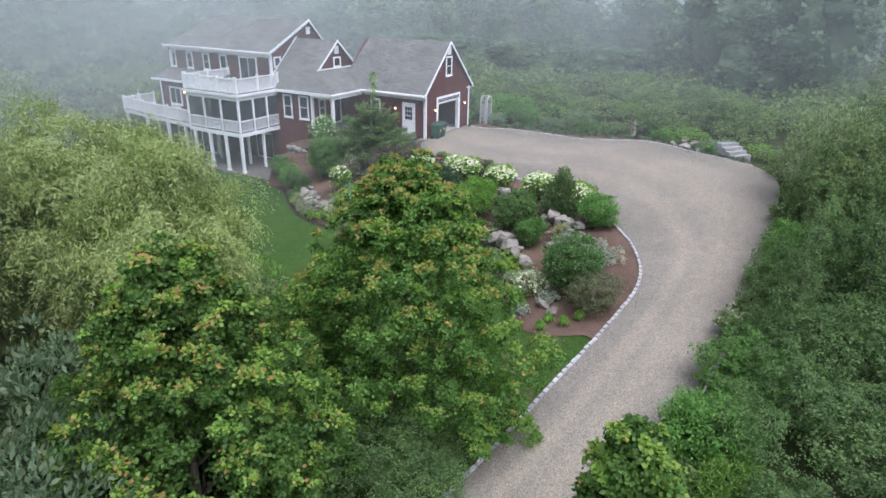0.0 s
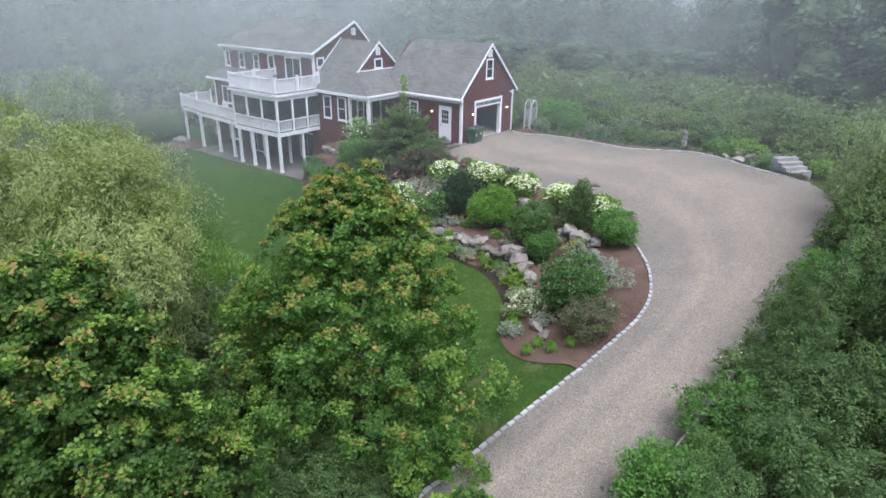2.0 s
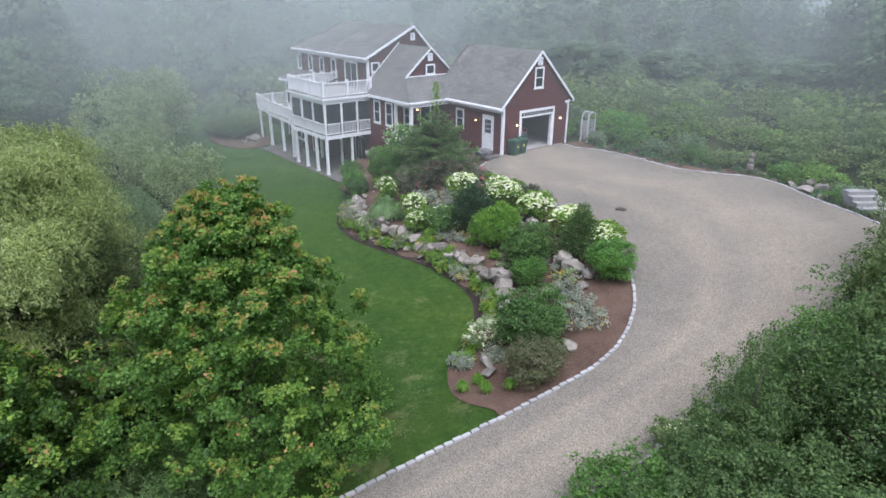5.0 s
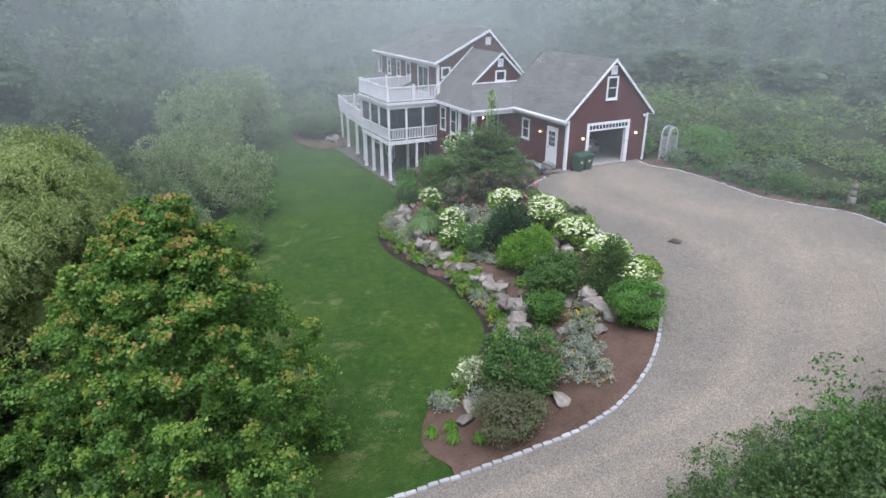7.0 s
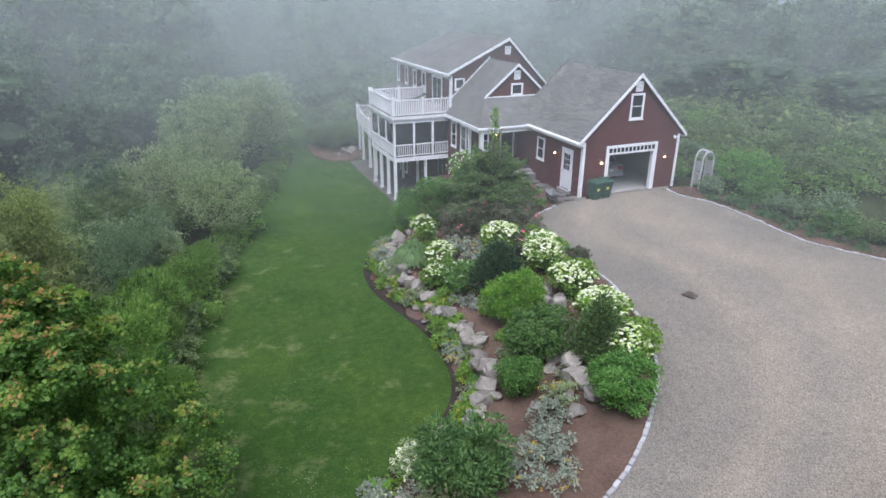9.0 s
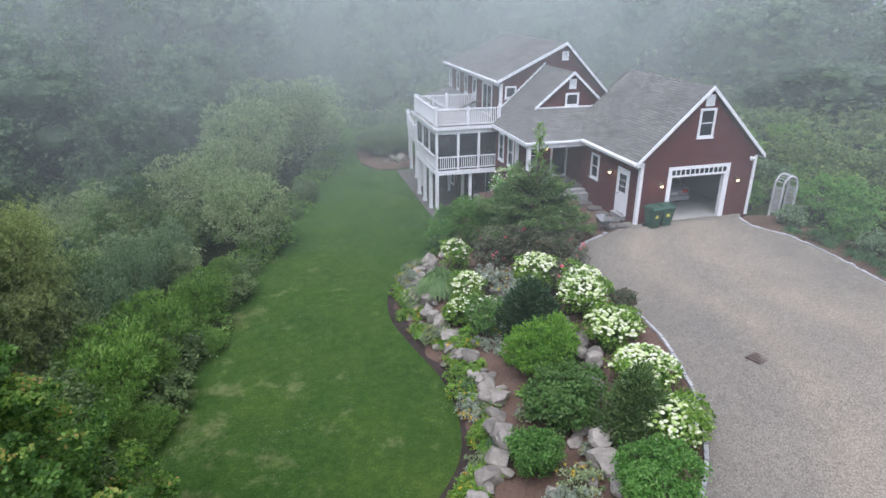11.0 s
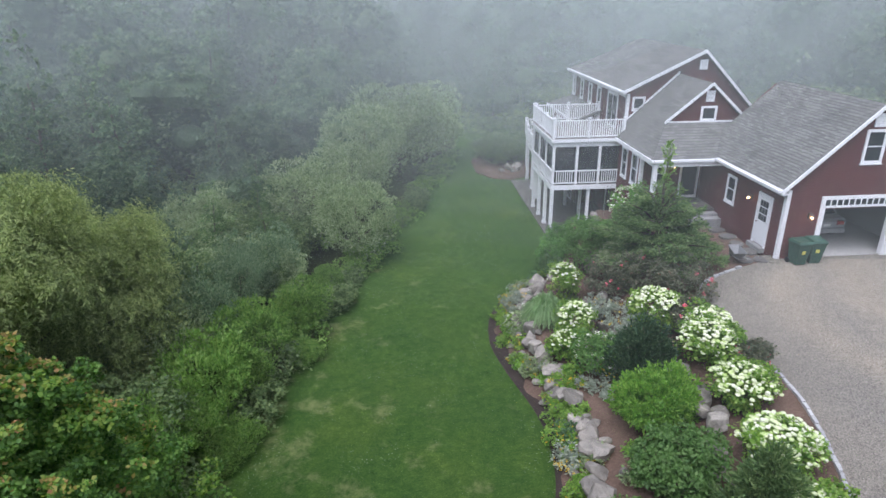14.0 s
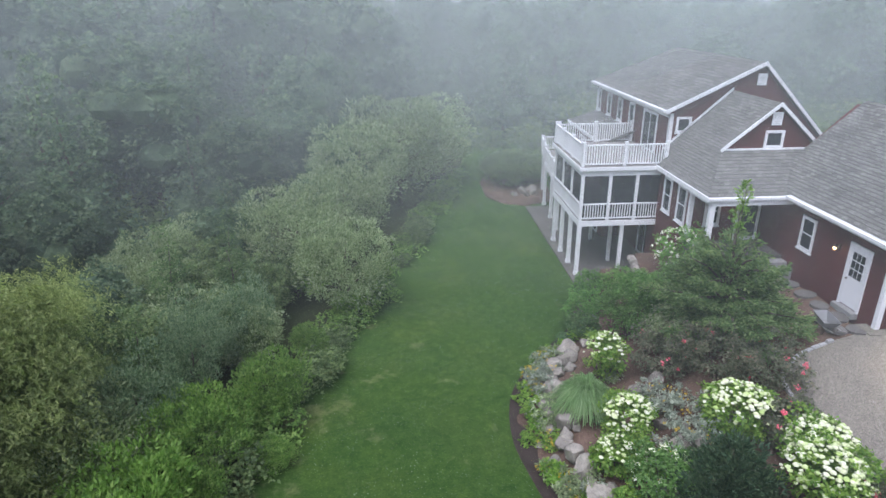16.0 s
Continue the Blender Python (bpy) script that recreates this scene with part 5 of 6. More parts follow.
for x, y in resample(OUTER[(OUTER[:, 0] > -27) & (OUTER[:, 0] < 2.5) & (OUTER[:, 1] < -19)], 40):
    q = R.uniform(0.3, 0.55)
    put("brush3" if R.random() < 0.7 else "brush2", x, y - R.uniform(0.7, 1.1), gz(x, y) + 0.2, q, q * R.uniform(0.7, 1.2), R.uniform(0, 6), "low growth along the drive")
for x, y, s, sz in ((-15.0, -24.0, 0.75, 0.85), (-12.9, -24.2, 0.9, 1.0), (-7.4, -23.6, 0.8, 0.98), (-13.2, -26.0, 1.0, 1.15), (-9.6, -26.6, 1.1, 1.3), (-5.0, -27.4, 1.2, 1.35), (3.4, -26.0, 1.1, 1.2)):
    put("sapling", x, y, gz(x, y), s, sz, x, "saplings along the drive")
maple((-29.2, -21.9, -3.3), 7.0, 1.6, 90, 24, "small yellow-green maple beside the drive", orange=0.2)
# brushland beyond the house and the drive
for i in range(400):
    x, y = 6.5 + 32 * R.random() ** 1.5, R.uniform(-34, 40)
    if (x < 7.6 and -19 < y < 1.5) or (x < 8.6 and 1.5 < y < 25) or (-2.5 < y < 1.5 and x < 9.8) or not free(x, y, 1.7):
        continue
    s = R.uniform(0.55, 1.05) * (0.7 if x < 11 and y < 2 else 1.0)
    k = R.random()
    put("brush" if k < 0.5 else ("brush2" if k < 0.75 else "brush3"), x, y, gz(x, y), s, s * R.uniform(0.6, 1.0), R.uniform(0, 6), "wild shrubs of the brushland")
for i in range(50):
    x, y = R.uniform(-8, 10), R.uniform(25, 46)
    if (x < -2.5 and y < 40) or not free(x, y, 2.0):
        continue
    s = R.uniform(0.6, 1.1)
    put("brush" if R.random() < 0.6 else "brush3", x, y, gz(x, y), s, s * R.uniform(0.6, 0.95), R.uniform(0, 6), "wild shrubs of the brushland")


def thicket(count, seed, near, far, material):
    """The uncountable growth of the far brushland: mounds of leaves out into the mist."""
    rng = np.random.default_rng(seed)
    m = count // 60
    ang, rad = rng.uniform(-0.75, 2.6, m), near + (far - near) * rng.random(m) ** 0.8
    cx, cy = -10 + np.cos(ang) * rad, -6 + np.sin(ang) * rad
    cz = far_z(cx, cy) + 0.02 * bumps(cx, cy, 0.02, 2.5) + smooth01((np.hypot(cx, cy) - 30) / 60) * bumps(cx, cy, 0.02, 2.5)
    keep = ~((cx < -2) & (cy < 40) & (cx > -22)) & ~((cx > -3) & (cx < 9) & (cy < 27))
    cx, cy, cz = cx[keep], cy[keep], cz[keep]
    sz = rng.uniform(0.7, 2.0, len(cx)) * (1 + 0.012 * rad[keep])
    d = rng.normal(size=(len(cx), 60, 3))
    d /= np.linalg.norm(d, axis=2)[..., None]
    d[..., 2] = np.abs(d[..., 2])
    p = np.stack([cx, cy, cz], -1)[:, None, :] + d * sz[:, None, None] * np.array([1.1, 1.1, 0.8]) * rng.uniform(0.8, 1.05, (len(cx), 60, 1))
    me = leaves("thicket", p.reshape(-1, 3), d.reshape(-1, 3), 0.55, 0.4, rng, material=material)
    tagged(new("thicket", me), "grey-green brush fading into the mist", "brush", "", "stuff")


thicket(64000, 61, 34, 75, BRUSH)
thicket(24000, 62, 30, 70, HEDGE)


# ---- planting bed ----
def shrub(name, x, y, r, h, label, material, clumps, seed, length=0.09, width=0.05, per=9, group="", category="shrub", low=0.05, n=9, size=0.09, z=None, **kw):
    me = crown_mesh("foliage", round_blobs(r, h, n, np.random.default_rng(seed), low), clumps, per, size, length * 1.2, width * 1.2, material, seed, shell=0.3, **kw)
    return plant(name, (x, y, bed_z(x, y) if z is None else z), label, category, me, None, group)


def cover(me, t, label=""):
    return tagged(part("flower_cover", me, None, t, label), kind="stuff")


def bloom_mesh(r, h, count, seed, ball, petals, material, top=0.35):
    """Flower heads over the upper side of a shrub: tight balls of small petals."""
    rng = np.random.default_rng(seed)
    d = rng.normal(size=(count * 4, 3))
    d /= np.linalg.norm(d, axis=1)[:, None]
    d = d[d[:, 2] > -0.25 + top * rng.random(len(d))][:count]
    c = np.array([0, 0, h * 0.5]) + d * np.array([r, r, h * 0.52]) * rng.uniform(0.95, 1.08, (len(d), 1))
    q = rng.normal(size=(len(c), petals, 3))
    q /= np.linalg.norm(q, axis=2)[..., None]
    k = rng.uniform(0.7, 1.2, (len(c), 1, 1))
    p = (c[:, None, :] + q * ball * k * np.array([1, 1, 0.8])).reshape(-1, 3)
    return leaves("blooms", p, q.reshape(-1, 3) * 0.4, ball * 0.9, ball * 0.9, rng, 0, 0.6, material)


def head_mesh(seed, ball=0.1):
    """A round flower head, knobbly with florets."""
    rng = np.random.default_rng(seed)
    bm = bmesh.new()
    bmesh.ops.create_icosphere(bm, subdivisions=2, radius=ball)
    for v in bm.verts:
        v.co *= rng.uniform(0.84, 1.12)
        v.co.z *= 0.62
    me = bpy.data.meshes.new("flower_head")
    bm.to_mesh(me)
    bm.free()
    me.materials.append(BLOSSOM)
    return me


HEADS = [head_mesh(s, b) for s, b in ((1, 0.062), (2, 0.073), (3, 0.048), (4, 0.056), (5, 0.067), (6, 0.040))]


def hydrangea(x, y, r, h, seed, count=70, z=None):
    rng = np.random.default_rng(seed)
    t = shrub("hydrangea", x, y, r * 0.92, h * 0.95, "hydrangea covered in round white flower heads", HYD, int(460 * r), seed, 0.085, 0.06, 9, "hydrangeas", "hydrangea", z=z)
    d = rng.normal(size=(count * 5, 3))
    d /= np.linalg.norm(d, axis=1)[:, None]
    d = d[d[:, 2] > 0.05 + 0.6 * rng.random(len(d)) ** 0.8][:count]
    d = d[np.argsort(-d[:, 2])]
    for k, w in enumerate(d):
        ob = part("flower_head", HEADS[int(rng.integers(6))], None, t)
        q = rng.uniform(0.93, 1.05)
        ob.location = (w[0] * r * q, w[1] * r * q, h * 0.5 + w[2] * h * 0.54 * q)
        ob.rotation_euler = (0, 0, k)
    return t


for i, (x, y, r, h, c) in enumerate(((-7.15, -13.7, 0.9, 1.35, 80), (-6.6, -11.4, 1.0, 1.4, 90), (-6.15, -8.8, 0.95, 1.25, 75), (-6.05, -6.5, 1.0, 1.35, 90), (-5.6, -5.5, 0.85, 1.3, 70), (-6.8, -4.0, 0.95, 1.5, 60), (-9.8, -3.9, 0.75, 1.0, 26), (-9.3, -2.9, 0.75, 1.55, 50), (-8.9, 0.5, 0.7, 1.7, 32))):
    hydrangea(x, y, r, h, 100 + 3 * i, int(c * 3.2))
shrub("clipped_shrub", -8.6, -15.25, 0.88, 1.35, "dense bright green rounded shrub", BOX, 900, 131, 0.065, 0.04, 12, "round shrubs", n=16)
shrub("clipped_shrub", -10.5, -12.5, 0.62, 1.2, "dense bright green rounded shrub", BOX, 760, 132, 0.06, 0.04, 12, "round shrubs", n=14)
shrub("barberry", -8.45, -8.3, 1.05, 1.75, "bright green upright feathery shrub", BRIGHT, 1000, 133, 0.11, 0.045, 11, spiky=True, spread=0.5, n=14)
shrub("dogwood_shrub", -8.95, -11.0, 1.05, 1.75, "loose mid-green leafy shrub", SHRUBBY, 900, 134, 0.09, 0.055, 10, n=16)
shrub("rhododendron", -13.9, -15.9, 1.12, 2.0, "broad dark green shrub with large leaves", SHINE, 800, 135, 0.13, 0.05, 10, n=16, spiky=True, droop=-0.2, spread=0.7)
shrub("spirea", -15.2, -17.2, 0.98, 1.35, "low rounded shrub with faded pinkish heads", RUSTGREEN, 620, 136, 0.06, 0.04, 10, n=14)
t = shrub("white_flowering_shrub", -9.1, -5.1, 0.85, 1.4, "loose grey-green shrub with small white flowers", SHRUBBY, 420, 138, 0.08, 0.045, 9)
cover(bloom_mesh(0.8, 1.4, 40, 1138, 0.05, 12, BLOOM, 0.9), t)
shrub("boxwood", -7.15, 3.0, 1.1, 2.6, "large dense green rounded shrub", SHRUBBY, 1500, 139, 0.065, 0.042, 11, n=20)
shrub("boxwood", -8.1, 5.4, 0.75, 1.4, "small dense green rounded shrub", BOX, 420, 140, 0.07, 0.045, 10)
shrub("boxwood", -7.6, 6.7, 0.6, 1.1, "small dense green rounded shrub", BOX, 300, 141, 0.07, 0.045, 10)
shrub("boxwood", -8.6, 4.0, 0.55, 0.8, "small dense green rounded shrub", SHINE, 260, 142, 0.07, 0.045, 10)
shrub("leafy_shrub", -5.6, 3.6, 1.1, 2.0, "mid-green leafy shrub behind the cedar", SHRUBBY, 700, 163, 0.09, 0.055, 10, n=14)
shrub("leafy_shrub", -6.3, 1.2, 1.0, 1.9, "grey-green twiggy shrub beside the cedar", OLIVE, 520, 164, 0.09, 0.045, 9, n=12)
for i, (x, y, r, h) in enumerate(((-6.0, -1.3, 1.25, 1.5), (-4.9, -2.0, 1.15, 1.3), (-6.9, 0.2, 1.1, 1.6), (-5.15, -7.2, 0.6, 0.95), (-5.9, -4.7, 0.55, 1.35))):
    t = shrub("rose_bush", x, y, r, h, "russet rose bush with a few pink flowers", RUSSET, 420, 143 + i, 0.09, 0.05, 9, "rose bushes")
    cover(bloom_mesh(r, h, 9, 150 + i, 0.06, 18, PINK), t, "pink roses")
t = shrub("climbing_rose", -4.4, 5.6, 0.95, 1.9, "climbing rose thick with small white flowers", BOX, 300, 155, 0.09, 0.05, 9, z=-0.3)
cover(bloom_mesh(0.95, 1.9, 90, 156, 0.05, 14, BLOOM), t)
t = shrub("white_daisy_bush", -14.5, -14.3, 0.75, 1.0, "grey-green shrub dotted with white flowers", OLIVE, 160, 157, 0.08, 0.04, 8)
cover(bloom_mesh(0.75, 1.0, 75, 158, 0.055, 14, BLOOM), t)


def conifer(name, x, y, h, r, seed, label, clumps=900, needles=PINE, lean=0.8):
    rng = np.random.default_rng(seed)
    b = []
    for k in range(26):
        f = k / 26
        a = k * 2.4
        rr = r * (1 - f) ** lean * rng.uniform(0.65, 1.2)
        b.append((math.cos(a) * rr * 0.55, math.sin(a) * rr * 0.55, h * (0.12 + 0.72 * f), 0.12 + rr * 0.5, 0.12 + rr * 0.5, 0.22 + 0.12 * h * (1 - f)))
    b.append((0, 0, h * 0.9, 0.18, 0.18, h * 0.1))
    p, o = crown_points(b, clumps, 14, 0.22, rng, 0.5)
    return plant(name, (x, y, bed_z(x, y)), label, "conifer", leaves("crown", p, o + (0, 0, 0.2), 0.16, 0.045, rng, 0, 0.45, needles, True), limbs("trunk", h * 0.95, 0.09, rng, r, 9))


def spreading_cedar(x, y, seed):
    """Layered boughs reaching wide and low, with one slender shoot above."""
    rng = np.random.default_rng(seed)
    P, O = [], []
    wood = Build()
    wood.tube([(0, 0, -0.3), (0.1, 0.05, 1.5), (0.0, 0.1, 3.4), (0.05, 0.0, 5.3)], [0.12, 0.09, 0.05, 0.012], 8)
    for k in range(70):
        f = k / 70
        a = k * 2.4 + rng.normal() * 0.3
        z0 = 0.25 + 2.35 * f + rng.normal() * 0.2
        L = (2.65 - 1.75 * f ** 1.6) * rng.uniform(0.5, 1.2)
        d = np.array([math.cos(a), math.sin(a), 0.0])
        lift = rng.uniform(0.05, 0.7) + 0.3 * f
        wood.tube([(0, 0, z0), tuple(d * L * 0.5 + (0, 0, z0 + lift * 0.7)), tuple(d * L + (0, 0, z0 + lift))], [0.045, 0.03, 0.008], 5)
        n = int(330 * L)
        s = rng.uniform(0.25, 1.03, n)
        side = np.array([-d[1], d[0], 0.0])
        off = rng.normal(size=n) * 0.33 * (1.15 - 0.6 * s)
        p = d[None] * (s * L)[:, None] + side[None] * off[:, None]
        p[:, 2] = z0 + lift * s ** 1.2 - 0.35 * off ** 2 + rng.normal(size=n) * 0.07
        P.append(p)
        O.append(d[None] * 0.8 + side[None] * (np.sign(off) * 0.7)[:, None] + (0, 0, 0.25))
    n = 620
    s = rng.random(n)
    a = rng.uniform(0, 6.28, n)
    q = (0.58 * (1 - s) ** 0.7 + 0.09) * (0.6 + 0.5 * np.sin(s * 23.0)) * np.sqrt(rng.random(n))
    P.append(np.stack([np.cos(a) * q, np.sin(a) * q, 2.6 + 2.9 * s], -1))
    O.append(np.stack([np.cos(a), np.sin(a), 0.9 + 0 * a], -1))
    up = np.vstack(P)[:, 2] > 3.9
    tree = plant("cedar_tree", (x, y, bed_z(x, y)), "spreading dark green cedar with one slender leading shoot", "conifer", leaves("crown", np.vstack(P)[~up], np.vstack(O)[~up], 0.17, 0.05, rng, 0.1, 0.5, CEDAR, True), wood.mesh("trunk", True))
    tagged(part("leading_shoot", leaves("leading_shoot", np.vstack(P)[up], np.vstack(O)[up], 0.16, 0.05, rng, 0.1, 0.6, LUSH, True), None, tree, "yellow-green new shoot"), kind="stuff")
    return tree


spreading_cedar(-4.8, 0.9, 161)
conifer("juniper", -7.95, -5.9, 2.3, 1.3, 137, "dark green feathery spreading juniper", 1100, PINE, 0.6)
conifer("pine_tree", -7.95, -13.1, 2.3, 1.05, 162, "small dark green mugo pine", 900, CEDAR)


def tuft(x, y, r, h, blades, seed, label, material=GRASSY, name="ornamental_grass", z=None, group="", blade=0.02):
    """Arching blades of grass in one clump."""
    rng = np.random.default_rng(seed)
    a, q = rng.uniform(0, 6.28, blades), np.sqrt(rng.random(blades))
    n = 7
    k = np.linspace(0, 1, n)
    reach = (r * q)[:, None]
    rad = 0.2 * r * rng.random((blades, 1)) + reach * (0.3 * k + 0.7 * k ** 1.6)
    zz = h * (rng.uniform(0.8, 1.1, blades) - 0.15 * q)[:, None] * (2.5 * k - (1.5 + 0.75 * q)[:, None] * k ** 2)
    P = np.stack([np.cos(a)[:, None] * rad, np.sin(a)[:, None] * rad, zz], -1)
    side = np.stack([-np.sin(a), np.cos(a), 0 * a], -1)[:, None, :] * (blade * (1 - 0.8 * k))[None, :, None]
    v = np.stack([P - side, P + side], 2).reshape(-1, 3)
    b = Build()
    b.v = [tuple(p) for p in v]
    b.f = [(i * 2 * n + 2 * j, i * 2 * n + 2 * j + 1, i * 2 * n + 2 * j + 3, i * 2 * n + 2 * j + 2) for i in range(blades) for j in range(n - 1)]
    me = bpy.data.meshes.new("blades")
    me.from_pydata(b.v, [], b.f)
    me.materials.append(material)
    t = thing(name, (x, y, bed_z(x, y) if z is None else z), label, "grass", group)
    tagged(part("blade_tuft", me, None, t), kind="stuff")
    return t


tuft(-10.0, -1.1, 1.05, 1.3, 1300, 171, "large fountain of green ornamental grass", FOUNTAIN, blade=0.032)
for i, (x, y) in enumerate(((-17.0, -15.8), (-16.7, -16.6), (-16.0, -17.0), (-16.4, -15.9), (-11.0, -9.6), (-11.2, -10.6), (-11.3, -3.2))):
    tuft(x, y, 0.26, 0.48, 170, 172 + i, "small green tuft of grass in the mulch", BRIGHT, "grass_tuft", None, "small tufts")
for i, (x, y, r, h, m, f) in enumerate(((-12.0, -16.6, 0.85, 0.75, SILVERLEAF, YELLOW), (-11.5, -15.8, 0.75, 0.7, SILVERLEAF, None), (-12.4, -15.6, 0.55, 0.55, SILVERLEAF, YELLOW), (-10.6, -14.6, 0.7, 0.7, SILVERLEAF, None),
                                        (-9.9, -13.9, 0.6, 0.6, OLIVE, YELLOW), (-15.0, -15.2, 0.45, 0.4, SILVERLEAF, None), (-15.9, -14.4, 0.4, 0.35, SILVERLEAF, None), (-7.75, -2.9, 0.95, 0.9, SILVERLEAF, YELLOW), (-7.95, -2.0, 0.75, 0.8, SILVERLEAF, YELLOW), (-7.5, -3.9, 0.85, 0.85, SILVERLEAF, YELLOW), (-10.9, 1.6, 0.55, 0.5, SILVERLEAF, YELLOW), (-10.2, 2.5, 0.6, 0.5, OLIVE, YELLOW), (-8.9, -5.3, 0.6, 0.6, SILVERLEAF, YELLOW),
                                        (-8.4, -4.0, 0.7, 0.6, SILVERLEAF, YELLOW), (-10.9, -4.0, 0.6, 0.5, OLIVE, YELLOW), (-11.0, -7.7, 0.55, 0.5, HYD, YELLOW), (-11.0, -8.7, 0.5, 0.45, SILVERLEAF, YELLOW), (-10.9, -6.7, 0.5, 0.4, HYD, None), (-10.8, 0.6, 0.6, 0.6, SILVERLEAF, YELLOW), (-11.1, -0.6, 0.55, 0.55, OLIVE, BLOOM), (-10.4, 2.0, 0.6, 0.5, SILVERLEAF, YELLOW), (-11.5, -11.2, 0.45, 0.4, OLIVE, None), (-12.4, -12.8, 0.5, 0.4, HYD, YELLOW))):
    t = shrub("perennial", x, y, r, h, {SILVERLEAF: "low silvery-leaved garden perennial", OLIVE: "low grey-green garden perennial", HYD: "low lime-green garden perennial"}[m] + (" with small flowers" if f else ""), m, int(170 * r), 190 + 2 * i, 0.09, 0.045, 8, "perennials", "perennial", 0.0, 6, 0.06)
    if f:
        cover(bloom_mesh(r, h, 24, 191 + 2 * i, 0.035, 9, f), t)


foot_line = resample(EDGE[EDGE[:, 1] > -14.5], 72)
for i in range(92):
    if i < 72:
        x, y = foot_line[i] + (R.uniform(0.45, 1.3), R.uniform(-0.2, 0.2))
    else:
        x, y = R.uniform(-10.2, -8.6), R.uniform(-13.5, 0.5)
    if y > 5 or R.random() < 0.12:
        continue
    m = (SILVERLEAF, OLIVE, HYD, HYD, HYD, BRIGHT, GRASSY)[int(R.integers(7))]
    r = R.uniform(0.22, 0.46)
    t = shrub("perennial", x, y, r, r * R.uniform(0.7, 1.1), "low leafy garden perennial among the stones", m, int(200 * r), 700 + 2 * i, 0.08, 0.045, 8, "perennials", "perennial", 0.0, 6, 0.05)
    if R.random() < 0.45:
        cover(bloom_mesh(r, r * 0.9, 20, 701 + 2 * i, 0.035, 9, YELLOW if R.random() < 0.7 else BLOOM), t)


# ---- boulders ----
def boulder_mesh(seed):
    rng = np.random.default_rng(seed)
    bm = bmesh.new()
    bmesh.ops.create_icosphere(bm, subdivisions=3, radius=0.5)
    cuts = [(Vector(rng.normal(size=3)).normalized(), rng.uniform(0.22, 0.40)) for _ in range(12)]
    for v in bm.verts:
        for nrm, d in cuts:
            k = v.co.dot(nrm)
            if k > d:
                v.co -= nrm * (k - d) * 0.97
        v.co += v.co.normalized() * 0.045 * noise.noise(v.co * 5 + Vector((seed, 0, 0)))
    me = bpy.data.meshes.new("boulder")
    bm.to_mesh(me)
    bm.free()
    me.materials.append(STONE)
    return me


STONES = [boulder_mesh(s) for s in range(7)]


def boulder(x, y, s, flat=0.7, lift=0.0, label="rounded grey fieldstone boulder in the bed wall", z=None):
    ob = new("boulder", STONES[int(R.integers(7))])
    ob.location = (x, y, (bed_z(x, y) if z is None else z) + s * flat * 0.22 + lift)
    ob.rotation_euler = (R.normal() * 0.25, R.normal() * 0.25, R.uniform(0, 6.28))
    ob.scale = (s * R.uniform(0.9, 1.3), s * R.uniform(0.8, 1.05), s * flat * R.uniform(0.85, 1.15))
    return tagged(ob, label, "boulder", "boulders of the bed")


wall_low = resample(spline([(-12.6, -13.2), (-11.4, -12.1), (-10.7, -10.8), (-10.4, -9.2), (-10.25, -7.6), (-10.4, -6.0), (-10.7, -4.2), (-10.9, -2.4), (-10.7, -0.6), (-10.2, 1.4), (-9.4, 3.0)]), 40)
for i, (x, y) in enumerate(wall_low):
    boulder(x + R.normal() * 0.12, y + R.normal() * 0.1, R.uniform(0.55, 1.05), R.uniform(0.8, 1.1), 0.06)
    if i % 2:
        boulder(x - 0.45 + R.normal() * 0.1, y + R.normal() * 0.15, R.uniform(0.4, 0.65), 0.75)
    if i % 3 == 0:
        boulder(x + 0.45 + R.normal() * 0.1, y + R.normal() * 0.15, R.uniform(0.35, 0.6), 0.8)
wall_high = resample(spline([(-9.2, -14.6), (-8.9, -13.2), (-8.3, -11.6), (-7.6, -10.2), (-7.2, -8.8), (-7.2, -7.2), (-7.6, -5.0), (-8.0, -2.6), (-7.8, -0.8)]), 26)
for i, (x, y) in enumerate(wall_high):
    boulder(x + R.normal() * 0.15, y + R.normal() * 0.1, R.uniform(0.6, 1.0), R.uniform(0.8, 1.05), 0.08)
    if i % 2:
        boulder(x - 0.5, y + R.normal() * 0.2, R.uniform(0.4, 0.65), 0.8)
for x, y, s in ((-13.2, -17.0, 0.75), (-15.4, -15.2, 0.7), (-15.9, -15.8, 0.75), (-9.9, -14.9, 0.6), (-10.3, -13.6, 0.6), (-14.6, -15.2, 0.5), (-7.6, 27.5, 0.9)):
    boulder(x, y, s, 0.6)


# ---- small structures ----
def tinted_granite():
    m, nt, b = shader("granite_block", 0.85, 0.2)
    v = coords(nt)
    c = ramp(nt, fac_noise(nt, v, 30.0, 6.0, 0.75), [(0.3, (0.25, 0.25, 0.25)), (0.7, (0.44, 0.44, 0.43))])
    nt.links.new(random_tint(nt, c, 0.2), b.inputs["Base Color"])
    bump(nt, b, fac_noise(nt, v, 25.0), 0.4, 0.01)
    return m


BLOCK = tinted_granite()
FLAG = surface("flagstone", (0.085, 0.08, 0.074), (0.15, 0.143, 0.132), 2.0, 25.0, 0.9, 0.2, 0.4, 0.01)


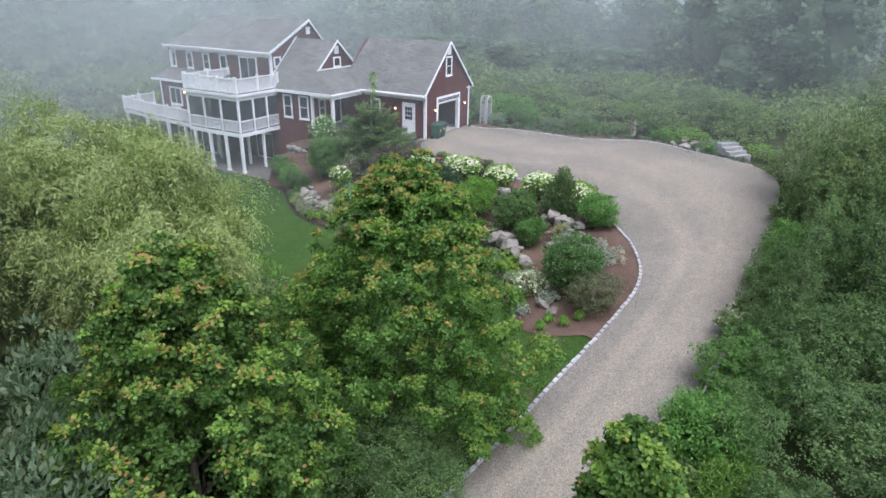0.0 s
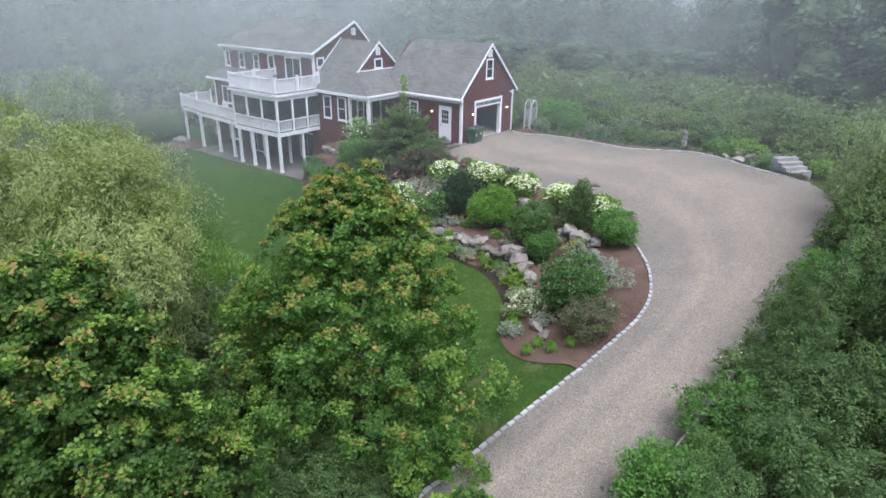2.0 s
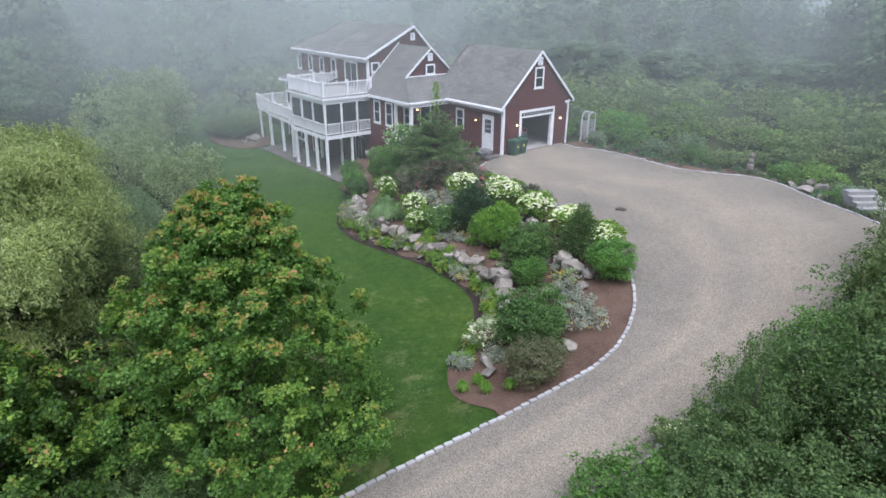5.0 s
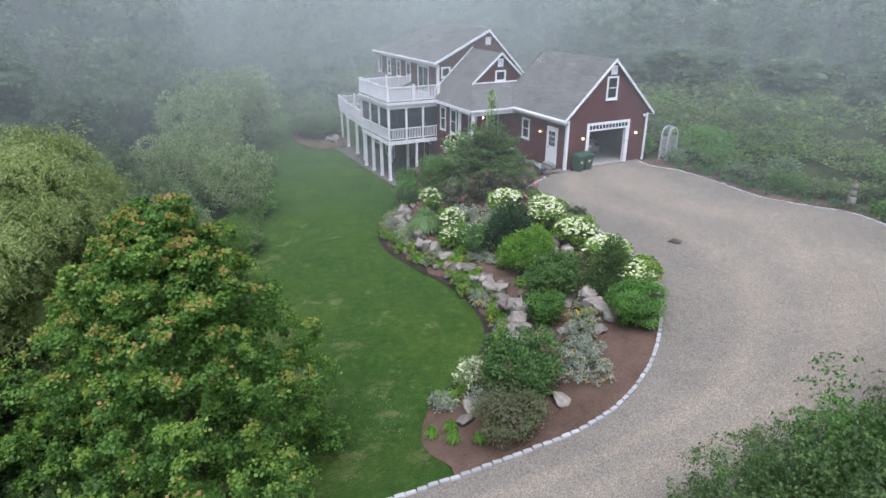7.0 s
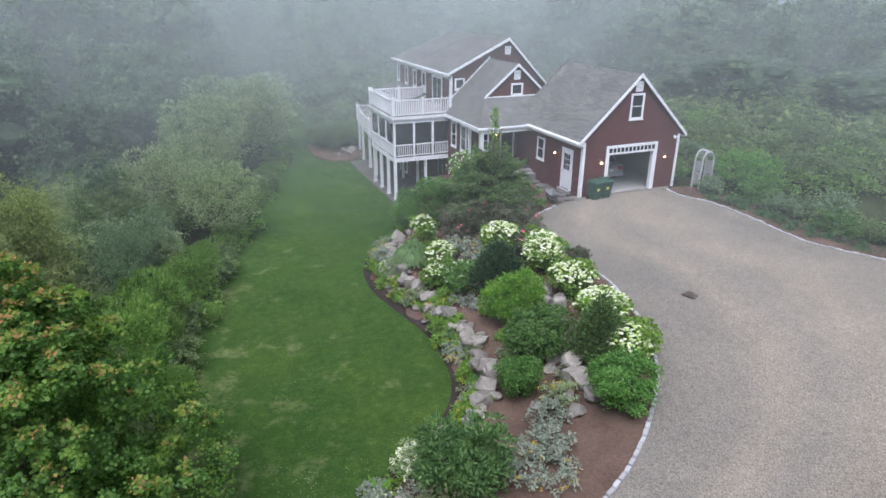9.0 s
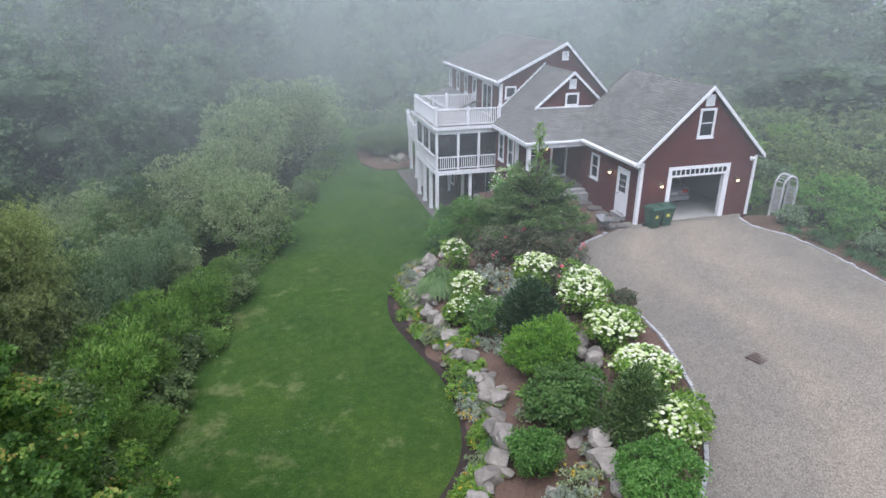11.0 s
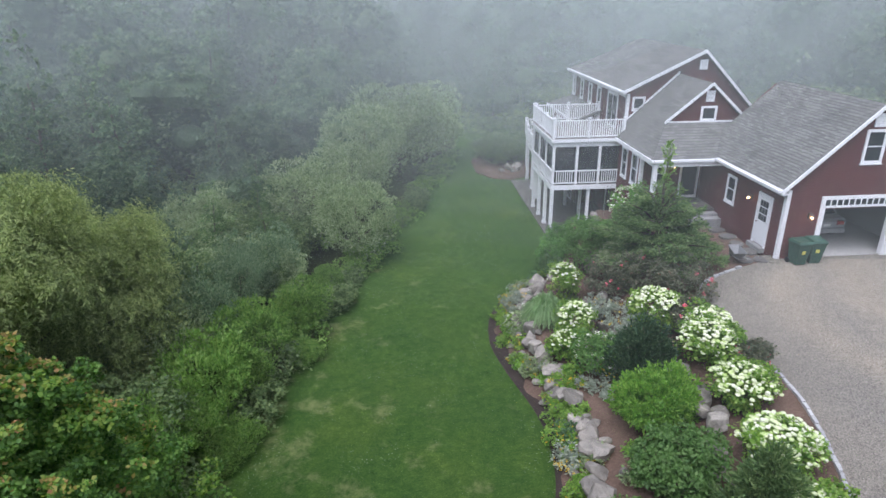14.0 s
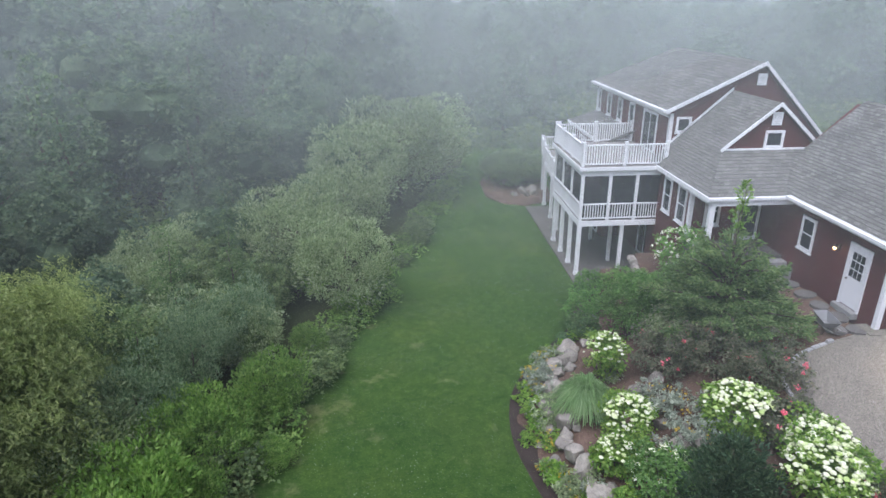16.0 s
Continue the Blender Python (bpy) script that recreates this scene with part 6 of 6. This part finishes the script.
def block_mesh(seed, l, w, h):
    """A split granite block with chamfered, uneven edges."""
    r = np.random.default_rng(seed)
    c = 0.02
    ring = [(-l / 2 + c, -w / 2), (l / 2 - c, -w / 2), (l / 2, -w / 2 + c), (l / 2, w / 2 - c), (l / 2 - c, w / 2), (-l / 2 + c, w / 2), (-l / 2, w / 2 - c), (-l / 2, -w / 2 + c)]
    vs = [(x + r.normal() * 0.006, y + r.normal() * 0.006, z) for k, z in ((1, -h), (1, -c), (0.86, 0)) for x, y in [(p[0] * k, p[1] * k) for p in ring]]
    b = Build().add(vs, [tuple(range(16, 24))] + [(8 * j + i, 8 * j + (i + 1) % 8, 8 * j + 8 + (i + 1) % 8, 8 * j + 8 + i) for j in range(2) for i in range(8)])
    return b.mesh("kerb_block")


BLOCKS = [block_mesh(s, 0.285, 0.125, 0.3) for s in range(5)]


def kerb(name, line, label, rise=0.07):
    k = thing(name, (0, 0, 0), label, "kerb", "", "structure")
    n = int(np.hypot(*np.diff(line, axis=0).T).sum() / 0.305)
    pts = resample(line, n + 1)
    for i in range(n):
        m, d = (pts[i] + pts[i + 1]) / 2, pts[i + 1] - pts[i]
        ob = part("kerb_block", BLOCKS[i % 5], BLOCK, k)
        ob.location = (m[0], m[1], float(drive_z(m[0], m[1])) + rise + R.normal() * 0.012)
        ob.rotation_euler = (R.normal() * 0.03, R.normal() * 0.03, math.atan2(d[1], d[0]) + R.normal() * 0.03)
    return k


kerb("kerb", KERB[KERB[:, 0] < -1.5][6:], "kerb of pale grey split granite blocks round the bed")
kerb("kerb", OUTER[(OUTER[:, 0] > 3.4) & (OUTER[:, 1] > -21.2)], "low granite kerb along the far side of the drive", 0.04)

# drain
dz = float(drive_z(-2.55, -11.35))
drain = thing("drain_grate", (-2.55, -11.35, dz), "square rusty cast-iron drain grate in the gravel", "drain")
drain.rotation_euler[2] = 0.25
drain.scale = (0.76, 0.76, 1.0)
part("frame", Build().box(-0.33, 0.33, -0.33, -0.27, -0.1, 0.035).box(-0.33, 0.33, 0.27, 0.33, -0.1, 0.035).box(-0.33, -0.27, -0.27, 0.27, -0.1, 0.035).box(0.27, 0.33, -0.27, 0.27, -0.1, 0.035), IRON, drain)
for k in range(6):
    part("bar", Build().box(-0.27, 0.27, -0.25 + k * 0.09, -0.205 + k * 0.09, -0.05, 0.03), IRON, drain)
for k in range(2):
    part("bar", Build().box(-0.11 + k * 0.18, -0.07 + k * 0.18, -0.27, 0.27, -0.05, 0.034), IRON, drain)
# black plate below the bars imitates the dark of a deep shaft
part("black_pit_plate", Build().box(-0.27, 0.27, -0.27, 0.27, -0.1, -0.06), BLACK, drain)


def wheelie_bin(x, y, turn):
    t = thing("wheeled_bin", (x, y, -0.005), "green plastic wheeled rubbish bin by the garage", "bin", "bins")
    t.rotation_euler[2] = turn
    b = Build()
    lo, hi = 0.21, 0.29
    b.add([(-lo, -lo, 0.06), (lo, -lo, 0.06), (lo, lo + 0.05, 0.06), (-lo, lo + 0.05, 0.06), (-hi, -hi - 0.05, 0.98), (hi, -hi - 0.05, 0.98), (hi, hi + 0.05, 0.98), (-hi, hi + 0.05, 0.98)], [(3, 2, 1, 0), (4, 5, 6, 7), (0, 1, 5, 4), (1, 2, 6, 5), (2, 3, 7, 6), (3, 0, 4, 7)])
    part("body", b, BIN_GREEN, t)
    part("rim", Build().box(-0.31, 0.31, -0.36, 0.36, 0.94, 0.99), BIN_GREEN, t)
    part("lid", Build().prism([(-0.32, -0.38, 0.992), (0.32, -0.38, 0.992), (0.29, -0.30, 1.06), (-0.29, -0.30, 1.06)], (0, 0.001, 0)).add([(-0.32, -0.38, 0.992), (0.32, -0.38, 0.992), (0.32, 0.38, 0.992), (-0.32, 0.38, 0.992), (-0.27, -0.28, 1.07), (0.27, -0.28, 1.07), (0.27, 0.30, 1.09), (-0.27, 0.30, 1.09)], [(3, 2, 1, 0), (4, 5, 6, 7), (0, 1, 5, 4), (1, 2, 6, 5), (2, 3, 7, 6), (3, 0, 4, 7)]), BIN_GREEN, t)
    part("handle", Build().tube([(-0.24, 0.42, 1.0), (0.24, 0.42, 1.0)], [0.02, 0.02], 8), BIN_GREEN, t)
    for s in (-1, 1):
        part("wheel", Build().tube([(s * 0.22, 0.27, 0.12), (s * 0.28, 0.27, 0.12)], [0.12, 0.12], 14), BLACK, t)
    part("sticker", Build().box(-0.10, 0.06, -0.300, -0.292, 0.55, 0.75), YELLOW_STICKER, t, "faded yellow sticker")
    return t



wheelie_bin(0.55, -0.62, 0.1)
wheelie_bin(1.25, -0.52, -0.05)


def wall_lamp(at, out, owner_label="lit lantern on the red clapboard wall"):
    t = thing("wall_lamp", at, owner_label, "lamp", "wall lamps")
    o = Vector(out)
    part("bracket", Build().beam((0, 0, 0.14), tuple(o * 0.14 + Vector((0, 0, 0.16))), 0.03, 0.03).box(-0.05 - abs(o.y) * 0.02, 0.05 + abs(o.y) * 0.02, -0.05, 0.05, -0.08, 0.16), IRON, t)
    c = o * 0.15
    part("shade", Build().tube([tuple(c + Vector((0, 0, 0.15))), tuple(c + Vector((0, 0, 0.06)))], [0.03, 0.09], 14), IRON, t)
    part("bulb", Build().tube([tuple(c + Vector((0, 0, 0.055))), tuple(c + Vector((0, 0, 0.0))), tuple(c + Vector((0, 0, -0.05)))], [0.035, 0.055, 0.02], 12), BULB, t, "warm glowing bulb", True)
    return t


wall_lamp((1.1, -0.05, 1.85), (0, -1, 0))
wall_lamp((5.35, -0.05, 1.82), (0, -1, 0))
wall_lamp((-0.05, 2.42, 1.95), (-1, 0, 0))
wall_lamp((-1.5, 7.35, 2.1), (0, -1, 0))
wall_lamp((-4.15, 19.6, 2.0), (-1, 0, 0))
t = thing("security_lamp", (6.0, -0.05, 2.9), "white twin floodlight under the garage eave", "lamp")
part("base", Build().box(-0.05, 0.05, -0.03, 0.05, -0.05, 0.05), WHITE, t)
for s in (-1, 1):
    part("head", Build().tube([(s * 0.05, -0.03, 0.0), (s * 0.12, -0.18, -0.05)], [0.04, 0.07], 10), WHITE, t)


# car in the garage, seen from behind
def parked_car(x, y):
    t = thing("car", (x, y, 0.02), "silver car parked inside the dim garage", "car")
    prof = [(0.0, 0.45), (0.0, 0.85), (0.12, 0.98), (0.55, 1.02), (1.0, 1.42), (1.5, 1.5), (2.4, 1.46), (3.1, 1.02), (4.1, 0.9), (4.35, 0.7), (4.35, 0.4), (3.9, 0.28), (0.3, 0.28)]
    b = Build()
    w = [0.82, 0.86, 0.86, 0.84, 0.68, 0.62, 0.62, 0.82, 0.84, 0.80, 0.80, 0.82, 0.82]
    n = len(prof)
    b.add([(s * w[i], p[0], p[1]) for s in (-1, 1) for i, p in enumerate(prof)], [tuple(range(n)), tuple(range(2 * n - 1, n - 1, -1))] + [(i, n + i, n + (i + 1) % n, (i + 1) % n) for i in range(n)])
    part("body", b, SILVER, t)
    part("rear_window", Build().prism([(-0.74, 0.58, 1.06), (0.74, 0.58, 1.06), (0.62, 0.98, 1.41), (-0.62, 0.98, 1.41)], (0, -0.012, 0.012)), GLASS, t)
    for s in (-1, 1):
        part("tail_light", Build().box(s * 0.62 - 0.17, s * 0.62 + 0.17, -0.012, 0.05, 0.72, 0.9), PINK_LENS, t, "red tail light")
        for yy in (0.75, 3.5):
            wheel = part("wheel", Build().tube([(s * 0.64, yy, 0.32), (s * 0.86, yy, 0.32)], [0.32, 0.32], 18), BLACK, t)
            part("rim", Build().tube([(s * 0.865, yy, 0.32), (s * 0.875, yy, 0.32)], [0.2, 0.18], 12), SILVER, wheel)
    part("bumper", Build().box(-0.84, 0.84, -0.08, 0.2, 0.36, 0.58), SILVER, t)
    part("number_plate", Build().box(-0.16, 0.16, -0.02, -0.002, 0.66, 0.78), WHITE, t)



parked_car(3.3, 1.75)


# arched arbor by the path
def arbor():
    t = thing("garden_arbor", (7.55, -0.95, 0.12), "white arched garden arbor with lattice sides", "arbor")
    t.scale = (0.72, 0.9, 0.86)
    for sx in (-0.56, 0.56):
        for sy in (-0.3, 0.3):
            part("post", Build().box(sx - 0.05, sx + 0.05, sy - 0.05, sy + 0.05, -0.3, 1.75), HAZED_WHITE, t)
        for k in range(6):
            part("slat", Build().box(sx - 0.012, sx + 0.012, -0.22 + k * 0.088 - 0.015, -0.22 + k * 0.088 + 0.015, 0.1, 1.7), HAZED_WHITE, t)
        for k in range(7):
            part("slat", Build().box(sx - 0.024, sx - 0.013, -0.25, 0.25, 0.2 + k * 0.22, 0.23 + k * 0.22), HAZED_WHITE, t)
    for sy in (-0.3, 0.3):
        pts = [(-0.56 * math.cos(a), sy, 1.75 + 0.6 * math.sin(a)) for a in [math.pi * k / 12 for k in range(13)]]
        b = Build().tube(pts, [0.055] * len(pts), 6)
        part("arch", b, HAZED_WHITE, t)
    for k in range(9):
        a = math.pi * (k + 1) / 10
        part("slat", Build().beam((-0.56 * math.cos(a), -0.3, 1.79 + 0.6 * math.sin(a)), (-0.56 * math.cos(a), 0.3, 1.79 + 0.6 * math.sin(a)), 0.05, 0.02), HAZED_WHITE, t)
    t.rotation_euler[2] = 0.0


arbor()


def wheelbarrow(x, y, z, turn):
    t = thing("wheelbarrow", (x, y, z), "grey metal wheelbarrow parked beside the house path", "wheelbarrow")
    tray = Build()
    lo = [(-0.24, -0.28, 0.30), (0.24, -0.28, 0.30), (0.20, 0.30, 0.30), (-0.20, 0.30, 0.30)]
    hi = [(-0.36, -0.48, 0.58), (0.36, -0.48, 0.58), (0.31, 0.60, 0.66), (-0.31, 0.60, 0.66)]
    inner_lo = [(p[0] * 0.93, p[1] * 0.93, p[2] + 0.02) for p in lo]
    inner_hi = [(p[0] * 0.95, p[1] * 0.95, p[2]) for p in hi]
    tray.add(lo + hi + inner_lo + inner_hi, [(3, 2, 1, 0), (8, 9, 10, 11)] + [(k, (k + 1) % 4, 4 + (k + 1) % 4, 4 + k) for k in range(4)] + [(8 + (k + 1) % 4, 8 + k, 12 + k, 12 + (k + 1) % 4) for k in range(4)] + [(4 + k, 4 + (k + 1) % 4, 12 + (k + 1) % 4, 12 + k) for k in range(4)])
    part("tray", tray, TIN, t)
    for s in (-1, 1):
        part("handle", Build().tube([(s * 0.10, 0.72, 0.20), (s * 0.2, 0.2, 0.28), (s * 0.27, -0.5, 0.36), (s * 0.29, -1.05, 0.48)], [0.02, 0.022, 0.022, 0.02], 8), OLD_WOOD, t)
        part("leg", Build().tube([(s * 0.24, -0.15, 0.31), (s * 0.27, -0.32, 0.0), (s * 0.25, -0.5, 0.34)], [0.015, 0.015, 0.015], 6), IRON, t)
    wheel = part("wheel", Build().tube([(-0.03, 0.72, 0.2), (0.03, 0.72, 0.2)], [0.12, 0.12], 16), IRON, t)
    part("tyre", Build().tube([(0, 0.72 + 0.16 * math.cos(a), 0.2 + 0.16 * math.sin(a)) for a in [2 * math.pi * k / 18 for k in range(19)]], [0.045] * 19, 8), BLACK, wheel)
    t.rotation_euler[2] = turn
    t.scale = (0.78, 0.78, 0.85)
    return t


wheelbarrow(-1.6, 0.2, -0.12, -0.12)


def deck_chair(x, y, z, turn):
    t = thing("deck_chair", (x, y, z), "white slatted wooden deck chair", "chair", "deck chairs")
    t.rotation_euler[2] = turn
    for sx in (-0.3, 0.3):
        part("leg", Build().box(sx - 0.03, sx + 0.03, -0.42, -0.34, 0.0, 0.55), WHITE, t)
        part("leg", Build().beam((sx, -0.35, 0.36), (sx, 0.55, 0.06), 0.05, 0.1), WHITE, t)
        part("armrest", Build().box(sx - 0.08, sx + 0.08, -0.5, 0.35, 0.55, 0.58), WHITE, t)
    for k in range(5):
        part("seat_slat", Build().beam((-0.3, -0.35 + k * 0.13, 0.41 - k * 0.045), (0.3, -0.35 + k * 0.13, 0.41 - k * 0.045), 0.11, 0.02), WHITE, t)
    for k in range(5):
        part("back_slat", Build().beam((-0.24 + k * 0.12, 0.2, 0.22), (-0.26 + k * 0.13, 0.55, 1.0), 0.02, 0.1), WHITE, t)


deck_chair(-5.6, 19.6, 0.30, -1.2)
deck_chair(-5.5, 18.0, 0.30, -1.5)

# stone steps and the bank beyond the drive
steps = thing("stone_steps", (5.35, -20.0, 0.32), "four rough granite steps up the bank", "steps")
steps.rotation_euler[2] = 0.96
for k in range(4):
    part("step", Build().box(-0.05 + k * 0.36, 0.42 + k * 0.36, -0.75, 0.75, -0.3, 0.17 + k * 0.18), FIELD_GRANITE, steps)
for x, y, s in ((6.3, -16.3, 0.8), (6.6, -15.6, 0.7), (7.2, -16.8, 0.9), (7.8, -16.0, 0.7), (5.9, -17.4, 0.6), (6.9, -14.6, 0.6), (5.4, -19.2, 0.6)):
    boulder(x, y, s, 0.8, 0.05, "grey boulder on the bank beyond the drive", gz(x, y) + 0.25)
st = thing("stone_ornament", (8.4, -12.4, 0.45), "pale stone garden ornament of stacked pieces", "ornament")
part("base", Build().tube([(0, 0, -0.4), (0, 0, 0.12), (0, 0, 0.18)], [0.2, 0.2, 0.14], 10), STONE, st)
part("shaft", Build().tube([(0, 0, 0.18), (0, 0, 0.35), (0, 0, 0.6)], [0.12, 0.16, 0.12], 10), STONE, st, "", True)
part("cap", Build().tube([(0, 0, 0.6), (0, 0, 0.68), (0, 0, 0.9)], [0.2, 0.18, 0.03], 10), STONE, st, "", True)
for i in range(60):
    s = i / 60
    p = resample(OUTER[(OUTER[:, 0] > 3.4) & (OUTER[:, 1] > -20.5) & (OUTER[:, 1] < -3)], 60)[i]
    x, y = p[0] + R.uniform(0.5, 1.5), p[1] + R.uniform(-0.3, 0.3)
    tuft(x, y, R.uniform(0.4, 0.7), R.uniform(0.35, 0.6), 90, 400 + i, "low brown-green grass clump along the kerb", RUSSET if R.random() < 0.4 else GRASSY, "grass_clump", gz(x, y) + 0.15, "grasses along the kerb")
for i, (x, y, r, h) in enumerate(((7.0, -2.2, 0.7, 0.9), (9.1, -1.5, 1.1, 1.9), (6.95, 0.5, 0.6, 1.5), (8.7, 1.2, 1.1, 2.0), (10.2, -2.6, 1.1, 1.7), (8.0, -4.4, 0.9, 1.1), (7.4, -6.6, 0.8, 0.9), (9.3, -3.4, 1.0, 1.2), (7.6, -9.4, 0.9, 0.9), (6.6, -18.4, 0.8, 0.9), (5.9, -18.2, 0.6, 0.8), (7.6, -14.6, 0.8, 1.0), (8.8, -8.0, 1.1, 1.3))):
    shrub("garden_shrub", x, y, r, h, "leafy green garden shrub on the bank", (SAGE, BOX, SHRUBBY)[i % 3], int(260 * r), 500 + i, 0.12, 0.06, 8, "shrubs on the bank", z=gz(x, y) + 0.05)
# rail fence and white roses along the hedgerow
fence = thing("rail_fence", (0, 0, 0), "weathered split-rail fence under the hedgerow", "fence")
fpts = [(-20.6, -21.95), (-18.3, -22.15), (-16.0, -22.35), (-13.7, -22.5), (-11.4, -22.65)]
for x, y in fpts:
    z = float(drive_z(x, y))
    part("post", Build().box(x - 0.07, x + 0.07, y - 0.07, y + 0.07, z - 0.4, z + 0.85), OLD_WOOD, fence)
for (x0, y0), (x1, y1) in zip(fpts, fpts[1:]):
    for h in (0.32, 0.66):
        part("rail", Build().beam((x0, y0, float(drive_z(x0, y0)) + h), (x1, y1, float(drive_z(x1, y1)) + h), 0.05, 0.11), OLD_WOOD, fence)
for i, (x, y, r, h) in enumerate(((-20.2, -21.9, 0.55, 0.8), (-21.0, -21.8, 0.5, 0.7), (-15.2, -22.3, 0.55, 0.9), (-14.2, -22.45, 0.5, 0.9), (-11.2, -22.6, 0.45, 0.9), (-4.6, -22.9, 0.5, 0.9), (1.6, -22.6, 0.6, 1.0))):
    t = shrub("rose_bush", x, y, r, h, "white rose bush growing through the rail fence", HEDGE, int(240 * r), 540 + 2 * i, 0.09, 0.055, 8, "white roses", z=float(drive_z(x, y)) - 0.05)
    cover(bloom_mesh(r, h, 26, 541 + 2 * i, 0.05, 12, BLOOM), t, "small white roses")

# stone retaining wall beside the house
rw = thing("retaining_wall", (0, 0, 0), "retaining wall of rounded fieldstones beside the house", "wall", "", "structure")
for row in range(6):
    for k in range(7):
        ob = part("stone", STONES[int(R.integers(7))], STONE, rw)
        f = (k + 0.5 * (row % 2)) / 7
        ob.location = (-5.75 + 0.5 * f + R.normal() * 0.03, 6.0 + 2.1 * f, -2.45 + row * 0.37)
        ob.rotation_euler = (R.normal() * 0.2, R.normal() * 0.2, R.uniform(0, 6))
        ob.scale = (0.5, 0.48, 0.5)
for row in range(6):
    for k in range(5):
        ob = part("stone", STONES[int(R.integers(7))], STONE, rw)
        ob.location = (-5.05 + 0.42 * (k + 0.5 * (row % 2)), 8.15 + R.normal() * 0.03, -2.45 + row * 0.37)
        ob.rotation_euler = (R.normal() * 0.2, R.normal() * 0.2, R.uniform(0, 6))
        ob.scale = (0.52, 0.5, 0.5)
part("core", Build().prism([(-5.6, 5.95, -2.7), (-5.15, 8.1, -2.7), (-3.3, 8.1, -2.7), (-3.3, 5.6, -2.7)], (0, 0, 2.3)), MULCH, rw)
# stepping stones to the side door
for i, (x, y, r) in enumerate(((-0.55, 0.1, 0.36), (-0.6, 1.0, 0.4), (-0.65, 1.9, 0.36), (-0.6, 2.8, 0.4), (-0.7, 3.7, 0.38), (-1.2, 0.2, 0.34))):
    ring = [(x + r * math.cos(a) * R.uniform(0.8, 1.1), y + r * math.sin(a) * R.uniform(0.8, 1.1), -0.12) for a in [2 * math.pi * k / 9 for k in range(9)]]
    ob = part("stepping_stone", Build().prism(ring, (0, 0, 0.11)), FLAG)
    tagged(ob, "flat grey stepping stone before the side door", "paving stone", "stepping stones")
# planted island at the lawn's far end
ib = Build().prism([(-9.6, 24.4, LAWN_Z - 0.1), (-8.6, 22.6, LAWN_Z - 0.1), (-7.2, 22.1, LAWN_Z - 0.1), (-5.2, 23.0, LAWN_Z - 0.1), (-4.6, 28, LAWN_Z - 0.1), (-6.5, 32, LAWN_Z - 0.1), (-8.6, 31, LAWN_Z - 0.1), (-9.6, 28, LAWN_Z - 0.1)], (0, 0, 0.16))
setting("planting_bed", ib, MULCH, "small mulched bed at the far end of the lawn", "planting bed")
for x, y, s in ((-7.0, 25.0, 0.9), (-6.3, 24.6, 0.8), (-7.6, 24.6, 0.6), (-6.8, 24.2, 0.6), (-6.1, 25.4, 0.9)):
    boulder(x, y, s, 0.6, 0.0, "rough grey boulder in the far bed", LAWN_Z + 0.06)
for i, (x, y, s) in enumerate(((-7.6, 27.2, 1.0), (-6.2, 27.6, 1.1), (-8.0, 29.0, 1.0), (-6.0, 30.0, 1.2), (-7.2, 31.0, 1.0))):
    put("hedge", x, y, LAWN_Z, 0.9 * s, 0.55 * s, i, "bushes in the far bed", "low spreading green bush in the far bed")
